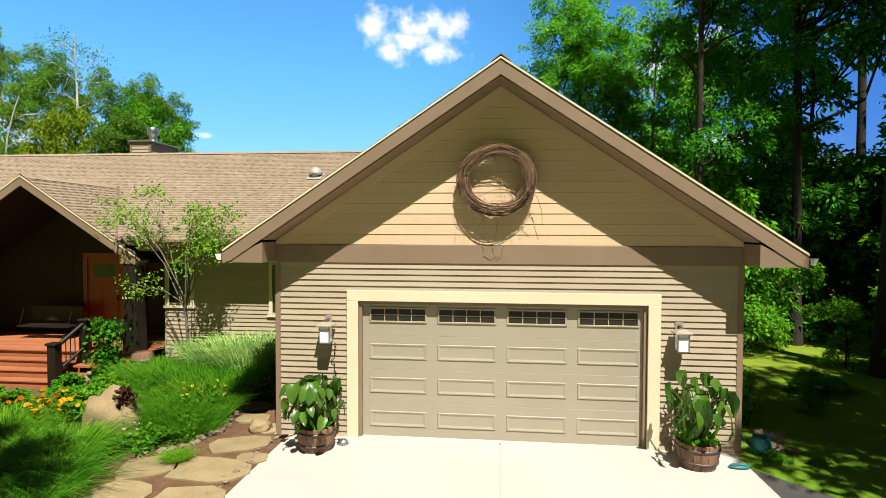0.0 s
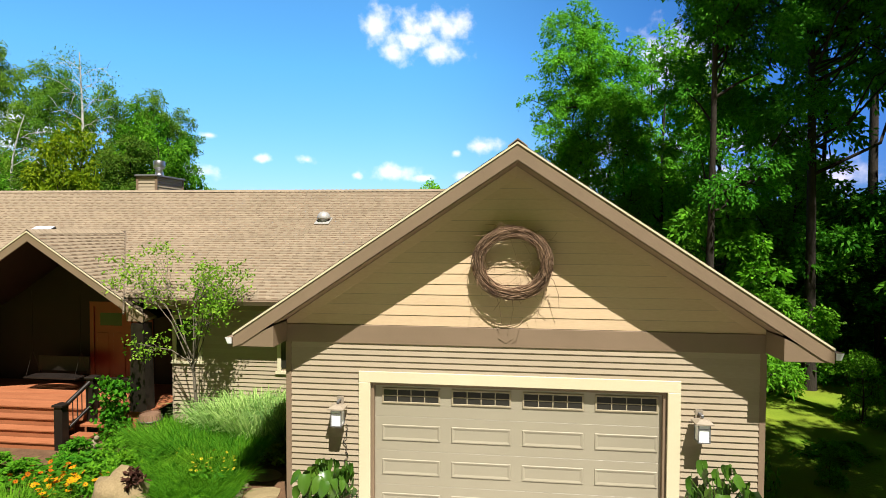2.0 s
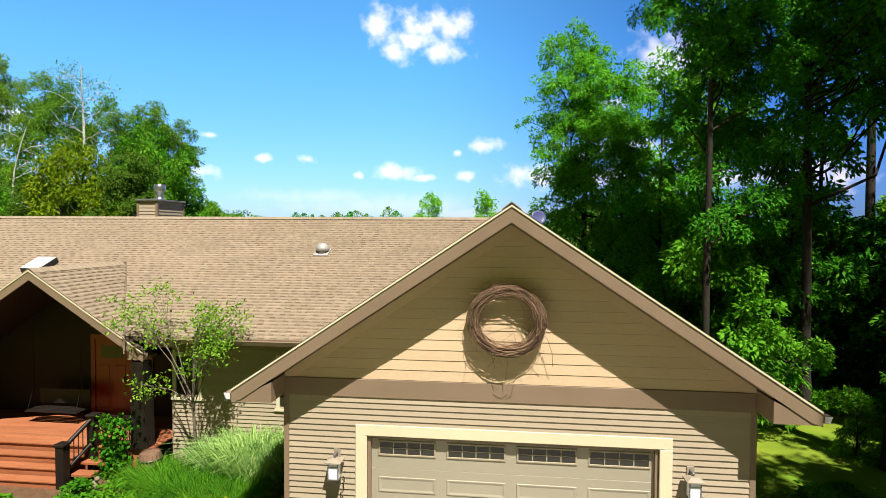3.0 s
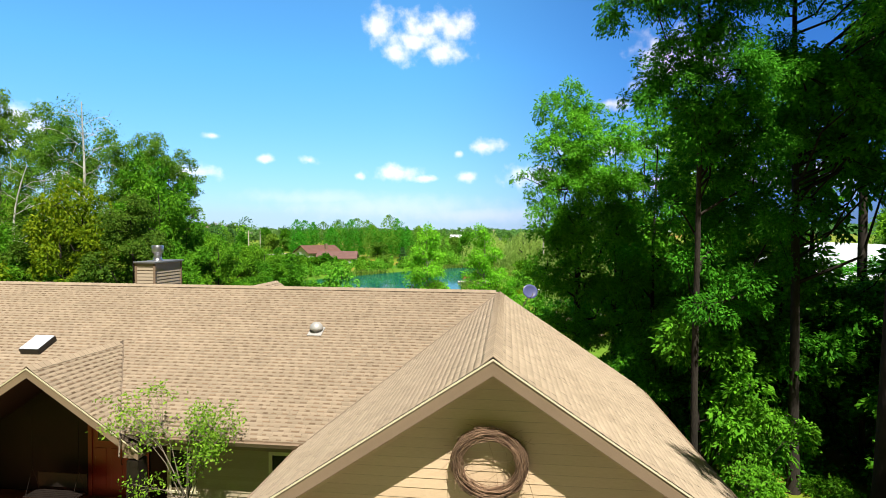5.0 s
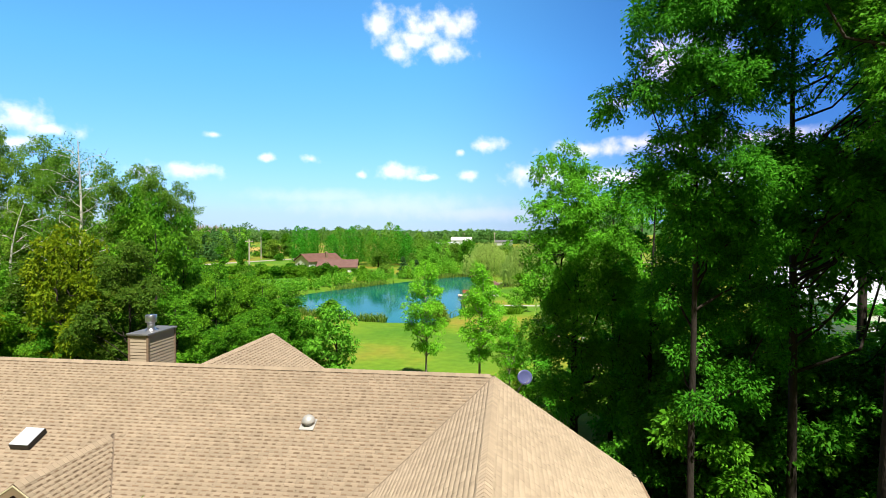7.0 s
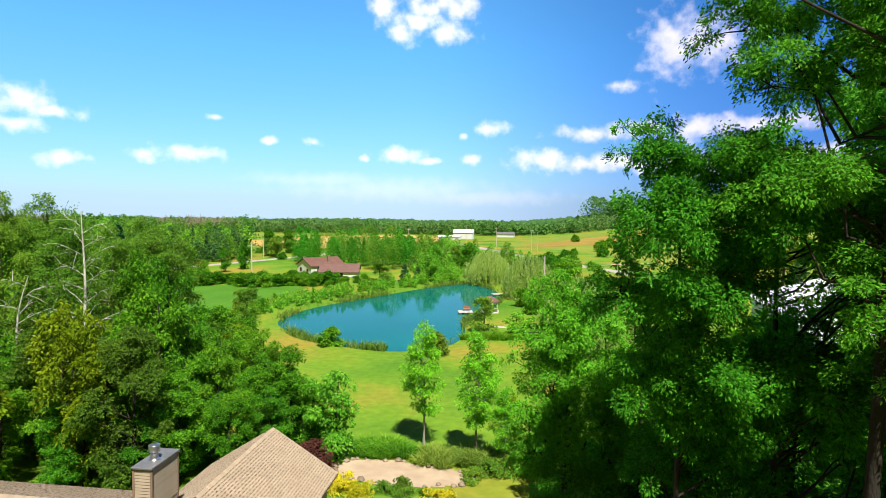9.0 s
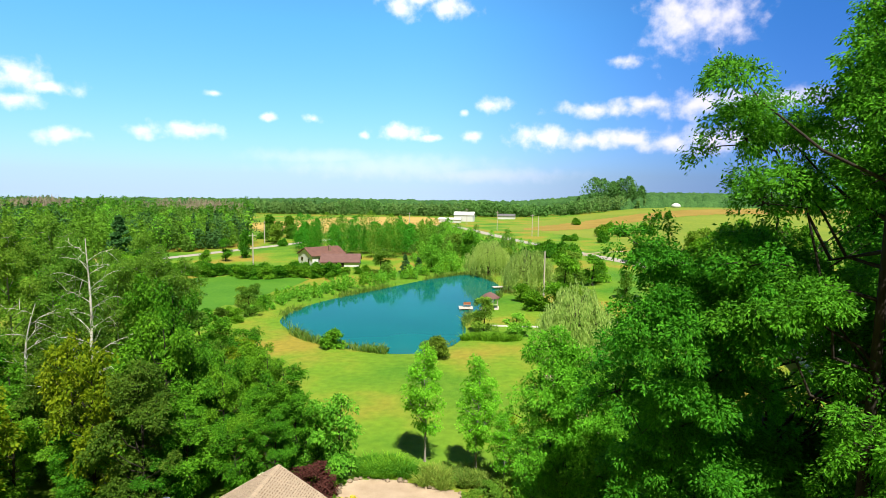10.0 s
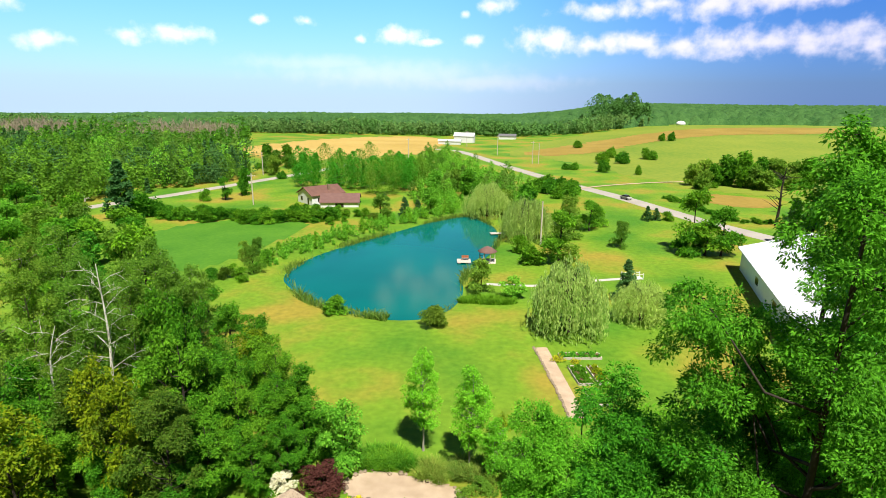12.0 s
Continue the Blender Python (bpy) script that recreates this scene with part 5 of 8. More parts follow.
for x, y, turn, size, tall in ((-22.4, 41.5, 40, 0.7, 0.8), (-26.4, 41.0, 70, 0.8, 1.3), (-28.6, 40.4, 140, 0.85, 1.34), (-23.6, 38.6, 10, 0.7, 0.95), (-15.5, 39.5, 130, 0.7, 0.56), (-18.0, 43.0, 220, 0.85, 0.66), (-21.0, 33.5, 300, 0.8, 0.62), (-24.4, 36.6, 20, 0.95, 1.12),
                              (-36.0, 33.0, 250, 1.0, 0.95),  (-23.0, 48.0, 80, 0.8, 0.72), (-29.5, 54.0, 140, 1.0, 0.78), (-26.0, 52.5, 240, 0.8, 0.7), (-20.4, 45.0, 10, 0.7, 0.72), (-33.0, 46.0, 170, 1.0, 0.95), (-27.2, 31.4, 60, 0.6, 0.5), (-34.0, 33.4, 290, 0.8, 0.8), (-27.4, 36.8, 110, 0.75, 0.85), (-31.6, 31.0, 15, 0.7, 0.6), (-18.0, 34.6, 200, 0.55, 0.48), (-16.2, 37.0, 320, 0.55, 0.5), (-22.0, 36.0, 45, 0.7, 0.72), (-17.4, 40.6, 150, 0.7, 0.6), (-21.4, 31.6, 260, 0.5, 0.48)):
    again(maple, x, y, turn, size, tall)
for x, y, turn, size, tall in ((-25.2, 34.9, 90, 1.0, 0.72), (-31.4, 34.6, 190, 1.0, 0.85), (-28.0, 33.6, 300, 0.9, 0.78), (-37.0, 48.0, 270, 1.0, 0.95)):
    again(russet, x, y, turn, size, tall)
for x, y, turn, size, tall in ((1.2, 41.6, 30, 0.34, 0.48), (-33.5, 29.0, 100, 1.0, 0.9), (-25.0, 49.5, 210, 0.85, 0.75), (-37.5, 26.5, 330, 1.0, 0.95), (-26.0, 31.3, 160, 0.8, 1.1), (-28.8, 33.0, 20, 0.8, 1.1)):
    again(golden, x, y, turn, size, tall)


def birch(label, seed, h, trunk, bend, limbs, leafy):
    """A white-stemmed birch: a clear stem, rising side limbs that fork, and thin sprays of leaves at their ends."""
    g = np.random.default_rng(seed)
    tree = tagged(new("birch_tree"), label, "tree")
    k = np.linspace(0, 1, 14)
    stem = np.column_stack((bend[0] * np.sin(2.6 * k) + 0.12 * np.sin(9 * k + seed), bend[1] * np.sin(2.2 * k) + 0.1 * np.cos(8 * k), k * h - 0.15))
    bits, at, way = [tube(stem, trunk * (1 - 0.93 * k) * (1 + 0.4 * np.exp(-k * 25)) + 0.015, 8)], [], []
    for i in range(limbs):
        f = 0.3 + 0.66 * (i + g.uniform(0, 0.8)) / limbs
        s = np.array([np.interp(f, k, stem[:, c]) for c in range(3)])
        a, ln = 2.4 * i + g.normal() * 0.4, (3.4 - 2.2 * f) * g.uniform(0.75, 1.25)
        out = np.array([np.cos(a), np.sin(a), 0.0])
        run = np.linspace(0, 1, 5)[:, None]
        b = s + out * ln * run + np.array([0, 0, 1.0]) * ln * (0.75 * run - 0.25 * run ** 2) + g.normal(size=(5, 3)) * 0.07 * run
        bits.append(tube(b, np.linspace(trunk * (0.28 - 0.18 * f), 0.01, 5), 5))
        for n in range(5):
            p = b[1 + n % 4]
            e = p + out * g.uniform(0.2, 0.7) + g.normal(size=3) * 0.4
            bits.append(tube([p, (p + e) / 2 + np.array([0, 0, 0.08]), e], [0.018, 0.012, 0.006], 4))
            if g.uniform() < leafy:
                c = e + g.normal(size=(46, 3)) * np.array([0.4, 0.4, 0.28])
                at.append(c), way.append(g.normal(size=(46, 3)) + np.array([0, 0, -0.8]))
    p, w = np.concatenate(at), np.concatenate(way)
    lv, lq = leaves(g, p, w, 0.15 * g.uniform(0.6, 1.35, len(p)), 0.5, 0.3, g.normal(size=(len(p), 3)) * 0.6 + np.array([0.05, -0.4, 0.9]))
    part("trunk", mesh_of("trunk", *gathered(bits), WHITEBARK, True), WHITEBARK, tree)
    part("crown", mesh_of("crown", lv, lq, OLIVE), OLIVE, tree)
    return tree


put(birch("half-dead white birch with bare pale limbs", 27, 18.2, 0.2, (-0.35, 0.1), 26, 0.8), -29.6, 36.2)
put(birch("crooked pale birch leaning among the aspens", 29, 13.5, 0.15, (-2.2, -0.4), 13, 0.85), -31.8, 35.2)
# single small trees on the back lawn
sapling = make_tree("slender young tree with bright green leaves", 31, 10.1, 1.9, 2.6, 96, 130, 0.18, SAPLEAF, PALEBARK, 0.085, form="slim", gap=0.55, small=0.8, lie=0.5, group="young trees behind the house")
put(sapling, -5.9, 42.7, 0)
again(sapling, -1.6, 40.5, 120, 1.05, 0.98)
again(sapling, 0.6, 39.2, 250, 0.75, 0.6)
linden = make_tree("compact bright green young linden", 33, 7.0, 2.4, 0.4, 46, 190, 0.28, LIME, BARK, 0.1, gap=0.1)
put(linden, -11.8, 38.8, 0)
again(linden, -14.3, 40.5, 90, 0.8, 0.85)
again(linden, 2.2, 38.0, 200, 0.75, 0.75)

# ---------------------------------------------------------------- planting round the pond
mid_maple = make_tree("leafy green tree near the pond", 41, 9.0, 3.4, 0.4, 40, 40, 0.42, MAPLE, BARK, 0.16, cheap=True)
put(mid_maple, 11.0, 105.5, 0, 1.25)
mid_olive = make_tree("grey-green leafy tree on the bank", 42, 8.0, 3.2, 0.3, 40, 40, 0.40, OLIVE, BARK, 0.14, cheap=True)
put(mid_olive, -3.2, 86.5, 0, 0.85, 0.8)
fir = make_tree("dark blue-green spruce standing on the grass", 43, 8.0, 2.3, 0.3, 95, 48, 0.36, FIR, BARK, 0.14, cheap=True, form="cone", narrow=0.6, flat=0.35)
put(fir, 19.8, 85.5, 0, 0.95, 0.85)
shrub = make_tree("rounded green shrub on the grass", 44, 3.0, 2.0, 0.2, 30, 32, 0.34, MAPLE, BARK, 0.05, cheap=True, category="shrub", name="shrub")
put(shrub, -24.0, 74.2, 0, 1.1, 0.85)
red_shrub = make_tree("rounded olive and russet shrub", 45, 3.2, 2.0, 0.2, 30, 40, 0.34, RUSSET, BARK, 0.05, cheap=True, category="shrub", name="shrub")
put(red_shrub, -8.9, 71.4, 0, 1.0, 1.0)
lime_mid = make_tree("yellow-green leafy tree in the sun", 46, 7.5, 2.8, 0.2, 38, 40, 0.40, LIME, BARK, 0.12, cheap=True)
put(lime_mid, 1.8, 84.2, 0, 0.85, 0.5)
willow = make_willow("big weeping willow with pale hanging leaves", 51, 10.0, 4.6, 165, 34, WILLOW)
put(willow, 9.4, 71.5, 0, 0.9, 1.06)
again(willow, 4.8, 124.0, 130, 1.05, 1.0)
again(willow, -5.0, 149.0, 230, 1.1, 0.95)
again(willow, 20.5, 77.5, 60, 0.75, 0.62, label="small golden-green weeping willow")

PROTO = {"m": mid_maple, "o": mid_olive, "f": fir, "s": shrub, "r": red_shrub, "l": lime_mid}
FAR = {
    "m": make_tree("leafy green tree in the distance", 141, 9.0, 3.4, 0.4, 30, 24, 0.8, MAPLE, BARK, 0.16, cheap=True), "o": make_tree("grey-green leafy tree in the distance", 142, 8.0, 3.2, 0.3, 30, 24, 0.75, OLIVE, BARK, 0.14, cheap=True),
    "f": make_tree("dark conifer in the distance", 143, 8.0, 2.3, 0.3, 40, 20, 0.8, FIR, BARK, 0.14, cheap=True, form="cone", narrow=0.6, flat=0.35), "s": make_tree("rounded green shrub in the distance", 144, 3.0, 2.0, 0.2, 20, 16, 0.55, MAPLE, BARK, 0.05, cheap=True, category="shrub", name="shrub"),
    "l": make_tree("yellow-green leafy tree in the distance", 146, 7.5, 2.8, 0.2, 26, 20, 0.85, LIME, BARK, 0.12, cheap=True), "r": red_shrub}
for k, x, y in (("m", -12.0, 176.0), ("o", -18.0, 190.0), ("f", -62.0, 196.0), ("s", 30.0, 262.0), ("l", -24.0, 182.0)):
    put(FAR[k], x, y)
SINGLES = [
    ("m", -47.0, 48.0, 1.3, 1.6), ("o", -55.0, 44.0, 1.4, 1.9), ("m", -42.0, 56.0, 1.2, 1.0), ("m", -54.0, 58.0, 1.3, 1.05), ("m", -38.0, 64.0, 1.1, 0.78), ("o", -48.0, 70.0, 1.1, 0.85),
    ("o", 25.2, 119.5, 0.75, 0.85), ("f", 37.5, 150.0, 0.7, 0.5), ("f", 40.0, 151.0, 0.7, 0.42), ("s", 43.0, 151.0, 0.9, 0.8), ("m", 39.5, 118.0, 1.4, 1.6), ("m", 44.5, 115.5, 1.3, 1.2), ("m", 41.5, 116.0, 1.4, 0.8), ("s", 38.0, 115.5, 1.8, 1.7),
    ("o", 12.5, 100.5, 0.9, 0.75), ("o", 12.6, 124.5, 1.0, 0.85), ("o", 16.0, 127.5, 1.0, 0.65), ("s", 3.5, 112.0, 1.2, 1.2), ("s", 5.5, 104.0, 1.5, 1.2), ("o", -0.5, 152.0, 1.1, 1.0), ("m", -8.0, 157.0, 1.2, 0.95), ("o", 16.0, 140.0, 1.2, 1.1), ("m", 20.5, 135.0, 1.1, 0.9), ("s", 23.0, 141.0, 1.6, 1.5),
    ("f", -27.5, 146.0, 0.9, 0.65), ("f", -24.0, 147.0, 0.8, 0.55), ("l", -21.0, 150.0, 1.2, 1.0), ("o", -33.0, 141.0, 1.2, 0.95), ("m", -87.0, 160.5, 0.8, 0.85), ("m", -85.0, 170.0, 0.7, 0.95), ("s", -92.0, 158.0, 1.0, 1.2),
    ("f", -99.0, 130.0, 2.0, 1.9), ("f", -124.0, 161.0, 1.3, 0.9), ("f", -129.0, 163.0, 1.3, 0.75), ("s", -95.0, 133.0, 2.2, 2.0), ("s", -101.0, 137.0, 2.6, 2.0),
    ("s", 46.0, 289.6, 2.2, 2.3), ("s", 56.4, 290.4, 2.2, 2.2), ("s", 55.1, 316.6, 1.9, 2.3), ("m", 72.7, 311.4, 1.1, 0.85), ("s", 42.8, 256.0, 1.7, 2.0), ("s", 26.8, 264.0, 1.4, 1.1), ("s", 44.0, 377.0, 1.9, 1.9),
    ("s", 55.6, 248.7, 0.9, 1.6), ("s", 104.3, 408.0, 1.4, 2.0), ("s", 110.3, 406.0, 1.6, 2.4), ("s", 58.0, 300.0, 1.9, 2.0), ("s", 76.0, 308.0, 1.8, 1.8),
    ("m", 80.0, 560.0, 2.2, 1.5), ("f", 66.0, 556.0, 2.2, 1.8),
    ("f", 63.0, 127.0, 1.6, 1.3), ("m", 74.0, 112.0, 1.5, 1.4), ("m", 78.0, 122.0, 1.6, 1.7), ("m", 66.0, 100.0, 1.5, 1.4), ("m", 62.0, 84.0, 1.6, 1.4), ("f", 70.0, 132.0, 1.6, 1.5),
]
for i, (k, x, y, s, t) in enumerate(SINGLES):
    again((PROTO if y < 170 else FAR)[k], x, y, 47 * i, s * (0.75 if 240 < y < 450 else 1), t * (0.75 if 240 < y < 450 else 1))


def scatter(seed, outline, n, kinds, lo, hi, apart=2.0, group="", wide=1.0):
    """Uneven planting inside an outline."""
    rng = np.random.default_rng(seed)
    o = np.array(outline, float)
    got = []
    for _ in range(n * 30):
        x, y = rng.uniform(o.min(0), o.max(0))
        if inside(np.array([x]), np.array([y]), o)[0] < 0 or inside(np.array([x]), np.array([y]), SHORE)[0] > -0.6 or any((x - a) ** 2 + (y - b) ** 2 < apart ** 2 for a, b in got):
            continue
        got.append((x, y))
        s = rng.uniform(lo, hi)
        tagged(again((PROTO if y < 170 else FAR)[kinds[rng.integers(len(kinds))]], x, y, rng.uniform(0, 360), s * wide, s * rng.uniform(0.8, 1.2)), group=group)
        if len(got) >= n:
            break


scatter(64, [(4, 178), (24, 182), (24, 202), (6, 205)], 16, "s", 1.0, 1.5, 2.5, "dark shrubs by the road")
scatter(65, [(-92, 131), (-64, 128), (-44, 136), (-44, 141), (-64, 134), (-92, 137)], 34, "ss", 0.8, 1.15, 2.0, "overgrown hedge", 1.3)
scatter(66, [(64, 208), (110, 214), (118, 236), (84, 236), (66, 218)], 28, "msos", 0.7, 1.25, 3.5, "clump of trees in the meadow")
scatter(70, [(51, 188), (56, 167), (60, 151), (70, 150), (70, 152), (62, 154), (58, 168), (54, 188)], 36, "s", 0.3, 0.5, 0.9, "low hedge beside the road", 1.4)
scatter(67, [(-52, 86), (-42, 84), (-42, 94), (-50, 104)], 12, "ssro", 0.5, 1.0, 2.0, "shrubs on the far bank")
scatter(68, [(-58, 136), (-42, 128), (-34, 140), (-44, 150), (-58, 146)], 30, "ssrs", 0.5, 0.8, 1.8, "shrubs before the far house")
scatter(71, [(-110, 224), (-88, 208), (-79, 230), (-90, 264), (-116, 252)], 16, "som", 0.7, 1.1, 4.0, "shrubs beside the side road")
scatter(69, [(-60, 78), (-52, 72), (-70, 96), (-110, 118), (-125, 112), (-90, 88)], 34, "mmoml", 0.9, 1.4, 3.5, "trees at the lawn's western edge")

# a bare dead tree beside the road
rng = np.random.default_rng(77)
bare = thing("dead_tree", "bare grey dead tree beside the road", "tree", (69.5, 149.0, -1.1))
wood = [tube([(0, 0, 0), (0.2, 0, 5), (0.1, 0.3, 10), (0.4, 0.2, 15)], [0.4, 0.3, 0.2, 0.05], 6)]
for i in range(26):
    z, a, s = rng.uniform(3.5, 14), rng.uniform(0, 6.28), rng.uniform(1.6, 4.4)
    e = np.array([np.cos(a) * s, np.sin(a) * s, z + s * rng.uniform(0.1, 0.8)])
    wood.append(tube([(0.15, 0.1, z), (e * 0.5 + np.array([0, 0, z * 0.5 + 0.2])), e], [0.1, 0.06, 0.015], 5))
part("trunk", mesh_of("trunk", *gathered(wood), BARK, True), BARK, bare)


# reeds along the shore
def blades(rng, at, tall, lean=0.25, width=0.035, up=(0, 0, 1)):
    """Upright narrow blades, bent at the tip."""
    n = len(at)
    d = np.column_stack((rng.normal(size=(n, 2)) * lean, np.ones(n)))
    side = np.cross(d, rng.normal(size=(n, 3)))
    side /= np.linalg.norm(side, axis=1, keepdims=True)
    t = np.asarray(tall).reshape(-1, 1) * np.ones((n, 1))
    m = at + d * t * 0.55
    e = at + d * t + np.column_stack((d[:, :2] * t * 0.5, -0.1 * t[:, 0]))
    w = side * width
    v = np.stack((at - w, at + w, m + w * 0.8, m - w * 0.8, e + w * 0.15, e - w * 0.15), 1).reshape(-1, 3)
    b = np.arange(n)[:, None] * 6
    q = np.concatenate((b + np.array([[0, 1, 2, 3]]), b + np.array([[3, 2, 4, 5]])))
    return v, q


rng = np.random.default_rng(78)
k = rng.integers(0, len(SHORE), 9000)
f = rng.uniform(0, 1, (9000, 1))
p = SHORE[k] * (1 - f) + SHORE[(k + 1) % len(SHORE)] * f
out = p - SHORE.mean(0)
p = p + out / np.linalg.norm(out, axis=1, keepdims=True) * (rng.uniform(-0.5, 1.6, (9000, 1)))
patch = np.sin(p[:, 0] * 0.35) + np.sin(p[:, 1] * 0.27 + 1) + rng.normal(size=9000) * 0.6
keepers = (patch > 0.1) & ~((p[:, 0] > -16) & (p[:, 1] < 78))
p = p[keepers]
z = np.maximum(height(p[:, 0], p[:, 1]), WATER_Z - 0.1)
tagged(part("reeds", mesh_of("reeds", *blades(rng, np.column_stack((p, z)), rng.uniform(0.5, 1.5, len(p)), 0.3, 0.06), REEDS), REEDS), "green and straw-coloured reeds fringing the pond", "reeds", kind="stuff")
rng = np.random.default_rng(79)
p = np.column_stack((rng.uniform(-6.5, 2.5, 2600), rng.uniform(80.5, 83.0, 2600)))
p = p[(((p[:, 0] + 2) / 4.6) ** 2 + ((p[:, 1] - 81.8) / 1.3) ** 2) < 1]
tagged(part("iris_bed", mesh_of("iris_bed", *blades(rng, np.column_stack((p, height(*p.T) - 0.05)), rng.uniform(0.7, 1.2, len(p)), 0.3, 0.06), BLADE), BLADE), "dense bed of upright green iris leaves", "flower bed", kind="stuff")

# ---------------------------------------------------------------- far woods
rng = np.random.default_rng(80)
SIDE = np.array([(-132, 110), (-121.9, 133), (-116.9, 149.6), (-109.4, 163), (-95.4, 203), (-84, 235), (-78, 262)], float)
HAYF = rounded([(-172, 330), (-175, 345), (-150, 440), (-94, 490), (-54, 470), (-44, 340), (-90, 280), (-127, 278)], 1)
HILLF = rounded([(-10, 335), (30, 300), (55, 235), (85, 195), (130, 190), (250, 260), (420, 520), (330, 620), (150, 570), (40, 470)], 1)


def wood_sites(n, y0, y1, seed):
    r = np.random.default_rng(seed)
    y = r.uniform(y0, y1, n)
    x = r.uniform(-1.15, 0.75, n) * y
    west = (x < np.interp(y, SIDE[:, 1], SIDE[:, 0]) - 8) & (y > 140) & ((y < 195) | (x < -0.49 * y))
    north = (y > 500)
    east = (x > 60) & (y > 150) & (x > 0.62 * y)
    ok = (west | north | east) & (inside(x, y, HAYF) < -5) & (inside(x, y, HILLF) < -6)
    return np.column_stack((x, y))[ok]


def wood(name, sites, quads, size, material, label, seed, hlo, hhi, cone=0.2, narrow=0.9):
    """Many far trees in one mesh, each a ragged crown of leaf clumps."""
    r = np.random.default_rng(seed)
    n = len(sites)
    h = (r.uniform(hlo, hhi, n) * (0.9 + 0.25 * np.sin(sites[:, 0] / 19) * np.sin(sites[:, 1] / 27 + seed)))[:, None]
    slim = r.uniform(0, 1, (n, 1)) < cone
    w = np.where(slim, 0.16, r.uniform(0.2, 0.42, (n, 1))) * h
    u = r.uniform(0.05, 1, (n, quads)) ** 0.8
    prof = np.where(slim, (1 - u) ** 0.8, np.sqrt(np.clip(1 - (1.9 * u - 0.85) ** 2, 0.02, 1)))
    a = r.uniform(0, 6.283, (n, quads))
    rad = w * prof * (r.uniform(0.45, 1.0, (n, quads))) * (1 + 0.25 * np.sin(3 * a + h + 6 * u))
    c = np.stack((sites[:, :1] + rad * np.cos(a), sites[:, 1:] + rad * np.sin(a), land(sites[:, 0], sites[:, 1])[:, None] + u * h), -1).reshape(-1, 3)
    d = r.normal(size=(n * quads, 3)) + (np.array([0, 0, 4.0]) if narrow < 0.5 else 0)
    up = np.stack((np.cos(a), np.sin(a), 1.6 * u - 0.3), -1).reshape(-1, 3) + r.normal(size=(n * quads, 3)) * 0.25 + np.array([0, -0.1, 0.3])
    v, q = leaves(r, c, d, size * r.uniform(0.6, 1.4, n * quads), narrow, 0.3, up)
    tagged(part(name, mesh_of(name, v, q, material), material), label, "woodland", kind="stuff")


def stand(sites, seed):
    """Which kind grows where: trees of one kind keep together."""
    x, y = sites.T
    f = np.sin(x / 23 + 1) * np.sin(y / 31) + 0.7 * np.sin(x / 61 + y / 47) + np.random.default_rng(seed).normal(size=len(x)) * 0.55
    return np.argsort(np.argsort(f)) / len(f)


def spread(seed, outline, n):
    """Uneven places inside an outline, off the water."""
    r = np.random.default_rng(seed)
    o = np.array(outline, float)
    x, y = r.uniform(o[:, :1].min(), o[:, :1].max(), 40 * n), r.uniform(o[:, 1].min(), o[:, 1].max(), 40 * n)
    ok = (inside(x, y, o) > 0) & (inside(x, y, SHORE) < -0.8)
    return np.column_stack((x, y))[ok][:n]


p = spread(61, [(-44, 93), (-40, 103), (-36, 113), (-28, 128), (-19, 144), (-12, 152), (-16, 158), (-26, 146), (-38, 126), (-46, 110), (-49, 96)], 170)
wood("bank_shrubs", p[:110], 150, 0.3, LIME, "low yellow-green shrubs along the far bank", 61, 1.2, 3.4, 0.1, 0.7)
wood("bank_shrubs", p[110:], 150, 0.3, MAPLE, "low green shrubs along the far bank", 161, 1.2, 3.8, 0.1, 0.7)
p = spread(62, [(-80, 178), (-32, 176), (-28, 205), (-50, 226), (-78, 222)], 40)
wood("grove", p[:24], 1500, 0.42, FRESH, "fresh green grove behind the far house", 62, 9, 15, 0.08, 0.7)
wood("grove", p[24:], 1500, 0.42, WOODLEAF, "green grove behind the far house", 162, 9, 16, 0.25, 0.7)
p = spread(63, [(-32, 160), (-4, 156), (8, 176), (4, 205), (-14, 256), (-38, 320), (-52, 250), (-30, 200)], 120)
wood("thicket", p[:50], 420, 0.42, LIME, "light green thicket beyond the pond", 63, 4, 8, 0.0, 0.7)
wood("thicket", p[50:90], 420, 0.42, WOODLEAF, "green thicket beyond the pond", 163, 4, 10, 0.0, 0.7)
wood("thicket", p[90:], 420, 0.42, WOODOLIVE, "grey-green thicket beyond the pond", 263, 4, 9, 0.0, 0.7)
wood("thicket", spread(64, [(-32, 160), (-4, 156), (8, 176), (4, 205), (-14, 256), (-38, 320), (-52, 250), (-30, 200)], 360), 130, 0.45, LIME, "low lime-green scrub beyond the pond", 64, 1.6, 4.2, 0.0, 0.7)
crest = np.array([(99, 563), (108, 566), (90, 562), (120, 570), (114, 561), (82, 560), (128, 568), (103, 570)], float)
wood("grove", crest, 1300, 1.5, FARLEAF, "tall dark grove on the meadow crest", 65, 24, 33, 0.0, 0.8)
near_sites = wood_sites(5600, 140, 430, 81)
kind = stand(near_sites, 8)
for lo, hi, m, lab, cone in ((0, 0.5, WOODLEAF, "dense fresh green woodland beyond the side road", 0.2), (0.5, 0.66, WOODOLIVE, "grey-green woodland beyond the side road", 0.2), (0.66, 0.74, LIME, "light green young woodland", 0.3), (0.74, 1, FIR, "dark pines among the woodland", 0.35)):
    pick = (kind >= lo) & (kind < hi)
    for close, quads, size in ((near_sites[:, 1] < 235, 330, 0.62), (near_sites[:, 1] >= 235, 110, 1.05)):
        wood("woodland", near_sites[pick & close], quads, size, m, lab, int(80 + 10 * lo), 5, 15.5, cone)
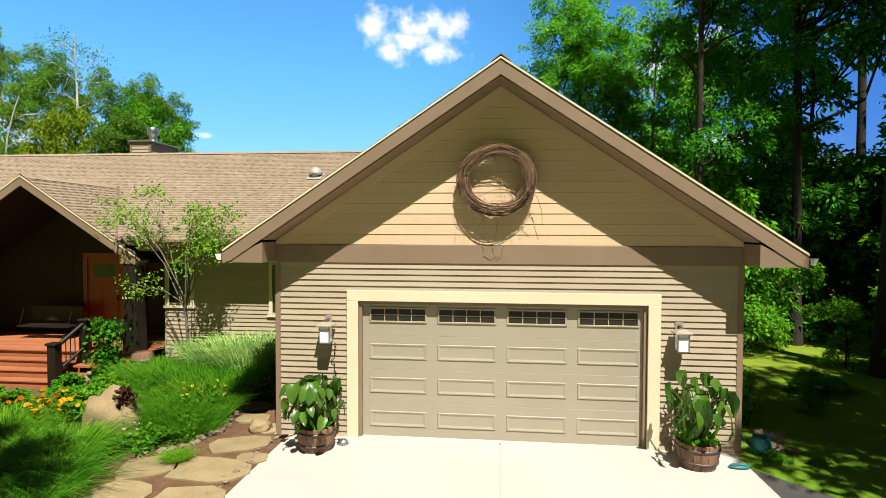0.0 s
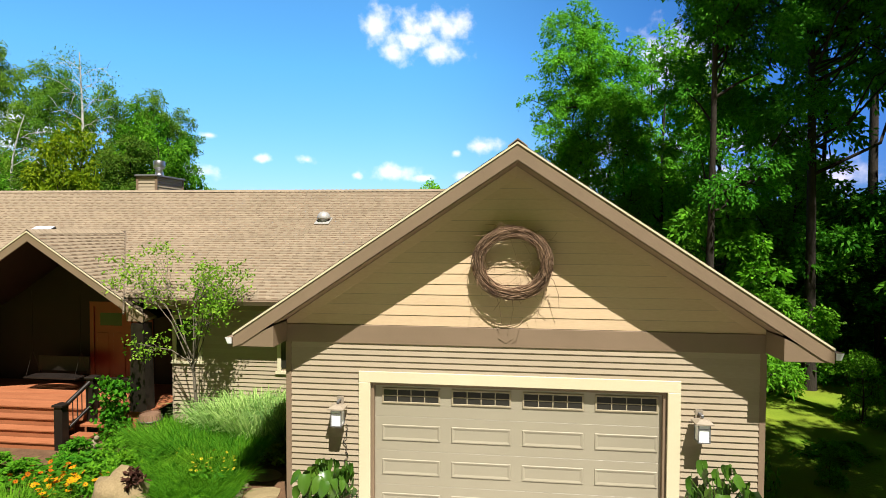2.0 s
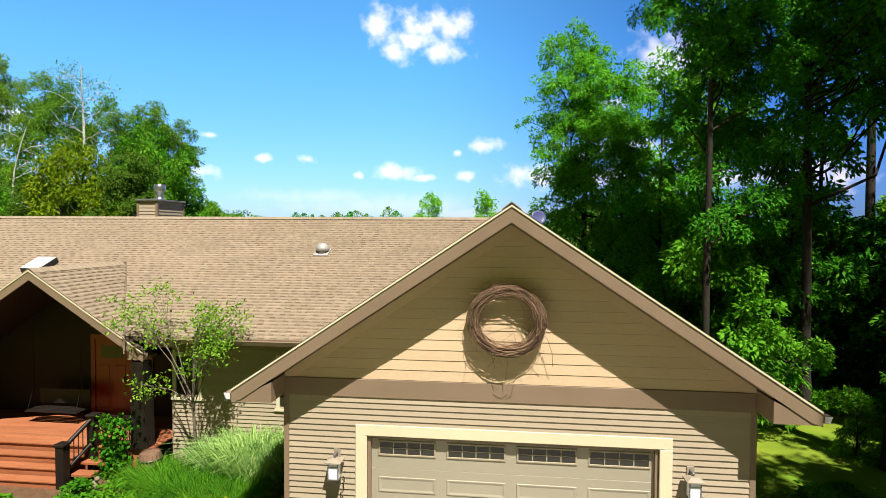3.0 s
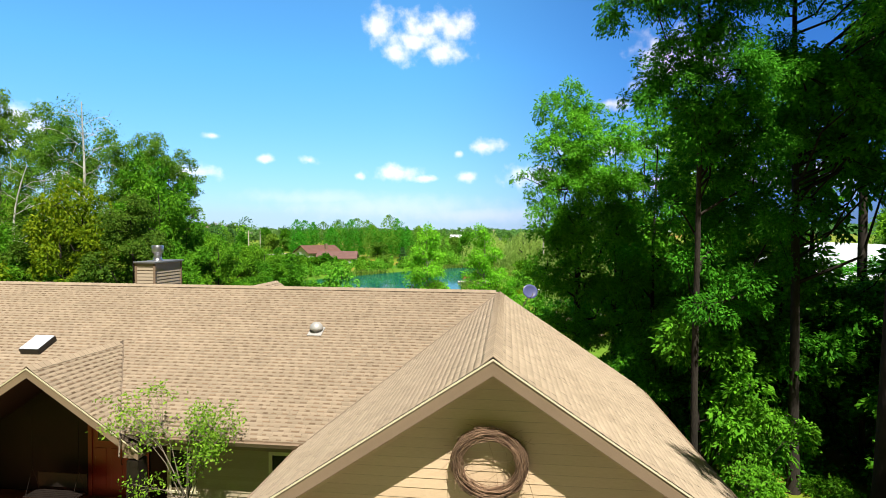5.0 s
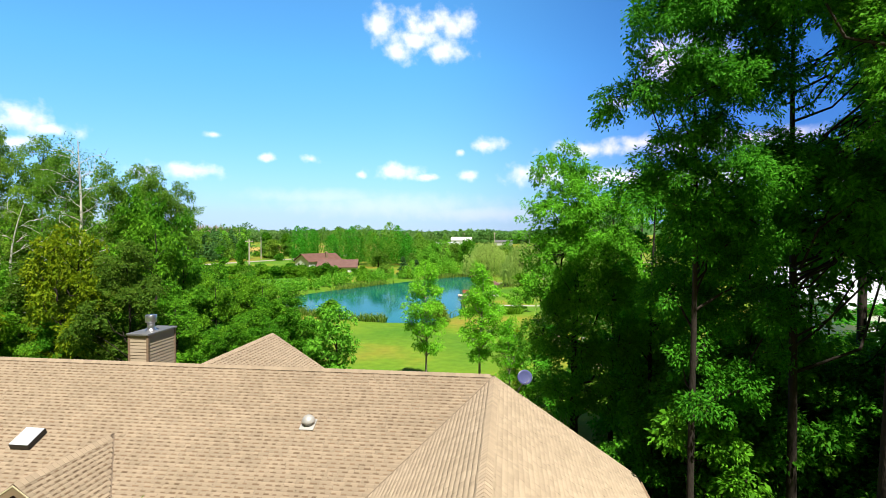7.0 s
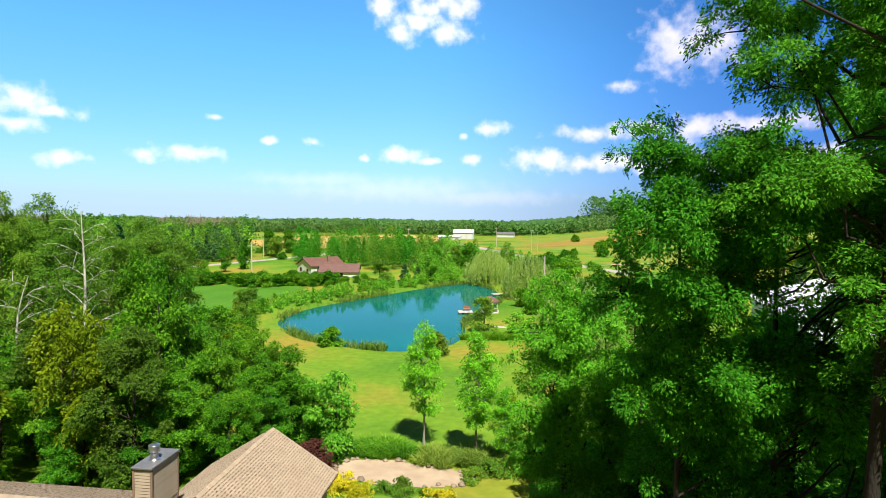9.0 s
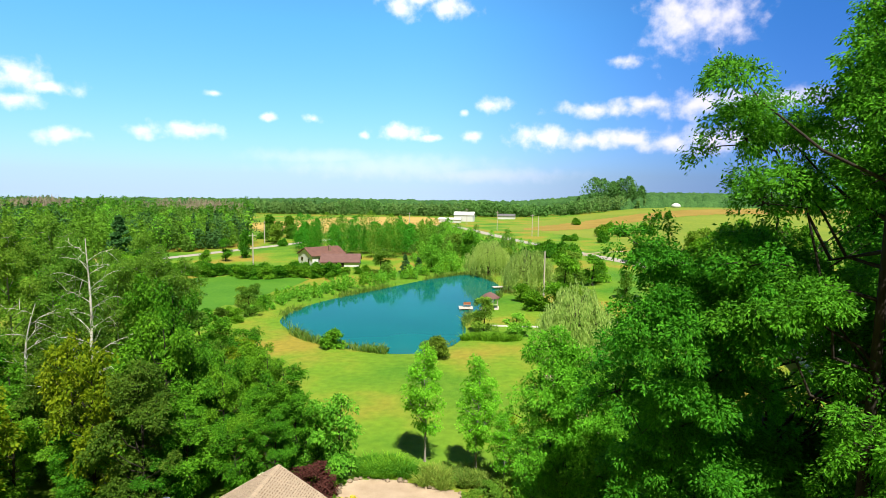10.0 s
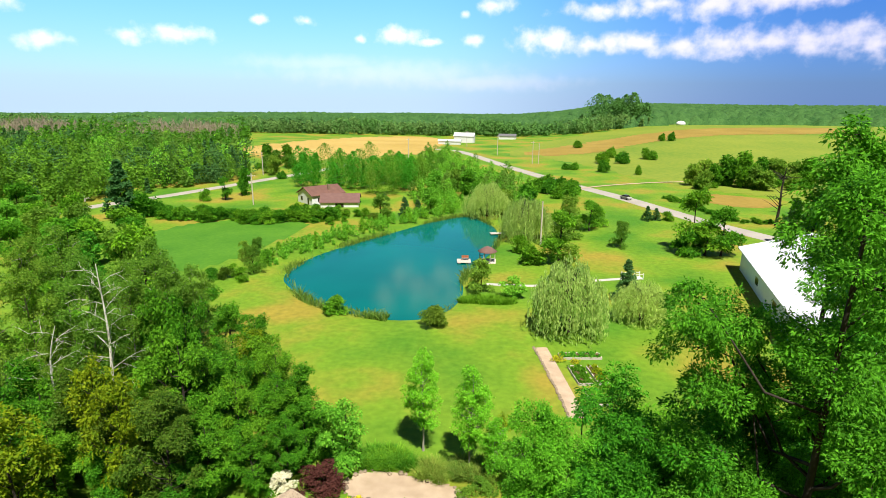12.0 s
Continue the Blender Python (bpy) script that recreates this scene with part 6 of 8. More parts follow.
for y0, y1, n, quads, size in ((498, 562, 3000, 70, 1.5),):
    far_sites = wood_sites(n, y0, y1, 85 + y0)
    kind = stand(far_sites, 9)
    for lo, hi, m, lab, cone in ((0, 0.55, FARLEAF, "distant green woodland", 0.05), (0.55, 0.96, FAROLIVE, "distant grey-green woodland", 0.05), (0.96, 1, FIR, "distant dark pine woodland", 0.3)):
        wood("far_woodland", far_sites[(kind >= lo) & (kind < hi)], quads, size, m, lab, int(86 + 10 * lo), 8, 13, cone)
bare_sites = wood_sites(2600, 330, 430, 88)
bare_sites = bare_sites[(bare_sites[:, 0] < -190)]
BAREWOOD = leaf_mat("bare_twigs", (0.22, 0.18, 0.125), (0.40, 0.345, 0.25), 0.1)
wood("bare_woodland", bare_sites, 44, 3.4, BAREWOOD, "stand of bare grey-brown dead trees", 89, 8.5, 12.5, 0.5, 0.07)

# the last of the woods: one canopy of rounded crowns out to the skyline
rs, aa = np.geomspace(490, 2600, 240), np.radians(np.linspace(-50, 40, 500))
R, A = np.meshgrid(rs, aa, indexing="ij")
X, Y = R * np.sin(A), R * np.cos(A)
rng = np.random.default_rng(90)
CELL, N = 9.0, 640
jit, tall = rng.uniform(-0.5, 0.5, (N, N, 2)), rng.uniform(6.0, 13.0, (N, N)) + 1.4 * np.sin(np.arange(N) / 5)[:, None] * np.sin(np.arange(N) / 7)[None]
I, J = np.floor(X / CELL).astype(int), np.floor(Y / CELL).astype(int)
top = np.full(X.shape, 3.0)
for di in (-1, 0, 1):
    for dj in (-1, 0, 1):
        u, v = (I + di) % N, (J + dj) % N
        d = np.hypot((I + di + 0.5 + 0.8 * jit[u, v, 0]) * CELL - X, (J + dj + 0.5 + 0.8 * jit[u, v, 1]) * CELL - Y)
        top = np.maximum(top, tall[u, v] - 0.17 * d ** 2)
ok = ((inside(X.ravel(), Y.ravel(), HILLF) < -8) & (inside(X.ravel(), Y.ravel(), HAYF) < -8)).reshape(X.shape) & ((Y > 540) | ((X < -0.49 * Y) & (Y > 425))) & (np.hypot(X - 131, Y - 590) > 22) & (np.hypot(X - 163, Y - 574) > 14)
Z = land(X.ravel(), Y.ravel()).reshape(R.shape) + np.where(ok, top + 2.5 * np.sin(X / 160 + 1) * np.sin(Y / 210) * (R > 900), -3.0)
Z[0] -= 14
i, j = np.meshgrid(np.arange(len(rs) - 1), np.arange(len(aa) - 1), indexing="ij")
a = (i * len(aa) + j).ravel()
# a cooler green than the near woods, with haze in the base colour
CANOPY = mat("hazed_canopy", (0.020, 0.066, 0.018), (0.066, 0.150, 0.040), 0.06, 0.5, 0.95, 0.9, 1.2, spec=0.05)
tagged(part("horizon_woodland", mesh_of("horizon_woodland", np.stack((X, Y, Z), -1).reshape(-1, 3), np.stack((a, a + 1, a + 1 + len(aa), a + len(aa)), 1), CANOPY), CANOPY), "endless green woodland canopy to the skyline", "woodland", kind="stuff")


# ---------------------------------------------------------------- things in the landscape
def gable_house(name, label, at, turn, w, l, eave, rise, wallmat, roofmat, windows=(), over=0.4):
    """A simple far house: walls, gable roof, windows with panes."""
    h = thing(name, label, "house", at, turn)
    bm = bmesh.new()
    prism(bm, [(-w / 2, -l / 2, 0), (w / 2, -l / 2, 0), (w / 2, -l / 2, eave), (0, -l / 2, eave + rise), (-w / 2, -l / 2, eave)], (0, l, 0))
    part("wall", bm, wallmat, h)
    for s in (-1, 1):
        bm = bmesh.new()
        e, z = s * (w / 2 + over), eave - rise * over / (w / 2)
        prism(bm, [(0, -l / 2 - over, eave + rise + 0.1), (e, -l / 2 - over, z + 0.1), (e, -l / 2 - over, z + 0.28), (0, -l / 2 - over, eave + rise + 0.28)], (0, l + 2 * over, 0))
        part("roof", bm, roofmat, h)
    for face, c, z, ww, hh in windows:
        x0 = -w / 2 - 0.03 if face == "w" else w / 2 - 0.03
        b = boxed(c - ww / 2, c + ww / 2, -l / 2 - 0.05, -l / 2 + 0.05, z, z + hh) if face == "s" else boxed(x0, x0 + 0.06, c - ww / 2, c + ww / 2, z, z + hh)
        part("window", b, DARKGLASS, h, "dark window pane")
    return h


fh = gable_house("farmhouse", "white farmhouse with a brown roof among trees", (-57.0, 163.0, -1.1), -42, 9.0, 11.0, 2.9, 2.0, WHITE, BROWNROOF, [("s", -2, 1.0, 1.2, 1.2), ("s", 2.2, 0.0, 1.0, 2.0), ("e", -2.5, 1.0, 2.0, 1.2), ("e", 1.5, 1.0, 1.4, 1.2)])
bm = bmesh.new()
box(bm, 2.2, 2.9, 1.0, 1.7, 3.8, 5.7)
part("chimney", bm, TAUPE, fh)
gable_house("garage_building", "low outbuilding with a faded red roof beside the farmhouse", (-49.5, 159.0, -1.1), -78, 9.0, 11.0, 1.5, 1.8, WHITE, REDROOF, [("e", 0, 0.1, 2.4, 1.2)])
gable_house("white_house", "distant white house at the road bend", (-35.0, 425.0, -1.1), 85, 8.0, 15.0, 5.0, 2.2, WHITE, WHITEROOF, [("e", -4, 1.0, 1.5, 1.4), ("e", 0, 1.0, 1.5, 1.4), ("e", 4, 1.0, 1.5, 1.4), ("e", -2, 3.4, 1.5, 1.2)])
gable_house("white_shed", "long low white shed in the distance", (-44.0, 405.0, -1.1), 88, 5.0, 16.0, 2.4, 1.0, WHITE, WHITEROOF, [("e", -4, 0.2, 2.4, 1.8)])
gable_house("white_cottage", "distant low white cottage among trees", (-3.0, 470.0, -1.0), 85, 7.0, 14.0, 2.6, 1.6, WHITE, LEAD, [("e", -3, 0.8, 1.5, 1.2), ("e", 3, 0.8, 1.5, 1.2)])
gable_house("grey_barn", "distant grey barn behind the hill meadow", (131.0, 590.0, 4.0), 80, 9.0, 20.0, 5.0, 3.0, LEAD, STEEL)
bm = bmesh.new()
bmesh.ops.create_uvsphere(bm, u_segments=14, v_segments=8, radius=3.0, matrix=Matrix.Diagonal((1.5, 1, 0.95, 1)))
tagged(part("white_tank", bm, WHITE, smooth=True), "white dome-shaped tank on the hill crest", "tank").location = (163.0, 574.0, float(land(163.0, 574.0)) + 1.4)

barn = thing("white_barn", "large white metal-roofed barn behind the trees", "barn", (51.5, 83.5, -0.9), -11)
bm = bmesh.new()
prism(bm, [(-11, -25, 0), (11, -25, 0), (11, -25, 4.2), (0, -25, 7.6), (-11, -25, 4.2)], (0, 46, 0))
part("wall", bm, WHITE, barn)
for s in (-1, 1):
    bm = bmesh.new()
    prism(bm, [(0, -25.6, 7.75), (s * 11.7, -25.6, 4.12), (s * 11.7, -25.6, 4.25), (0, -25.6, 7.9)], (0, 47.2, 0))
    part("roof", bm, WHITEROOF, barn, "white sheet roof")
    for i in range(24):
        bm = bmesh.new()
        prism(bm, [(0, -25.4 + 2 * i, 7.9), (s * 11.7, -25.4 + 2 * i, 4.25), (s * 11.7, -25.4 + 2 * i, 4.3), (0, -25.4 + 2 * i, 7.95)], (0, 0.06, 0))
        part("roof_rib", bm, WHITEROOF, barn)
for i in range(3):
    part("barn_window", boxed(-11.05, -10.95, -18 + 12 * i, -16 + 12 * i, 1.4, 2.6), DARKGLASS, barn)


def utility_pole(x, y, h, arm=True, turn=0):
    p = thing("utility_pole", "weathered wooden utility pole", "pole", (x, y, ground_z(x, y) - 0.2), turn, "utility poles along the road")
    part("shaft", mesh_of("shaft", *tube([(0, 0, 0), (0, 0, h / 2), (0, 0, h)], [0.2, 0.18, 0.15], 8), POLE, True), POLE, p)
    if arm:
        part("crossarm", boxed(-1.1, 1.1, -0.07, 0.07, h - 0.8, h - 0.66), POLE, p)
        for i in (-0.95, -0.4, 0.4, 0.95):
            part("insulator", mesh_of("insulator", *tube([(i, 0, h - 0.66), (i, 0, h - 0.5)], [0.05, 0.04], 6), WHITE), WHITE, p)


for x, y, h, arm in ((8.0, 118.8, 10.0, False), (11.5, 285.6, 11.5, True), (14.5, 284.0, 10.5, False), (-7.4, 327.5, 11.5, True), (-74.8, 154.0, 9.6, True), (-101.3, 218.8, 9.5, False), (-109.3, 130.0, 6.0, True), (-30.0, 385.0, 11.0, True), (-55.0, 300.0, 11.0, True)):
    utility_pole(x, y, h, arm, 20)

# parked-looking car on the road
car = thing("car", "small silver car on the road", "car", (38.4, 183.5, ground_z(38.4, 183.5) + 0.08), 24)
bm = bmesh.new()
prism(bm, [(-0.85, -2.2, 0.35), (-0.85, -2.2, 0.8), (-0.85, -1.1, 0.95), (-0.85, 1.2, 0.95), (-0.85, 2.2, 0.8), (-0.85, 2.2, 0.35)], (1.7, 0, 0))
part("body", bm, GALV, car)
bm = bmesh.new()
prism(bm, [(-0.72, -1.2, 0.94), (-0.68, -0.5, 1.42), (-0.68, 0.8, 1.42), (-0.72, 1.7, 0.94)], (1.42, 0, 0))
part("cabin", bm, DARKGLASS, car)
for sx in (-0.8, 0.8):
    for sy in (-1.4, 1.4):
        part("wheel", mesh_of("wheel", *tube([(sx - 0.1, sy, 0.32), (sx - 0.09, sy, 0.32), (sx + 0.09, sy, 0.32), (sx + 0.1, sy, 0.32)], [0.02, 0.32, 0.32, 0.02], 12), BLACK), BLACK, car)

# gazebo and floating dock
gaz = thing("gazebo", "small wooden gazebo with a reddish roof by the water", "gazebo", (-3.0, 104.8, -1.2))
part("floor", boxed(-1.7, 1.7, -1.7, 1.7, 0, 0.25), POLE, gaz)
part("roof", mesh_of("roof", *tube([(0, 0, 2.2), (0, 0, 2.3), (0, 0, 2.95), (0, 0, 3.2), (0, 0, 3.3)], [1.95, 1.95, 0.9, 0.3, 0.02], 8), REDROOF), REDROOF, gaz)
for i in range(8):
    a = math.pi / 8 + i * math.pi / 4
    part("post", boxed(1.6 * math.cos(a) - 0.06, 1.6 * math.cos(a) + 0.06, 1.6 * math.sin(a) - 0.06, 1.6 * math.sin(a) + 0.06, 0.25, 2.25), POLE, gaz)
    if i != 5:
        b = math.pi / 8 + (i + 1) * math.pi / 4
        part("rail", mesh_of("rail", *tube([(1.6 * math.cos(a), 1.6 * math.sin(a), 1.05), (1.6 * math.cos(b), 1.6 * math.sin(b), 1.05)], 0.045, 5), POLE), POLE, gaz)
dock = thing("dock", "small grey floating dock with a bench", "dock", (-7.6, 104.5, WATER_Z), 8)
for i in range(10):
    part("plank", boxed(-1.35, 1.35, -1.35 + 0.27 * i, -1.1 + 0.27 * i, 0.22, 0.28), POLE, dock)
for s in (-1, 1):
    part("float", boxed(s * 1.0 - 0.25, s * 1.0 + 0.25, -1.3, 1.3, -0.1, 0.22), LEAD, dock)
bench = thing("bench", "weathered bench on the dock", "bench", (-7.4, 105.0, WATER_Z + 0.28), 8)
part("seat", boxed(-0.7, 0.7, -0.2, 0.2, 0.4, 0.46), DECK, bench)
part("backrest", boxed(-0.7, 0.7, 0.2, 0.25, 0.5, 0.9), DECK, bench)
for s in (-0.6, 0.6):
    part("leg", boxed(s - 0.04, s + 0.04, -0.18, 0.2, 0, 0.4), DECK, bench)
jetty = thing("jetty", "short grey wooden jetty at the far shore", "dock", (-1.8, 129.0, WATER_Z), 20)
for i in range(6):
    part("plank", boxed(-1.6, 1.6, -0.9 + 0.3 * i, -0.63 + 0.3 * i, 0.3, 0.36), POLE, jetty)
for s in (-1.4, 1.4):
    part("pile", boxed(s - 0.07, s + 0.07, -0.07, 0.07, -1.2, 0.3), POLE, jetty)
bridge = thing("footbridge", "low white footbridge with rails across the lawn", "bridge", (23.2, 97.3, -1.0), 15)
part("deck", boxed(-1.8, 1.8, -0.7, 0.7, 0.1, 0.22), WHITE, bridge)
for s in (-0.7, 0.7):
    part("handrail", boxed(-1.8, 1.8, s - 0.04, s + 0.04, 0.95, 1.03), WHITE, bridge)
    for x in (-1.7, 0, 1.7):
        part("post", boxed(x - 0.05, x + 0.05, s - 0.05, s + 0.05, 0.0, 1.25), WHITE, bridge)

# vegetable garden
tagged(part("gravel_path", strip("gravel_path", [(5.6, 66.0), (6.7, 60.5), (7.7, 55.0), (8.6, 50.0)], 1.7, GRAVEL, 0.03, 1.2), GRAVEL), "pale pinkish gravel garden path", "path", kind="structure")
rng = np.random.default_rng(91)
edging = thing("stone_edging", "rough stone edging along the gravel path", "edging", (0, 0, 0))


def pebble(seed, r, squash=0.6):
    g = np.random.default_rng(seed)
    bm = bmesh.new()
    bmesh.ops.create_icosphere(bm, subdivisions=1, radius=r)
    for v in bm.verts:
        v.co *= g.uniform(0.75, 1.2)
        v.co.z *= squash
    return done(bm, "stone", ROCK)


STONES = [pebble(300 + i, 0.2) for i in range(5)]
for i in range(60):
    t = i / 59
    x = np.interp(t, [0, 0.33, 0.66, 1], [4.75, 5.8, 6.8, 7.7]) + rng.normal() * 0.06
    o = part("stone", STONES[i % 5], ROCK, edging)
    o.location = (x, 66.0 - 16 * t, ground_z(x, 66 - 16 * t) + 0.05)
    o.rotation_euler = (0, 0, rng.uniform(0, 6))
for x, y, w, l, turn, m, lab in ((10.3, 64.0, 5.0, 1.3, 8, LIME, "timber-edged bed of low green crops"), (9.8, 59.0, 1.6, 4.2, 12, BLADE, "timber-edged bed of leafy green crops"), (11.8, 59.3, 1.2, 4.0, 12, GOLDEN, "timber-edged bed of yellowing crops"), (10.9, 54.2, 1.5, 3.2, 12, LIME, "timber-edged bed of low green crops")):
    bed = thing("raised_bed", lab, "garden bed", (x, y, ground_z(x, y)), turn, "raised beds in the vegetable garden")
    for x0, x1, y0, y1 in ((-w / 2, w / 2, -l / 2 - 0.1, -l / 2), (-w / 2, w / 2, l / 2, l / 2 + 0.1), (-w / 2 - 0.1, -w / 2, -l / 2, l / 2), (w / 2, w / 2 + 0.1, -l / 2, l / 2)):
        part("board", boxed(x0, x1, y0, y1, 0, 0.28), POLE, bed)
    part("soil", boxed(-w / 2, w / 2, -l / 2, l / 2, 0, 0.2), MULCH, bed)
    n = int(w * l * 110)
    at = np.column_stack((rng.uniform(-w / 2, w / 2, n), rng.uniform(-l / 2, l / 2, n), np.full(n, 0.2)))
    at = at[np.sin(at[:, 0] * 5) + np.sin(at[:, 1] * 4 + x) > -0.9]
    d = np.column_stack((rng.normal(size=(len(at), 2)) * 0.6, np.ones(len(at))))
    part("greenery", mesh_of("greenery", *leaves(rng, at, d, rng.uniform(0.2, 0.5, len(at)), 0.5), m), m, bed)
marigold = make_tree("mound of yellow flowers in the vegetable garden", 92, 0.7, 0.75, 0.0, 26, 30, 0.14, YELLOW, BARK, 0.02, category="flowers", name="flower_mound")
put(marigold, 7.6, 62.6, 0, 1.2, 1.0, sink=0.02)
again(marigold, 9.6, 62.4, 50, 0.9, 0.8)

# ---------------------------------------------------------------- driveway and front garden
drive = tagged(new("driveway"), "bright sunlit pale concrete driveway", "driveway", kind="structure")
for x0, x1, y0, y1 in ((-3.68, -0.012, 3.0, 9.28), (0.012, 3.78, 3.0, 9.28), (-2.43, 2.39, 9.281, 9.6)):
    part("concrete_slab", boxed(x0, x1, y0, y1, -0.15, 0.012, 0.004), CONCRETE, drive)
part("joint_base", boxed(-3.6, 3.7, 3.05, 9.2, -0.2, 0.005), CONCRETE, drive)
# only its right edge is seen; the rest is added to cut bounced light
o = np.array([(3.79, 8.7), (4.16, 8.28), (4.55, 7.86), (5.6, 6.6), (7.0, 4.0), (11, -1), (11, -26), (-13, -26), (-13, -9), (-6.5, -4.5), (-3.8, -1.0), (-3.7, 2.995), (3.79, 2.995)])
tagged(part("asphalt_drive", prism(bmesh.new(), [(x, y, -0.02) for x, y in o], (0, 0, 0.024)), ASPHALT), "dark asphalt drive leading up to the concrete", "driveway", kind="structure")
SOIL = [(-3.2, 3.0), (-3.2, 9.2), (-3.95, 13.1), (-8.6, 13.1), (-10.4, 12.2), (-13.5, 10.6), (-13.0, 4.0)]
o = rounded(SOIL, 1)
tagged(part("planting_bed", sheet("planting_bed", np.arange(-14, -3.3, 0.2), np.arange(4, 13.3, 0.2), MULCH, 0.006, lambda x, y: inside(x, y, o) > 0), MULCH), "reddish bark mulch bed before the house", "garden bed", kind="structure")
path = tagged(new("flagstone_path"), "irregular sandstone flagstone path through the garden", "path", kind="structure")


def flag(seed, x, y, rx, ry, turn):
    g = np.random.default_rng(seed)
    bm = bmesh.new()
    n = 11
    ring = []
    for i in range(n):
        a = 2 * math.pi * i / n
        k = 1 / max(abs(math.cos(a)), abs(math.sin(a))) ** 0.6 * g.uniform(0.86, 1.06)
        ring.append((rx * k * math.cos(a), ry * k * math.sin(a), 0))
    for k in range(n):
        f0 = g.uniform(-0.04, 0.04)
        ring[k] = (ring[k][0] * (1 + f0), ring[k][1] * (1 - f0), 0)
    prism(bm, ring, (0, 0, 0.035))
    top = [f for f in bm.faces if f.calc_center_median().z > 0.03]
    bmesh.ops.inset_region(bm, faces=top, thickness=0.03, depth=0.012)
    p = part("flagstone", bm, STONE, path)
    p.matrix_local = pose(x, y, -0.005, 0, 0, turn)


for i, q in enumerate(((-4.32, 8.72, 0.5, 0.34, 20), (-4.3, 7.72, 0.6, 0.42, -5), (-5.25, 7.72, 0.46, 0.4, 25), (-4.12, 6.85, 0.5, 0.34, 10), (-5.1, 6.8, 0.46, 0.42, -12), (-4.12, 9.48, 0.26, 0.24, 40), (-4.65, 9.95, 0.32, 0.26, 15), (-3.86, 8.2, 0.2, 0.26, 80), (-4.45, 6.05, 0.6, 0.38, 8), (-5.5, 5.95, 0.44, 0.38, 33), (-4.95, 10.7, 0.34, 0.28, -20), (-4.55, 11.4, 0.3, 0.28, 12))):
    flag(500 + i, *q)
rocks = thing("garden_edging", "small tan stones edging the planting bed", "edging")
SMALL = [pebble(330 + i, 0.07, 0.7) for i in range(5)]
rng = np.random.default_rng(12)
for i in range(34):
    t = i / 33
    x, y = np.interp(t, [0, 0.3, 0.7, 1], [-5.75, -5.15, -4.95, -5.2]), np.interp(t, [0, 0.3, 0.7, 1], [8.0, 8.55, 9.4, 10.4])
    o = part("stone", SMALL[i % 5], ROCK, rocks)
    o.matrix_local = Matrix.LocRotScale((x + rng.normal() * 0.05, y + rng.normal() * 0.05, 0.03), Euler((0, 0, rng.uniform(0, 6))), [rng.uniform(0.5, 1.2)] * 3)
for i in range(14):
    o = part("stone", SMALL[i % 5], ROCK, rocks)
    o.matrix_local = Matrix.LocRotScale((-3.86 + rng.normal() * 0.05, 7.0 + i * 0.17, 0.03), Euler((0, 0, rng.uniform(0, 6))), [rng.uniform(0.4, 0.9)] * 3)


def rock(seed, x, y, r, material, name, label, squash=0.8, tall=None):
    g = np.random.default_rng(seed)
    bm = bmesh.new()
    bmesh.ops.create_icosphere(bm, subdivisions=3, radius=r)
    for v in bm.verts:
        d = v.co.normalized()
        v.co *= 1 + 0.34 * noise.noise(d * 1.5 + Vector((seed, 0, 0))) + 0.2 * noise.noise(d * 4.5 + Vector((0, seed, 0)))
        v.co.z *= squash
    o = tagged(part(name, bm, material, smooth=True), label, "boulder")
    o.location = (x, y, ground_z(x, y) + r * squash * 0.55)
    return o


rock(7, -6.75, 8.95, 0.45, BURLAP, "boulder", "tan weathered garden boulder among flowers", 1.1)
for i, (x, y, r) in enumerate(((4.5, 9.5, 0.13), (4.7, 9.9, 0.16), (4.35, 9.75, 0.11), (4.75, 9.45, 0.1), (4.6, 10.2, 0.12))):
    rock(90 + i, x, y, r, ROCK, "boulder", "tan border stone beside the garage corner", 0.6)
rock(9, -4.28, 9.42, 0.2, BURLAP, "boulder", "small tan boulder beside the path", 0.7)


# grasses, flowers, low shrubs
def grass_clump(label, seed, tall, wide, n, material, width=0.012, lean=0.35, arch=0.0):
    g = np.random.default_rng(seed)
    a, r = g.uniform(0, 6.283, n), wide * np.sqrt(g.uniform(0, 1, n)) * 0.45
    at = np.column_stack((r * np.cos(a), r * np.sin(a), np.zeros(n))) * (1 - 0.65 * arch)
    d = np.column_stack((np.cos(a) * r / wide * 1.3 + g.normal(size=n) * lean * 0.4, np.sin(a) * r / wide * 1.3 + g.normal(size=n) * lean * 0.4, np.ones(n)))
    t = tall * g.uniform(0.55, 1.1, (n, 1))
    side = np.cross(d, g.normal(size=(n, 3)))
    side = side / np.linalg.norm(side, axis=1, keepdims=True) * width
    m1, m2 = at + d * t * 0.4, at + d * t * 0.8 + np.column_stack((d[:, :2] * t * 0.12, -0.1 * arch * t))
    e = at + d * t * 0.95 + np.column_stack((d[:, :2] * t * (0.42 + 0.3 * arch), -(0.12 + 0.42 * arch) * t))
    v = np.stack((at - side, at + side, m1 + side, m1 - side, m2 + side * 0.8, m2 - side * 0.8, e + side * 0.1, e - side * 0.1), 1).reshape(-1, 3)
    b = np.arange(n)[:, None] * 8
    q = np.concatenate((b + np.array([[0, 1, 2, 3]]), b + np.array([[3, 2, 4, 5]]), b + np.array([[5, 4, 6, 7]])))
    me = mesh_of("grass_clump", v, q, material)
    return tagged(part("grass_clump", me, material), label, "ornamental grass", "ornamental grasses")


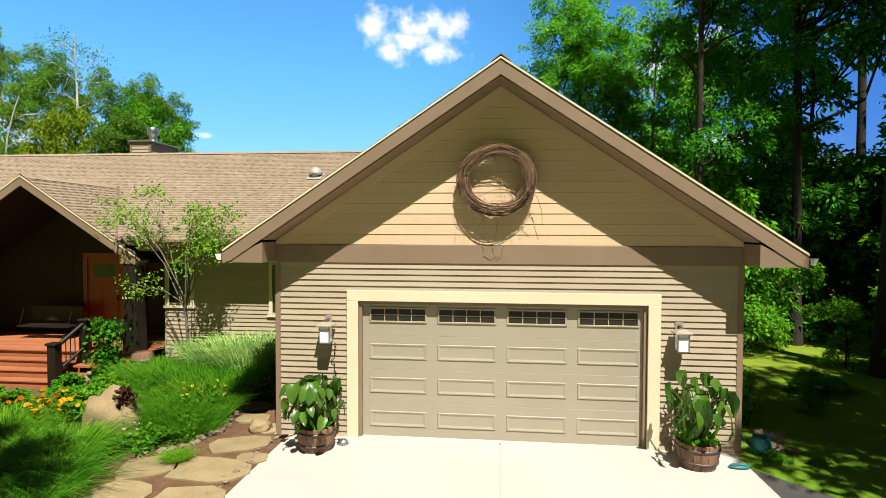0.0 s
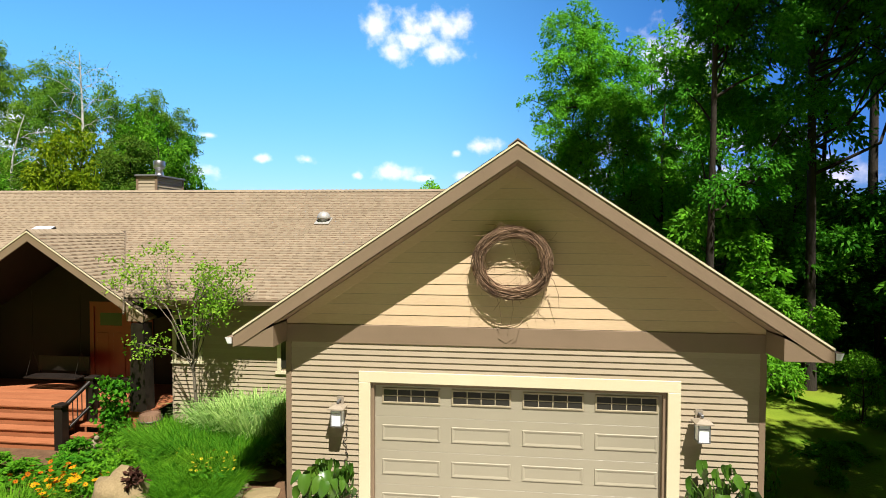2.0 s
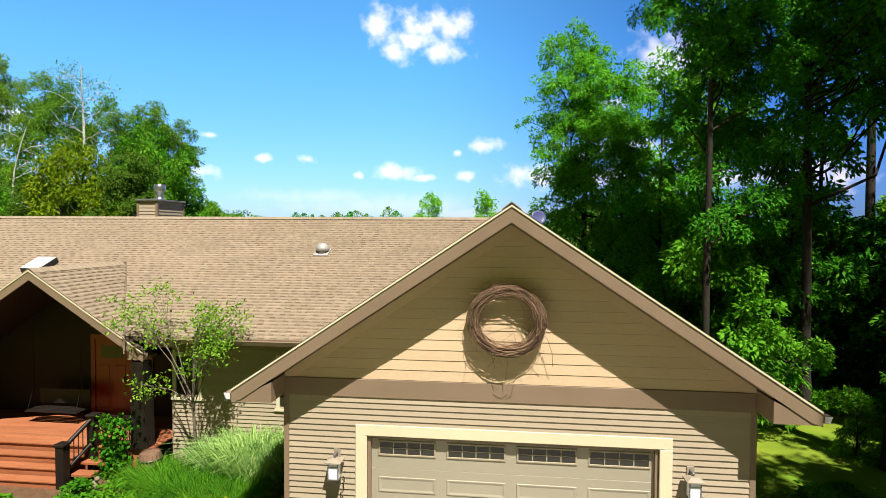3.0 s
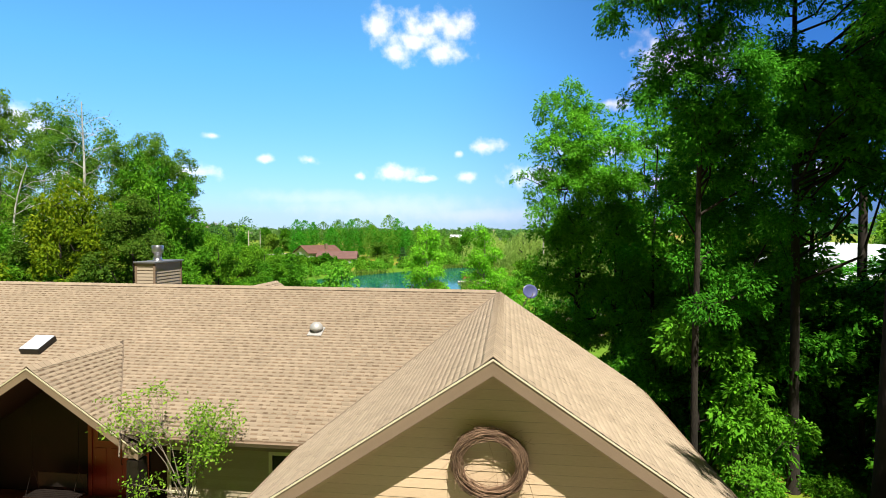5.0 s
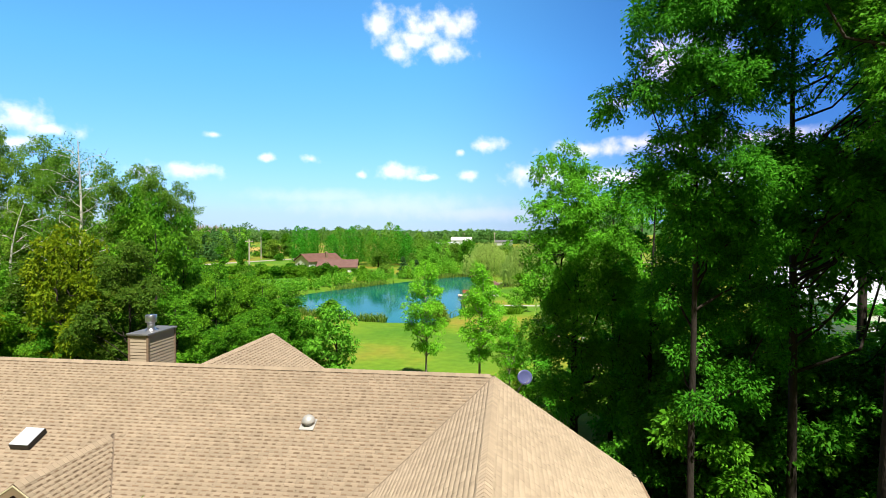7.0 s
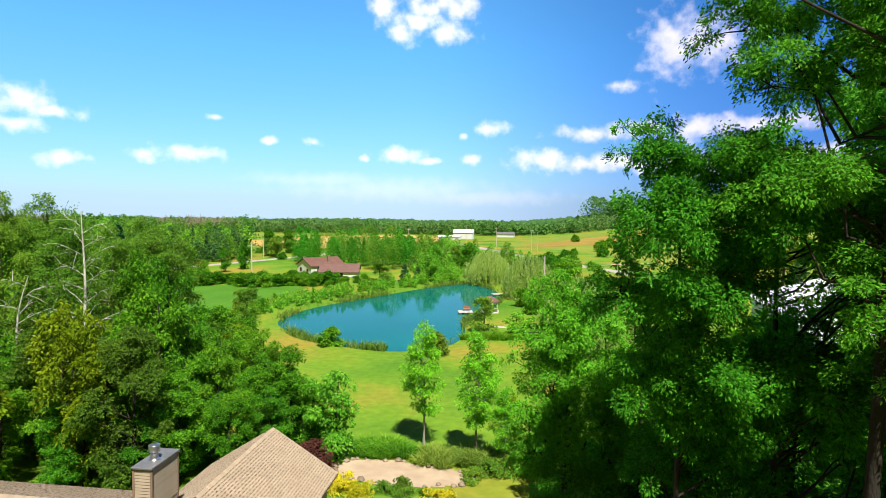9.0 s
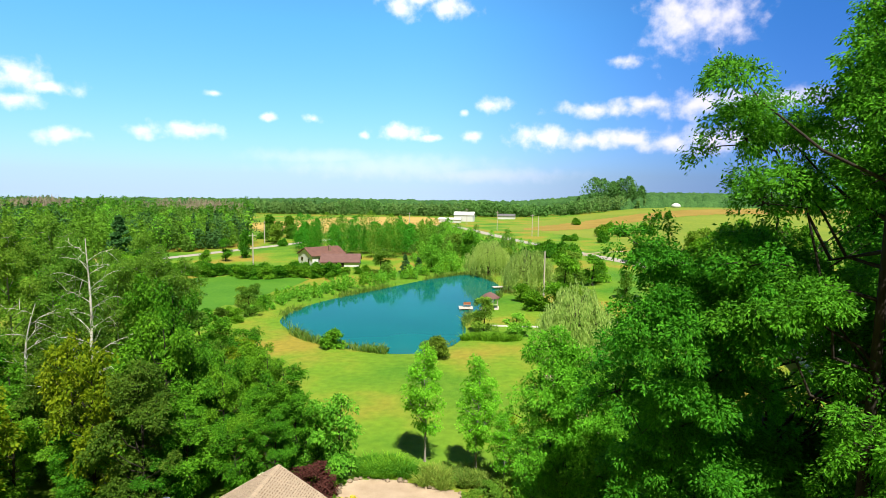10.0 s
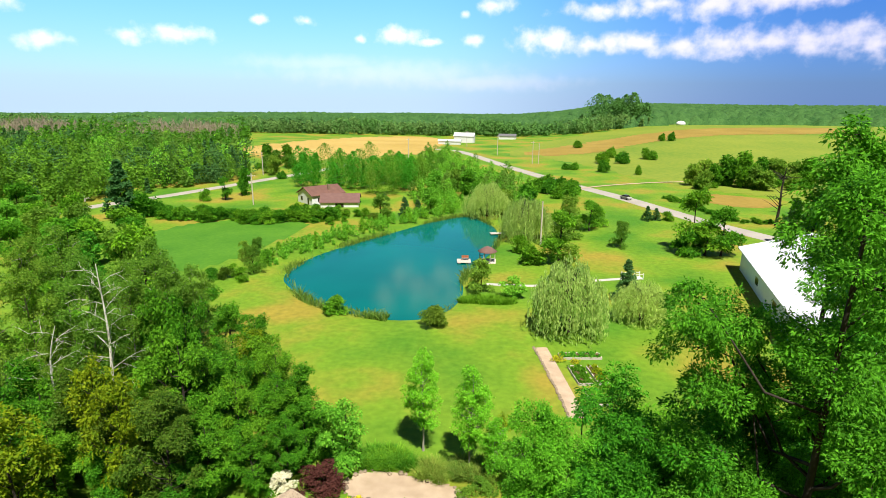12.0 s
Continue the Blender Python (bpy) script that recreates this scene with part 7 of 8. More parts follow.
fountain = grass_clump("fine green fountain grass clump", 1, 0.92, 0.85, 1500, BLADE, 0.006, 0.45, 0.55)
put(fountain, -7.3, 11.3, 0, sink=0)
for x, y, s, t in ((-6.6, 11.0, 1.0, 1.05), (-6.1, 10.7, 0.9, 0.9), (-7.9, 11.5, 0.9, 0.9), (-5.6, 10.9, 0.9, 1.0), (-6.7, 7.7, 1.1, 0.62), (-7.4, 7.3, 1.1, 0.62), (-6.3, 7.0, 1.1, 0.55), (-8.0, 7.9, 1.1, 0.6), (-7.0, 6.4, 1.2, 0.6), (-6.0, 6.3, 0.9, 0.5), (-8.7, 7.3, 1.1, 0.6), (-4.95, 7.95, 0.35, 0.25), (-8.3, 8.4, 1.0, 0.7)):
    again(fountain, x, y, x * 90, s, t, sink=0)
striped = grass_clump("tall variegated silvery green grass clump", 2, 1.4, 0.85, 1500, STRIPED, 0.010, 0.16, 0.1)
put(striped, -5.6, 11.9, 0, sink=0)
for x, y, s, t in ((-4.9, 11.9, 0.85, 0.95), (-6.4, 12.1, 0.9, 0.92), (-4.5, 12.3, 0.8, 0.9)):
    again(striped, x, y, x * 90, s, t, sink=0)
mound = make_tree("low mounding green garden plant", 61, 0.55, 0.5, 0.0, 30, 60, 0.09, MAPLE, BARK, 0.01, category="plant", name="garden_plant")
put(mound, -7.6, 10.2, 0, sink=0.02)
feather = grass_clump("feathery fine-leaved green perennial mound", 3, 0.55, 1.1, 1500, MAPLE, 0.004, 0.9)
put(feather, -5.9, 9.6, 0, sink=0)
for x, y, s, t in ((-6.4, 10.1, 1.0, 1.0), (-5.6, 9.9, 0.9, 1.05), (-5.45, 9.2, 0.8, 0.75), (-6.9, 10.5, 1.0, 1.0), (-6.2, 9.2, 0.8, 0.85)):
    again(feather, x, y, x * 90, s, t, sink=0)
for x, y, s, t in ((-5.4, 9.1, 0.8, 0.6), (-5.7, 8.6, 0.9, 0.5), (-6.1, 8.3, 0.9, 0.5), (-8.4, 10.9, 1.2, 0.9), (-9.2, 10.9, 1.1, 0.9), (-8.9, 10.2, 1.1, 0.7), (-9.6, 10.0, 1.3, 0.7), (-7.1, 10.6, 1.1, 1.0), (-8.0, 9.6, 1.2, 0.9), (-9.9, 9.2, 1.3, 0.9), (-9.2, 8.4, 1.3, 0.9), (-6.6, 8.3, 0.9, 0.6), (-10.4, 10.2, 1.2, 0.7), (-6.9, 12.2, 0.9, 0.8), (-7.5, 12.5, 0.8, 0.9), (4.45, 10.9, 0.6, 2.0), (4.45, 11.6, 0.7, 1.9), (4.9, 9.0, 0.35, 0.25), (4.3, 9.1, 0.4, 0.3), (4.5, 12.6, 0.8, 1.6), (6.9, 12.9, 1.2, 0.6), (7.6, 13.3, 1.0, 0.5)):
    again(mound, x, y, x * 77, s, t, sink=0.02)
limey = make_tree("small bright yellow-green shrub", 62, 0.55, 0.45, 0.0, 26, 50, 0.08, GOLDEN, BARK, 0.01, category="plant", name="garden_plant")
put(limey, -5.05, 11.35, 0, 1.0, 1.0, sink=0.02)


def flowers(label, seed, x, y, wide, tall, n, petal, size):
    """Stems and leaves with open flower heads above."""
    g = np.random.default_rng(seed)
    f = thing("flowering_plant", label, "flowers", (x, y, 0.0))
    a, r = g.uniform(0, 6.283, n * 6), wide * np.sqrt(g.uniform(0, 1, n * 6))
    at = np.column_stack((r * np.cos(a), r * np.sin(a), g.uniform(0.05, tall * 0.85, n * 6)))
    part("foliage", mesh_of("foliage", *leaves(g, at, unit(g, n * 6) + np.array([0, 0, 0.5]), g.uniform(0.08, 0.18, n * 6), 0.4), BLADE), BLADE, f)
    k = np.linspace(0, 6.283, 9)[:-1]
    way = np.column_stack((np.cos(k), np.sin(k), 0.15 + 0 * k))
    ring = mesh_of("flower_head", *leaves(g, np.zeros((8, 3)), way, size, 0.5, 0.1, np.tile(np.array([[0, 0, 1.0]]), (8, 1))), petal)
    eye = mesh_of("flower_eye", *tube([(0, 0, -0.004), (0, 0, 0.01)], [size * 0.28, size * 0.08], 6), MULCH)
    for i in range(n):
        o = part("flower_head", ring, petal, f)
        o.matrix_local = Matrix.LocRotScale((r[i] * np.cos(a[i]), r[i] * np.sin(a[i]), tall * g.uniform(0.75, 1.1)), Euler((g.normal() * 0.35 + 0.25, g.normal() * 0.3, g.uniform(0, 6))), [g.uniform(0.75, 1.2)] * 3)
        part("flower_eye", eye, MULCH, o)


flowers("black-eyed flowers with golden yellow petals", 1, -7.9, 8.9, 0.45, 0.58, 40, PETAL, 0.062)
flowers("golden yellow daisies beside the boulder", 2, -7.2, 9.4, 0.35, 0.5, 16, PETAL, 0.06)
flowers("rust-coloured flowers in the bed", 3, -8.6, 9.3, 0.5, 0.5, 26, RUSTPETAL, 0.05)
flowers("small yellow flowers over green foliage", 4, -5.6, 10.0, 0.45, 0.6, 44, YELLOW, 0.035)
flowers("small yellow flowers over green foliage", 5, -6.3, 10.5, 0.5, 0.55, 26, YELLOW, 0.03)
flowers("small white flowers low in the bed", 6, -6.0, 8.5, 0.3, 0.3, 18, CREAMPETAL, 0.03)
crimson = make_tree("dark crimson leafy plant on the boulder", 63, 0.4, 0.3, 0.0, 14, 16, 0.16, MAROON, BARK, 0.01, category="plant", name="garden_plant")
put(crimson, -6.45, 8.85, 0, 0.62, 0.6, z=0.62, sink=0.0)
part_fig = bmesh.new()
for x, y, z, r, s in ((0, 0, 0.13, 0.12, 1.1), (0.03, 0, 0.33, 0.085, 1.3), (0.1, 0, 0.48, 0.055, 1.0)):
    bmesh.ops.create_uvsphere(part_fig, u_segments=12, v_segments=8, radius=r, matrix=Matrix.Translation((x, y, z)) @ Matrix.Diagonal((1, 1, s, 1)))
fig = tagged(part("garden_ornament", part_fig, ROCK, smooth=True), "small pale stone garden ornament", "ornament")
fig.location = (-8.95, 11.0, 0.0)

# small ornamental tree before the main wall
rng = np.random.default_rng(14)
orn = thing("ornamental_tree", "slender multi-branched small tree with light green leaves", "tree", (-7.2, 12.0, 0.0))
wood, tips = [tube([(0, 0, -0.1), (0.03, 0, 0.9), (-0.05, 0, 2.1)], [0.05, 0.04, 0.026], 7)], []
for a in ((-1.6, 0.1, 4.15), (-1.1, 0.2, 4.35), (0.35, 0.0, 3.9), (0.75, 0.1, 4.05), (0.95, -0.1, 3.65), (0.3, 0.1, 3.6), (0.45, -0.3, 3.3), (-1.25, -0.1, 3.75), (0.1, 0.25, 4.0), (-1.2, -0.2, 2.35), (0.65, 0.0, 3.2), (-1.35, -0.1, 4.0), (0.6, 0.2, 3.5), (1.05, 0.0, 3.85)):
    e = np.array(a)
    s = np.array([-0.03, 0, rng.uniform(1.6, 2.1)])
    m = s * 0.5 + e * 0.5 + np.array([-0.12 * np.sign(e[0]), 0, 0.1])
    wood.append(tube([s, m, e], [0.017, 0.011, 0.004], 5))
    for _ in range(7):
        q = m + (e - m) * rng.uniform(0.3, 1.15) + rng.normal(size=3) * np.array([0.22, 0.2, 0.14])
        wood.append(tube([m + (e - m) * 0.4, q], [0.007, 0.003], 4))
        tips.append(q)
tips = np.array(tips)
at = np.repeat(tips, 30, 0) + rng.normal(size=(len(tips) * 30, 3)) * np.array([0.14, 0.14, 0.08])
part("trunk", mesh_of("trunk", *gathered(wood), YOUNGBARK, True), YOUNGBARK, orn)
part("crown", mesh_of("crown", *leaves(rng, at, unit(rng, len(at)) + np.array([0, 0, -0.2]), rng.uniform(0.06, 0.11, len(at)), 0.5), YOUNGLEAF), YOUNGLEAF, orn)


# half-barrel planters with elephant-ear plants
def planter(x, y, seed, n, tall, big, label):
    g = np.random.default_rng(seed)
    tub = thing("half_barrel_planter", "weathered oak half-barrel planter with rusty hoops", "planter", (x, y, 0.012), 0, "planters flanking the garage door")
    prof = [(0.255, 0.0), (0.29, 0.12), (0.315, 0.25), (0.325, 0.4)]
    for i in range(18):
        a0, a1 = 2 * math.pi * (i + 0.03) / 18, 2 * math.pi * (i + 0.97) / 18
        bm = bmesh.new()
        ro = [[bm.verts.new((r * math.cos(a), r * math.sin(a), z)) for a in (a0, a1)] for r, z in prof]
        ri = [[bm.verts.new(((r - 0.025) * math.cos(a), (r - 0.025) * math.sin(a), z)) for a in (a0, a1)] for r, z in prof]
        for k in range(3):
            bm.faces.new((ro[k][0], ro[k][1], ro[k + 1][1], ro[k + 1][0])), bm.faces.new((ri[k][1], ri[k][0], ri[k + 1][0], ri[k + 1][1]))
            bm.faces.new((ro[k][0], ro[k + 1][0], ri[k + 1][0], ri[k][0])), bm.faces.new((ro[k][1], ri[k][1], ri[k + 1][1], ro[k + 1][1]))
        bm.faces.new((ro[3][0], ro[3][1], ri[3][1], ri[3][0]))
        part("stave", bm, BARREL, tub)
    for r, z in ((0.293, 0.09), (0.322, 0.29)):
        part("hoop", mesh_of("hoop", *turned([(r - 0.02, z), (r + 0.004, z), (r + 0.008, z + 0.04), (r - 0.02, z + 0.04)], 28), HOOP, True), HOOP, tub, "rusty iron hoop")
    part("soil", mesh_of("soil", *turned([(0.3, 0.3), (0.29, 0.345), (0.01, 0.36)], 18), MULCH), MULCH, tub)
    plant = thing("elephant_ear_plant", label, "plant", (x, y, 0.35), 0, "plants flanking the garage door")
    for i in range(n):
        a = 6.283 * i / n + g.uniform(-0.3, 0.3)
        r, z = g.uniform(0.15, 0.5), tall * g.uniform(0.35, 1.0)
        e = np.array([r * math.cos(a), r * math.sin(a) - 0.06, z])
        part("stem", mesh_of("stem", *tube([(0.06 * math.cos(a), 0.06 * math.sin(a), 0), (e[0] * 0.6, e[1] * 0.6, z * 0.75), e], [0.014, 0.01, 0.006], 5), BIGLEAF, True), BIGLEAF, plant)
        size = big * g.uniform(0.17, 0.33) * (0.75 + 0.4 * z / tall)
        # a heart-shaped, drooping, ribbed leaf blade
        bm = bmesh.new()
        ln, rows = 7, []
        for u in range(ln):
            t = u / (ln - 1)
            wdt = size * 0.34 * (math.sin(math.pi * min(1, t * 0.78 + 0.22)) ** 0.8) + 0.004
            zz = -0.55 * size * t * t
            rows.append([bm.verts.new((size * (t - 0.18), wdt * s, zz + 0.09 * size * abs(s) + 0.035 * size * math.sin(14 * t + 5 * s))) for s in (-1, -0.5, 0, 0.5, 1)])
        for p, q in zip(rows, rows[1:]):
            for k in range(4):
                bm.faces.new((p[k], p[k + 1], q[k + 1], q[k]))
        leaf = part("leaf", bm, BIGLEAF, plant, smooth=True)
        leaf.matrix_local = Matrix.Translation(e) @ Euler((g.uniform(-0.6, 0.6), g.uniform(0.45, 1.45), a + g.uniform(-0.9, 0.9))).to_matrix().to_4x4()
    at = np.column_stack((g.uniform(-0.26, 0.26, 300), g.uniform(-0.26, 0.26, 300), g.uniform(0.0, 0.12, 300)))
    part("trailing_leaves", mesh_of("trailing_leaves", *leaves(g, at, unit(g, 300) + np.array([0, 0, 0.2]), g.uniform(0.06, 0.12, 300), 0.5), LIME), LIME, plant)


planter(-3.0, 8.72, 15, 86, 0.8, 0.8, "big-leaved elephant ear plant with drooping leaves")
planter(3.02, 8.72, 16, 52, 1.0, 1.0, "big-leaved elephant ear plant reaching high")

# bits on the driveway
bowl = tagged(part("pet_bowl", mesh_of("pet_bowl", *turned([(0.02, 0.005), (0.1, 0.0), (0.075, 0.06), (0.065, 0.06), (0.06, 0.02), (0.01, 0.015)], 20), STEEL, True), STEEL), "small steel bowl by the garage wall", "bowl")
bowl.location = (-2.62, 8.95, 0.014)
flowers("tiny potted yellow flower on the driveway", 8, -2.86, 8.72, 0.05, 0.1, 9, YELLOW, 0.05)
wc = thing("watering_can", "teal plastic watering can in the border", "watering can", (4.2, 9.3, 0.02), 150)
part("body", mesh_of("body", *turned([(0.02, 0.0), (0.14, 0.0), (0.15, 0.12), (0.13, 0.26), (0.09, 0.28), (0.02, 0.25)], 20), TEAL, True), TEAL, wc)
part("spout", mesh_of("spout", *tube([(0.12, 0, 0.06), (0.24, 0, 0.18), (0.34, 0, 0.3)], [0.03, 0.02, 0.018], 8), TEAL, True), TEAL, wc)
part("handle", mesh_of("handle", *tube([(-0.13, 0, 0.06), (-0.24, 0, 0.16), (-0.2, 0, 0.3), (-0.06, 0, 0.33), (0.05, 0, 0.27)], 0.013, 8), TEAL, True), TEAL, wc)
hose = np.linspace(0, 1, 60)
tagged(part("garden_hose", mesh_of("garden_hose", *tube(np.column_stack((3.62 + 0.16 * np.cos(hose * 12) * (1 - 0.3 * hose), 8.68 + 0.07 * np.sin(hose * 12) * (1 - 0.3 * hose), 0.03 + 0.03 * hose)), 0.014, 6), TEAL, True), TEAL), "coiled teal garden hose at the driveway edge", "hose")


# ---------------------------------------------------------------- wall lanterns and wreath
def lantern(x, z):
    l = thing("wall_lantern", "square craftsman wall lantern with frosted glass", "lamp", (x, YW - 0.02, z), 0, "lanterns beside the garage door")
    part("backplate", boxed(-0.06, 0.06, -0.015, 0.0, 0.22, 0.44, 0.004), HOODTAN, l)
    part("arm", boxed(-0.02, 0.02, -0.17, -0.015, 0.36, 0.4, 0.004), LEAD, l)
    bm = bmesh.new()
    for h, w in ((0.28, 0.135), (0.3, 0.135), (0.345, 0.06)):
        for sx, sy in ((-1, -1), (1, -1), (1, 1), (-1, 1)):
            bm.verts.new((sx * w, -0.17 + sy * w * 0.93, h))
    bm.verts.ensure_lookup_table()
    for k in (0, 4):
        for i in range(4):
            j = (i + 1) % 4
            bm.faces.new([bm.verts[k + i], bm.verts[k + j], bm.verts[k + 4 + j], bm.verts[k + 4 + i]])
    bm.faces.new([bm.verts[i] for i in (3, 2, 1, 0)]), bm.faces.new([bm.verts[i] for i in (8, 9, 10, 11)])
    part("hood", bm, HOODTAN, l, "flared pale brown metal hood")
    part("glass", boxed(-0.082, 0.082, -0.252, -0.088, 0.012, 0.28), MILKGLASS, l, "white frosted glass")
    for sx in (-1, 1):
        for sy in (-1, 1):
            part("corner_bar", boxed(sx * 0.085 - 0.008, sx * 0.085 + 0.008, -0.17 + sy * 0.085 - 0.008, -0.17 + sy * 0.085 + 0.008, 0.0, 0.285), LEAD, l)
    part("base", boxed(-0.093, 0.093, -0.263, -0.077, -0.012, 0.012, 0.004), LEAD, l)
    part("cross_bar", boxed(-0.078, 0.078, -0.262, -0.252, 0.2, 0.212), LEAD, l)


lantern(-2.96, 1.69)
k = np.linspace(0, 1, 40)
cable = mesh_of("cable", *tube(np.column_stack((-2.86 + 0.025 * np.sin(k * 17) + 0.02 * np.sin(k * 41), YW - 0.045 + 0 * k, 1.66 - 1.1 * k)), 0.007, 6), BLACK, True)
tagged(part("cable", cable, BLACK), "dark cable hanging below the wall lantern", "cable")
lantern(2.88, 1.69)
rng = np.random.default_rng(17)
twigs = []
k = np.linspace(0, 1, 34)
for i in range(170):
    a0, span = rng.uniform(0, 6.283), rng.uniform(2.0, 6.5)
    a = a0 + span * k
    r = 0.535 + np.clip(rng.normal(), -1.7, 1.7) * 0.045 + 0.03 * np.sin(a * rng.uniform(1.5, 4) + i) + 0.02 * (k - 0.5)
    y = -0.1 + rng.normal() * 0.045 + 0.03 * np.sin(a * 3 + i)
    twigs.append(tube(np.column_stack((r * np.cos(a) * 1.02, y, r * np.sin(a) * 0.93 - 0.02)), rng.choice([0.004, 0.005, 0.007, 0.010]) * (1 - 0.5 * k), 4))
for i in range(420):
    a = rng.uniform(0, 6.283)
    s = np.array([0.52 * math.cos(a), -0.1, 0.5 * math.sin(a)])
    d = np.array([-math.sin(a), rng.normal() * 0.3, math.cos(a)]) * rng.choice([-1, 1]) + rng.normal(size=3) * 0.6
    e = s + d * rng.uniform(0.08, 0.2)
    twigs.append(tube([s, (s + e) / 2 + rng.normal(size=3) * 0.03, e], [0.003, 0.0025, 0.0012], 4))
for i in range(7):
    a, b = rng.uniform(0, 6.283, 2)
    s, e = np.array([0.42 * math.cos(a), -0.03, 0.42 * math.sin(a)]), np.array([0.42 * math.cos(b), -0.03, 0.42 * math.sin(b)])
    twigs.append(tube([s, (s + e) / 2 * 1.3 + np.array([0, 0.02, 0.05]), e], 0.002, 4))
wreath = thing("grapevine_wreath", "large round wreath of twisted brown vines on the gable", "wreath", (-0.08, YW - 0.07, 4.45))
tagged(part("vine_ring", mesh_of("vine_ring", *gathered(twigs), TWIG, True), TWIG, wreath), kind="stuff")
for x0, z0, x1, z1 in ((-0.3, -0.42, -0.16, -1.0), (-0.16, -1.0, 0.06, -1.08), (0.06, -1.08, 0.17, -0.9), (0.0, -0.5, -0.02, -1.02), (0.4, -0.3, 0.6, -0.72), (0.52, -0.15, 0.46, -0.68), (0.5, -0.2, 0.66, -0.3), (0.66, -0.3, 0.75, -0.75), (-0.15, -0.5, -0.3, -0.8)):
    m = np.array([(x0 + x1) / 2 + 0.03, -0.12, (z0 + z1) / 2])
    part("hanging_twig", mesh_of("hanging_twig", *tube([(x0, -0.1, z0), m, (x1, -0.06, z1)], 0.004, 5), TWIG, True), TWIG, wreath)

# ---------------------------------------------------------------- porch
porch = thing("porch_deck", "raised redwood porch deck with steps", "porch")
DZ = 0.68
for i in range(15):
    y = 12.2 + 0.148 * i
    part("deck_board", boxed(-15.0, -8.4, y, y + 0.142, DZ - 0.035, DZ, 0.003), DECK, porch)
part("skirt", boxed(-15.0, -8.42, 12.24, 12.28, 0.0, DZ - 0.04), DECK, porch, "redwood skirt below the deck")
for i in range(1, 4):
    y, z = 12.2 - 0.28 * i, DZ - 0.17 * i
    for j in range(2):
        part("tread", boxed(-14.5, -10.15, y + 0.14 * j - 0.02, y + 0.14 * j + 0.115, z - 0.035, z, 0.004), DECK, porch)
    part("riser", boxed(-14.45, -10.15, y + 0.01, y + 0.03, 0.0, z - 0.04), DECK, porch)
part("side_tread", boxed(-10.0, -9.4, 11.9, 12.18, 0.36, 0.41), DECK, porch)
part("side_tread", boxed(-10.0, -9.5, 11.6, 11.88, 0.2, 0.25), DECK, porch)
rail = thing("stair_railing", "dark wooden stair railing with black balusters", "railing")
part("newel", box(boxed(-10.16, -9.96, 11.35, 11.55, 0.0, 0.98, 0.01), -10.19, -9.93, 11.32, 11.58, 0.98, 1.03, 0.008), DARKWOOD, rail)
part("newel", box(boxed(-9.98, -9.8, 12.1, 12.3, 0.0, 1.42, 0.01), -10.01, -9.77, 12.07, 12.33, 1.42, 1.47, 0.008), DARKWOOD, rail)
part("top_rail", mesh_of("top_rail", *tube([(-10.05, 11.5, 0.93), (-9.9, 12.15, 1.36)], 0.05, 6), DARKWOOD), DARKWOOD, rail)
part("bottom_rail", mesh_of("bottom_rail", *tube([(-10.05, 11.5, 0.35), (-9.9, 12.15, 0.78)], 0.035, 6), DARKWOOD), DARKWOOD, rail)
for i in range(5):
    t = (i + 1) / 6
    part("baluster", mesh_of("baluster", *tube([(-10.05 + 0.15 * t, 11.5 + 0.65 * t, 0.35 + 0.43 * t), (-10.05 + 0.15 * t, 11.5 + 0.65 * t, 0.93 + 0.43 * t)], 0.011, 6), BLACK), BLACK, rail)
deck_rail = thing("deck_railing", "dark porch railing between post and stair", "railing")
part("top_rail", boxed(-9.8, -8.9, 12.2, 12.27, 1.38, 1.44), DARKWOOD, deck_rail)
for i in range(7):
    part("baluster", mesh_of("baluster", *tube([(-9.68 + 0.115 * i, 12.235, DZ), (-9.68 + 0.115 * i, 12.235, 1.38)], 0.011, 6), BLACK), BLACK, deck_rail)
for x in (-8.71, -14.3):
    bm = bmesh.new()
    prism(bm, [(x - 0.2, 12.15, DZ if x > -10 else DZ), (x + 0.2, 12.15, DZ), (x + 0.15, 12.15, 2.75), (x - 0.15, 12.15, 2.75)], (0, 0.34, 0))
    part("porch_post", bm, DARKWOOD, house, "dark tapered porch post")
# the russet entrance door in its frame
fd = thing("front_door", "closed russet-orange panelled front door", "door", (-11.05, 14.4, DZ))
part("door_frame", box(box(boxed(-0.62, -0.5, -0.06, 0.02, 0, 2.14), 0.5, 0.62, -0.06, 0.02, 0, 2.14), -0.62, 0.62, -0.06, 0.02, 2.14, 2.27), DOORRED, fd)
part("leaf", boxed(-0.5, 0.5, -0.03, 0.0, 0, 2.14), DOORRED, fd)
part("glass", boxed(-0.32, 0.32, -0.036, -0.03, 1.6, 1.95), DARKGLASS, fd)
for x in (-0.24, 0.24):
    part("panel", boxed(x - 0.17, x + 0.17, -0.042, -0.03, 0.2, 1.4, 0.006), DOORRED, fd)
part("handle", mesh_of("handle", *tube([(0.42, -0.03, 0.95), (0.42, -0.09, 0.98), (0.42, -0.09, 1.1), (0.42, -0.03, 1.13)], 0.012, 6), BLACK), BLACK, fd)
sl = thing("sidelight", "narrow russet sidelight panel beside the door", "window", (-10.1, 14.4, DZ))
part("frame", boxed(-0.28, 0.28, -0.04, 0.0, 0, 2.2), DOORRED, sl)
part("pane", boxed(-0.16, 0.16, -0.046, -0.04, 0.9, 2.0), DARKGLASS, sl)
sw = thing("porch_swing", "dark slatted porch swing hanging on ropes", "swing", (-12.1, 13.65, 0.0))
for i in range(5):
    part("seat_slat", boxed(-0.75, 0.75, -0.25 + 0.1 * i, -0.17 + 0.1 * i, 1.0, 1.03), DARKWOOD, sw)
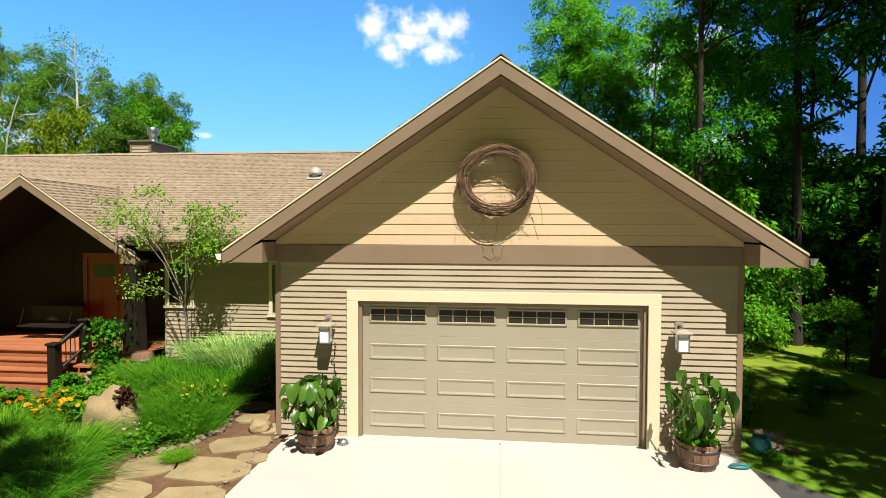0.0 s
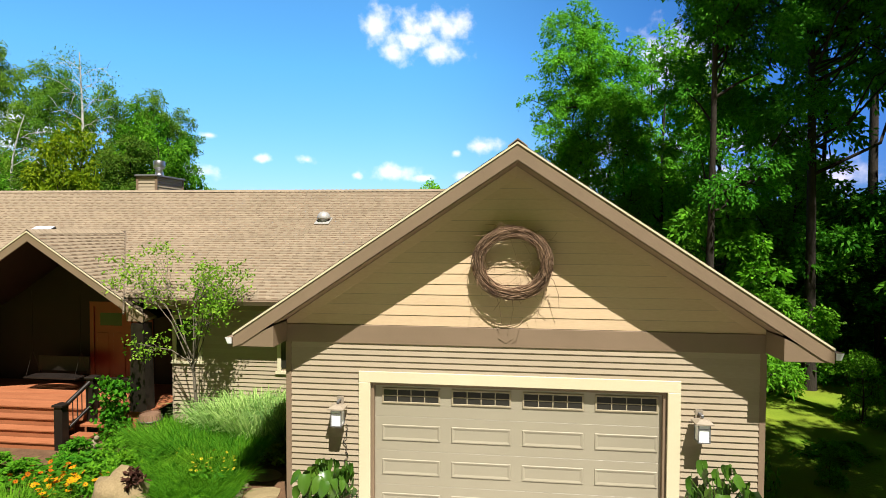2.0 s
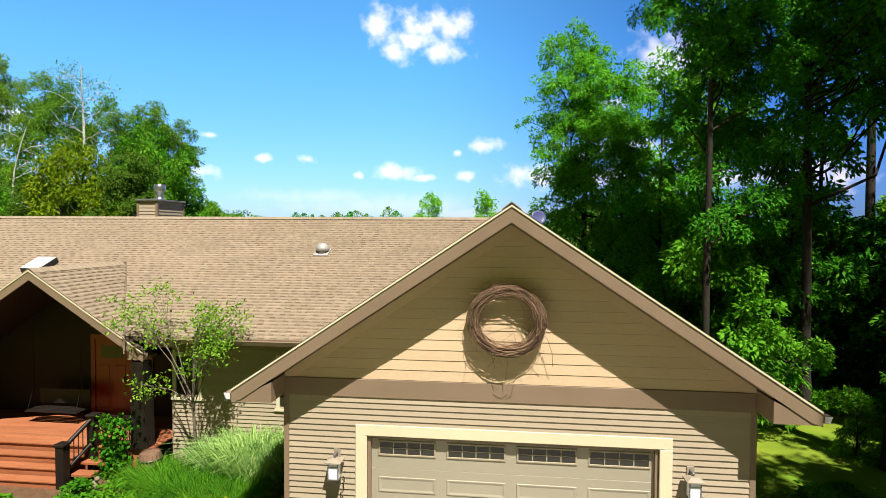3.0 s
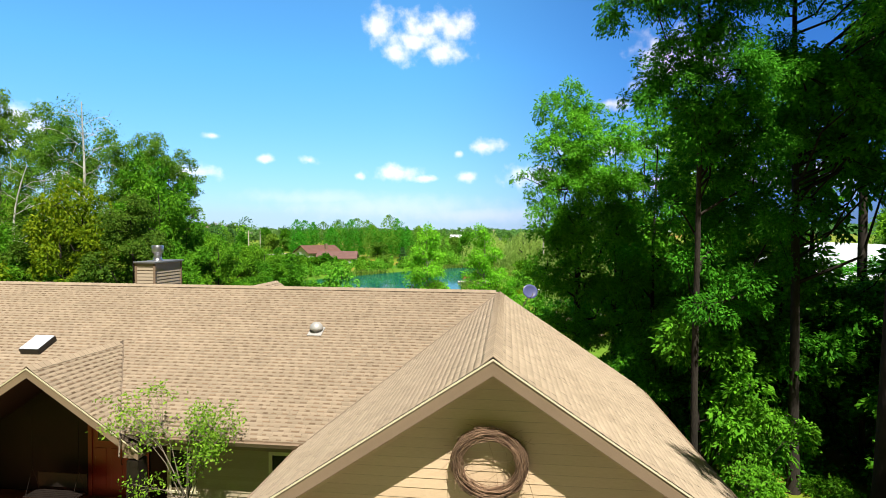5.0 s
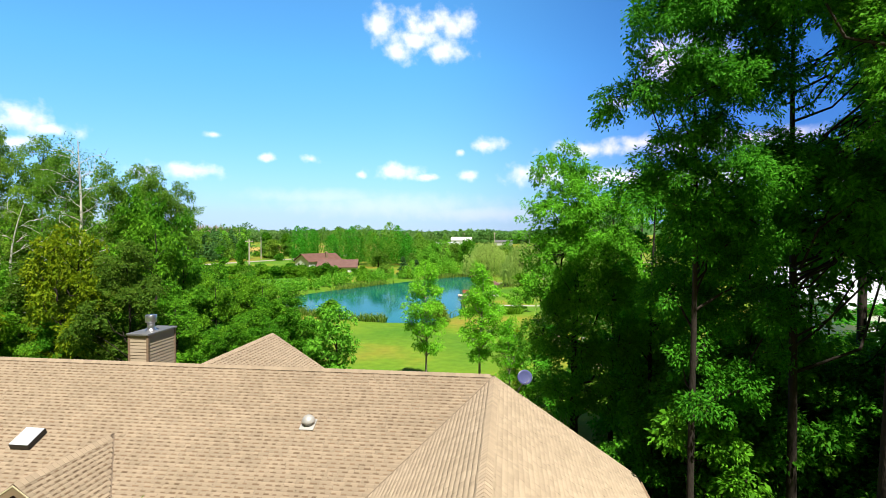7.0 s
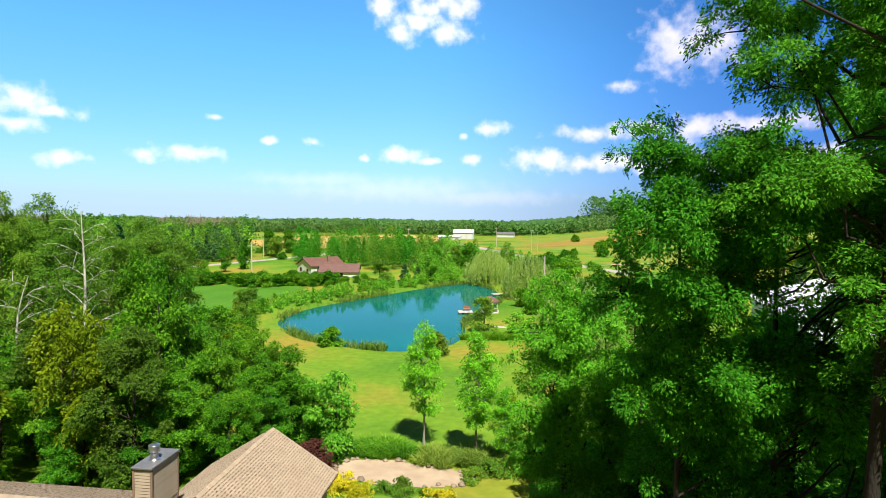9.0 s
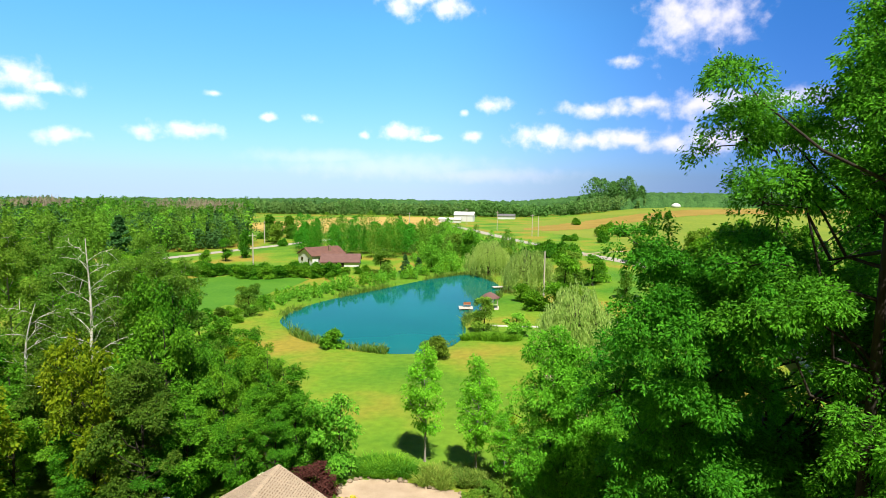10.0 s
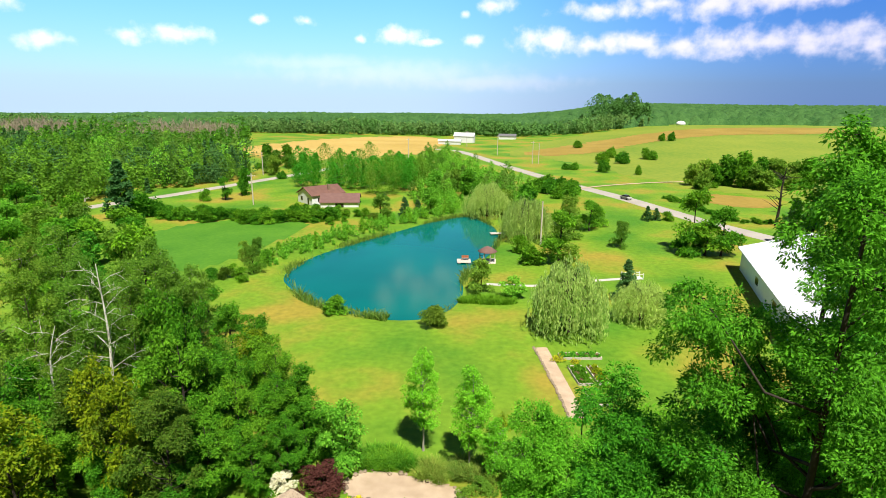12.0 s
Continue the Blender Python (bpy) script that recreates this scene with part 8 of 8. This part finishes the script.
part("backrest", boxed(-0.75, 0.75, 0.26, 0.29, 1.1, 1.5), DARKWOOD, sw)
for x in (-0.7, 0.7):
    for y in (-0.22, 0.26):
        part("rope", mesh_of("rope", *tube([(x, y, 1.02), (x, 0.02, 1.7), (x, 0.02, 3.3)], 0.007, 5), DARKWOOD), DARKWOOD, sw)
barrel = thing("rain_barrel", "brown wooden rain barrel beside the porch", "barrel", (-8.2, 11.85, 0.0))
for i in range(16):
    a0, a1 = 2 * math.pi * (i + 0.03) / 16, 2 * math.pi * (i + 0.97) / 16
    bm = bmesh.new()
    rows = [[bm.verts.new((r * math.cos(a), r * math.sin(a), z)) for a in (a0, a1)] for r, z in ((0.21, 0), (0.25, 0.2), (0.265, 0.4), (0.25, 0.6), (0.22, 0.78))]
    for p, q in zip(rows, rows[1:]):
        bm.faces.new((p[0], p[1], q[1], q[0]))
    part("stave", bm, BARREL, barrel)
for z, r in ((0.15, 0.25), (0.6, 0.258)):
    part("hoop", mesh_of("hoop", *turned([(r - 0.01, z), (r + 0.006, z), (r + 0.006, z + 0.04), (r - 0.01, z + 0.04)], 24), HOOP, True), HOOP, barrel)
part("lid", mesh_of("lid", *turned([(0.22, 0.74), (0.2, 0.75), (0.01, 0.755)], 20), BARREL), BARREL, barrel)
rng = np.random.default_rng(18)
vine = thing("climbing_vine", "leafy green vine climbing the porch rail", "vine", (-9.2, 12.0, 0.0))
vs = [tube([(rng.normal() * 0.12, 0, 0), (rng.normal() * 0.15, 0.1, 0.6), (rng.normal() * 0.2, 0.12, 1.3)], 0.008, 4) for _ in range(6)]
at = np.column_stack((rng.normal(size=900) * 0.2, 0.02 + rng.normal(size=900) * 0.1, rng.uniform(0.05, 1.5, 900)))
part("stems", mesh_of("stems", *gathered(vs), BARK), BARK, vine)
part("leaves", mesh_of("leaves", *leaves(rng, at, unit(rng, 900) + np.array([0, -0.5, -0.3]), rng.uniform(0.07, 0.13, 900), 0.8), MAPLE), MAPLE, vine)

# windows in the main wall
for x0, x1, z0, z1 in ((-8.3, -7.55, 1.72, 2.85), (-5.62, -4.8, 1.54, 2.85)):
    w = thing("window_1" if x0 < -8 else "window_2", "dark sash window with cream casing in the wall", "window", kind="structure")
    part("pane", boxed(x0 + 0.08, x1 - 0.08, 12.915, 12.925, z0 + 0.08, z1 - 0.08), DARKGLASS, w)
    for a, b, c, d in ((x0, x0 + 0.09, z0, z1), (x1 - 0.09, x1, z0, z1), (x0 + 0.09, x1 - 0.09, z1 - 0.09, z1), (x0 - 0.05, x1 + 0.05, z0 - 0.06, z0)):
        part("casing", boxed(a, b, 12.89, 12.95, c, d), CREAM, w)

# ---------------------------------------------------------------- on the roofs
chim = thing("chimney", "boxed lap-sided chimney with metal cap and flue", "chimney", (0, 0, 0))
CX0, CX1, CY0, CY1, CT = -14.27, -13.5, 20.1, 21.9, 7.0
part("body", boxed(CX0 + 0.03, CX1 - 0.03, CY0 + 0.03, CY1 - 0.03, 4.6, CT), SIDING, chim)
for i in range(14):
    z = 5.2 + i * 0.128
    bm = bmesh.new()
    for a, b in ((0.0, z), (0.016, z + 0.126)):
        pass
    lo = [(CX0, CY0, z), (CX1, CY0, z), (CX1, CY1, z), (CX0, CY1, z)]
    hi = [(CX0 + 0.018, CY0 + 0.018, z + 0.126), (CX1 - 0.018, CY0 + 0.018, z + 0.126), (CX1 - 0.018, CY1 - 0.018, z + 0.126), (CX0 + 0.018, CY1 - 0.018, z + 0.126)]
    p, q = [bm.verts.new(v) for v in lo], [bm.verts.new(v) for v in hi]
    for k in range(4):
        bm.faces.new((p[k], p[(k + 1) % 4], q[(k + 1) % 4], q[k]))
    bm.faces.new(p)
    part("siding_course", bm, SIDING, chim)
for x in (CX0, CX1):
    part("corner_board", boxed(x - 0.045, x + 0.045, CY0 - 0.012, CY0 + 0.06, 5.0, CT), TAUPE, chim)
part("corner_board", boxed(CX1 - 0.06, CX1 + 0.012, CY1 - 0.045, CY1 + 0.045, 5.0, CT), TAUPE, chim)
part("cap", boxed(CX0 - 0.07, CX1 + 0.07, CY0 - 0.07, CY1 + 0.07, CT, CT + 0.07, 0.01), LEAD, chim, "grey metal cap")
fx, fy = (CX0 + CX1) / 2, (CY0 + CY1) / 2 - 0.1
v, q = turned([(0.24, 0.0), (0.16, 0.06), (0.14, 0.3), (0.2, 0.32), (0.22, 0.36), (0.22, 0.6), (0.2, 0.62), (0.02, 0.63)], 24)
part("flue", mesh_of("flue", v + np.array([fx, fy, CT + 0.07]), q, STEEL, True), STEEL, chim, "round steel flue")

slope = math.degrees(math.atan(MAIN_PITCH))
vent = thing("roof_vent", "round galvanised roof vent with square flashing", "vent", (-5.6, 16.3, mz(16.3) + 0.03))
fl = part("flashing", boxed(-0.22, 0.22, -0.26, 0.2, 0.0, 0.02), GALV, vent)
fl.rotation_euler = (radians(slope), 0, 0)
part("dome", mesh_of("dome", *turned([(0.13, -0.1), (0.13, 0.05), (0.2, 0.05), (0.21, 0.1), (0.17, 0.2), (0.1, 0.26), (0.01, 0.28)], 24), GALV, True), GALV, vent)
skl = thing("skylight", "white-lit framed roof skylight", "skylight", (-13.95, 15.2, mz(15.2) + 0.03))
skl.rotation_euler = (radians(slope), 0, 0)
part("curb", boxed(-0.32, 0.32, -0.36, 0.36, 0, 0.17, 0.01), BLACK, skl)
part("pane", boxed(-0.3, 0.3, -0.34, 0.34, 0.17, 0.185), SKYGLASS, skl, "pale reflecting glass")
dish = thing("satellite_dish", "small dark blue satellite dish on a bent mast", "dish", (0.72, 18.45, gz(0.72)))
part("mast", mesh_of("mast", *tube([(0, 0, -0.02), (0.06, 0, 0.14), (0.17, 0, 0.3), (0.2, 0, 0.5)], 0.03, 8), GALV, True), GALV, dish)
bm = bmesh.new()
rings = []
for r, d in ((0.0, 0.05), (0.1, 0.045), (0.2, 0.025), (0.27, 0.0)):
    rings.append([bm.verts.new((r * math.cos(a), d, r * 0.9 * math.sin(a))) for a in np.linspace(0, 6.283, 25)[:-1]])
for p, q in zip(rings, rings[1:]):
    for i in range(24):
        bm.faces.new((p[i], p[(i + 1) % 24], q[(i + 1) % 24], q[i]))
bmesh.ops.remove_doubles(bm, verts=bm.verts, dist=0.0005)
bmesh.ops.solidify(bm, geom=bm.faces, thickness=0.015)
d = part("reflector", bm, DISHBLUE, dish, "dark blue dish face", True)
d.matrix_local = pose(0.25, -0.05, 0.55, -20, 0, 25)
part("feed_arm", mesh_of("feed_arm", *tube([(0.22, -0.02, 0.36), (0.3, -0.3, 0.42), (0.32, -0.36, 0.52)], 0.012, 6), STEEL), STEEL, dish)

# ---------------------------------------------------------------- garden behind the house
GR = [(-11.6, 36.4), (-11.0, 38.6), (-8.5, 39.2), (-5.5, 38.6), (-2.0, 38.0), (-1.6, 35.6), (-5.0, 34.4), (-9.6, 34.8)]
o = rounded(GR, 2)
tagged(part("gravel_patch", sheet("gravel_patch", np.arange(-12, -1, 0.3), np.arange(34, 39.6, 0.3), GRAVEL, 0.03, lambda x, y: inside(x, y, o) > 0), GRAVEL), "pale pinkish gravel patch behind the house", "gravel", kind="structure")
for i in range(30):
    t = i / 30
    x, y = o[int(t * len(o))]
    g = np.random.default_rng(900 + i)
    rock(40 + i, x + g.normal() * 0.2, y + g.normal() * 0.2, g.uniform(0.1, 0.26), ROCK, "boulder", "pale stone rimming the gravel patch", 0.7)
maroon = make_tree("dense dark maroon shrub", 71, 1.8, 1.5, 0.0, 40, 200, 0.13, MAROON, BARK, 0.03, category="shrub", name="shrub")
put(maroon, -13.2, 36.0, 0, 1.5, 1.1)
gold = make_tree("bright chartreuse yellow shrub", 72, 1.0, 1.2, 0.0, 36, 150, 0.12, YELLOW, BARK, 0.02, category="shrub", name="shrub")
put(gold, -10.0, 33.4, 0, 1.1, 1.1)
again(gold, -8.4, 32.8, 90, 0.9, 0.9)
again(gold, -3.4, 32.6, 200, 1.0, 0.8)
hyd = make_tree("hydrangea shrub covered in cream flowers", 73, 1.5, 1.2, 0.0, 34, 120, 0.15, CREAMPETAL, BARK, 0.02, category="shrub", name="shrub")
put(hyd, -16.2, 35.4, 0, 1.0, 1.0)
low = make_tree("low grey-green mounded shrub", 74, 0.8, 0.9, 0.0, 30, 90, 0.11, OLIVE, BARK, 0.02, category="shrub", name="shrub")
put(low, -7.0, 33.6, 0)
for x, y, s in ((-5.6, 33.0, 0.9), (-1.6, 36.6, 1.2), (-4.4, 33.4, 0.7), (-0.4, 37.8, 1.4), (0.8, 38.8, 1.5)):
    again(low, x, y, x * 50, s, s)
rusty = make_tree("small rusty brown shrub", 75, 0.8, 0.8, 0.0, 26, 80, 0.11, RUSSET, BARK, 0.02, category="shrub", name="shrub")
put(rusty, -6.0, 34.3, 0)
again(rusty, -17.6, 34.6, 30, 1.2, 1.1)
tallgrass = grass_clump("tall bright green meadow grass behind the gravel", 5, 0.8, 1.3, 500, BLADE, 0.02, 0.4)
put(tallgrass, -8.6, 40.2, 0, sink=0)
for i in range(16):
    g = np.random.default_rng(950 + i)
    again(tallgrass, g.uniform(-10.5, -6.0), g.uniform(39.4, 41.6), i * 40, g.uniform(0.8, 1.3), g.uniform(0.7, 1.1), sink=0)
dry = grass_clump("straw-coloured tall dry grass", 6, 0.9, 1.2, 420, REEDS, 0.02, 0.45)
put(dry, -4.9, 40.0, 0, sink=0)
for i in range(20):
    g = np.random.default_rng(980 + i)
    again(dry, g.uniform(-5.6, 1.5), g.uniform(38.4, 41.4), i * 40, g.uniform(0.8, 1.3), g.uniform(0.8, 1.2), sink=0)

# ---------------------------------------------------------------- roof shingles, laid course by course

def shingles(seed, origin, along, up, rows, span, holder, near=None, course=0.142, bands=True):
    """Courses of overlapping tabs on a slope. span(row height) gives the start and end of a course along the eave."""
    g = np.random.default_rng(seed)
    along, up = Vector(along).normalized(), Vector(up).normalized()
    nrm = along.cross(up)
    if nrm.z < 0:
        nrm = -nrm
    origin = Vector(origin)
    A, U, N, O = (np.array(v) for v in (along, up, nrm, origin))
    rowsdata = []
    singles = []
    dashes = []
    rows_at = []
    for r in range(rows):
        h = r * course
        pieces = span(h + course * 0.5)
        pieces = pieces if isinstance(pieces, list) else [pieces]
        rows_at.extend((h, s0, s1) for s0, s1 in pieces if s1 - s0 > 0.05)
    for h, s0, s1 in rows_at:
        x = s0 - g.uniform(0, 0.3)
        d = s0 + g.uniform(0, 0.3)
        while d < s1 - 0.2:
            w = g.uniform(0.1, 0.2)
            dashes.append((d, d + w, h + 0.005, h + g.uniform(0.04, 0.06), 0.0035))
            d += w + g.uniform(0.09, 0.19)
        while x < s1:
            w = g.uniform(0.13, 0.36)
            a, b = max(x, s0), min(x + w, s1)
            x += w
            if b - a < 0.02:
                continue
            lift = g.choice([0.005, 0.009, 0.012])
            drop = g.uniform(-0.006, 0.01)
            row = (a + 0.002, b - 0.002, h - drop - 0.01, h + course * 1.02, lift)
            if near and near(a, h) and len(singles) < 300:
                singles.append(row)
            else:
                rowsdata.append(row)

    def corners(d, floor=0.008):
        d = np.array(d)
        a, b, l, t, z = d.T
        base = floor + 0 * z

        def at(s, h, k):
            return O + s[:, None] * A + h[:, None] * U + k[:, None] * N

        v = np.stack((at(a, l, base + z), at(b, l, base + z), at(b, t, base + 0.003), at(a, t, base + 0.003), at(a, l, base * 0), at(b, l, base * 0)), 1)
        n = len(d)
        k = np.arange(n)[:, None] * 6
        q = np.concatenate((k + np.array([[0, 1, 2, 3]]), k + np.array([[4, 5, 1, 0]])))
        return v.reshape(-1, 3), q

    if rowsdata:
        tagged(part("shingles", mesh_of("shingles", *corners(rowsdata), SHINGLES), SHINGLES, holder), kind="stuff")
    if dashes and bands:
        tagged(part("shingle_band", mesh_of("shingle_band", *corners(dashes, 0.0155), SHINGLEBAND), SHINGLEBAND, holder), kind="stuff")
    for d in singles:
        part("shingle", mesh_of("shingle", *corners([d]), SHINGLE), SHINGLE, holder)


roofs = {}
for ob in house.children:
    roofs.setdefault(ob.name.split(".")[0], []).append(ob)
cosg = math.hypot(1, PITCH)
cosm = math.hypot(1, MAIN_PITCH)
cosp = math.hypot(1, 0.655)
cosb = math.hypot(1, 0.63)
gr = roofs["garage_roof"]
# right slope of the garage, from eave to ridge
shingles(101, (XC + EAVE, YR - 0.03, gz(XC + EAVE)), (0, 1, 0), (-1, 0, PITCH), int(EAVE * cosg / 0.142), lambda h: (0, 18.55 - YR + 0.03), gr[0], lambda s, h: s < 2.6 and h > 3.3, bands=False)


def left_span(h):
    x = EAVE - h / cosg                        # distance from the ridge
    return 0, RIDGE_Y - x * PITCH / MAIN_PITCH - YR + 0.03


shingles(102, (XC - EAVE, YR - 0.03, gz(XC - EAVE)), (0, 1, 0), (1, 0, PITCH), int(EAVE * cosg / 0.142), left_span, gr[1], lambda s, h: s < 2.6 and h > 3.3, bands=False)
mr = roofs["main_roof"]


def main_span(h):
    y = MAIN_EAVE_Y + h / cosm
    end = XC - (RIDGE_Y - y) * MAIN_PITCH / PITCH - XWEST
    w = (PZ - mz(y)) / 0.655
    return [(0, end)] if w <= 0 else [(0, PX - w - XWEST), (PX + w - XWEST, end)]


shingles(103, (XWEST, MAIN_EAVE_Y, mz(MAIN_EAVE_Y)), (1, 0, 0), (0, 1, MAIN_PITCH), int((RIDGE_Y - MAIN_EAVE_Y) * cosm / 0.142), main_span, mr[1])
shingles(104, (XWEST, 24.6, mz(24.6)), (1, 0, 0), (0, -1, MAIN_PITCH), int((24.6 - RIDGE_Y) * cosm / 0.142), lambda h: (0, XC - XWEST), mr[0])
pr = roofs["porch_roof"]


def porch_span(h):
    x = PHALF - h / cosp
    return 0, RIDGE_Y - (RIDGE - PZ + 0.655 * x) / MAIN_PITCH - PY0


for i, s in enumerate((1, -1)):
    shingles(105 + i, (PX + s * PHALF, PY0 - 0.03, pz(PX + PHALF)), (0, 1, 0), (-s, 0, 0.655), int(PHALF * cosp / 0.142), porch_span, pr[i])
wr = roofs["wing_roof"]
for i, s in enumerate((1, -1)):
    shingles(107 + i, (BX + s * BHALF, BY0, bz(BX + BHALF)), (0, 1, 0), (-s, 0, 0.63), int(BHALF * cosb / 0.142), lambda h: (0, BY1 - BY0), wr[i])


# ridge caps: short bent pieces lapped along each ridge
def caps(holder, p0, p1, pitch, seed):
    p0, p1 = Vector(p0), Vector(p1)
    d = (p1 - p0)
    n = int(d.length / 0.16)
    d.normalize()
    side = Vector((d.y, -d.x, 0))
    bm = bmesh.new()
    w = 0.15
    a = [bm.verts.new(q) for q in (side * w + Vector((0, 0, -w * pitch + 0.03)), Vector((0, 0, 0.045)), -side * w + Vector((0, 0, -w * pitch + 0.03)))]
    b = [bm.verts.new(q + d * 0.2) for q in (side * w + Vector((0, 0, -w * pitch + 0.015)), Vector((0, 0, 0.026)), -side * w + Vector((0, 0, -w * pitch + 0.015)))]
    c = [bm.verts.new(v.co + Vector((0, 0, -0.02))) for v in a]
    for i in range(2):
        bm.faces.new((a[i], a[i + 1], b[i + 1], b[i])), bm.faces.new((c[i], c[i + 1], a[i + 1], a[i]))
    me = done(bm, "ridge_cap", SHINGLE)
    for i in range(n):
        part("ridge_cap", me, SHINGLE, holder).location = p0 + d * 0.16 * i


caps(gr[0], (XC, YR - 0.04, RIDGE + 0.01), (XC, 18.5, RIDGE + 0.01), PITCH, 1)
caps(mr[0], (XWEST, RIDGE_Y, RIDGE + 0.02), (XC - 0.1, RIDGE_Y, RIDGE + 0.02), MAIN_PITCH, 2)
caps(pr[0], (PX, PY0 - 0.03, PZ + 0.01), (PX, PY1 - 0.1, PZ + 0.01), 0.655, 3)
caps(wr[0], (BX, BY0 + 0.5, BZ + 0.01), (BX, BY1, BZ + 0.01), 0.63, 4)
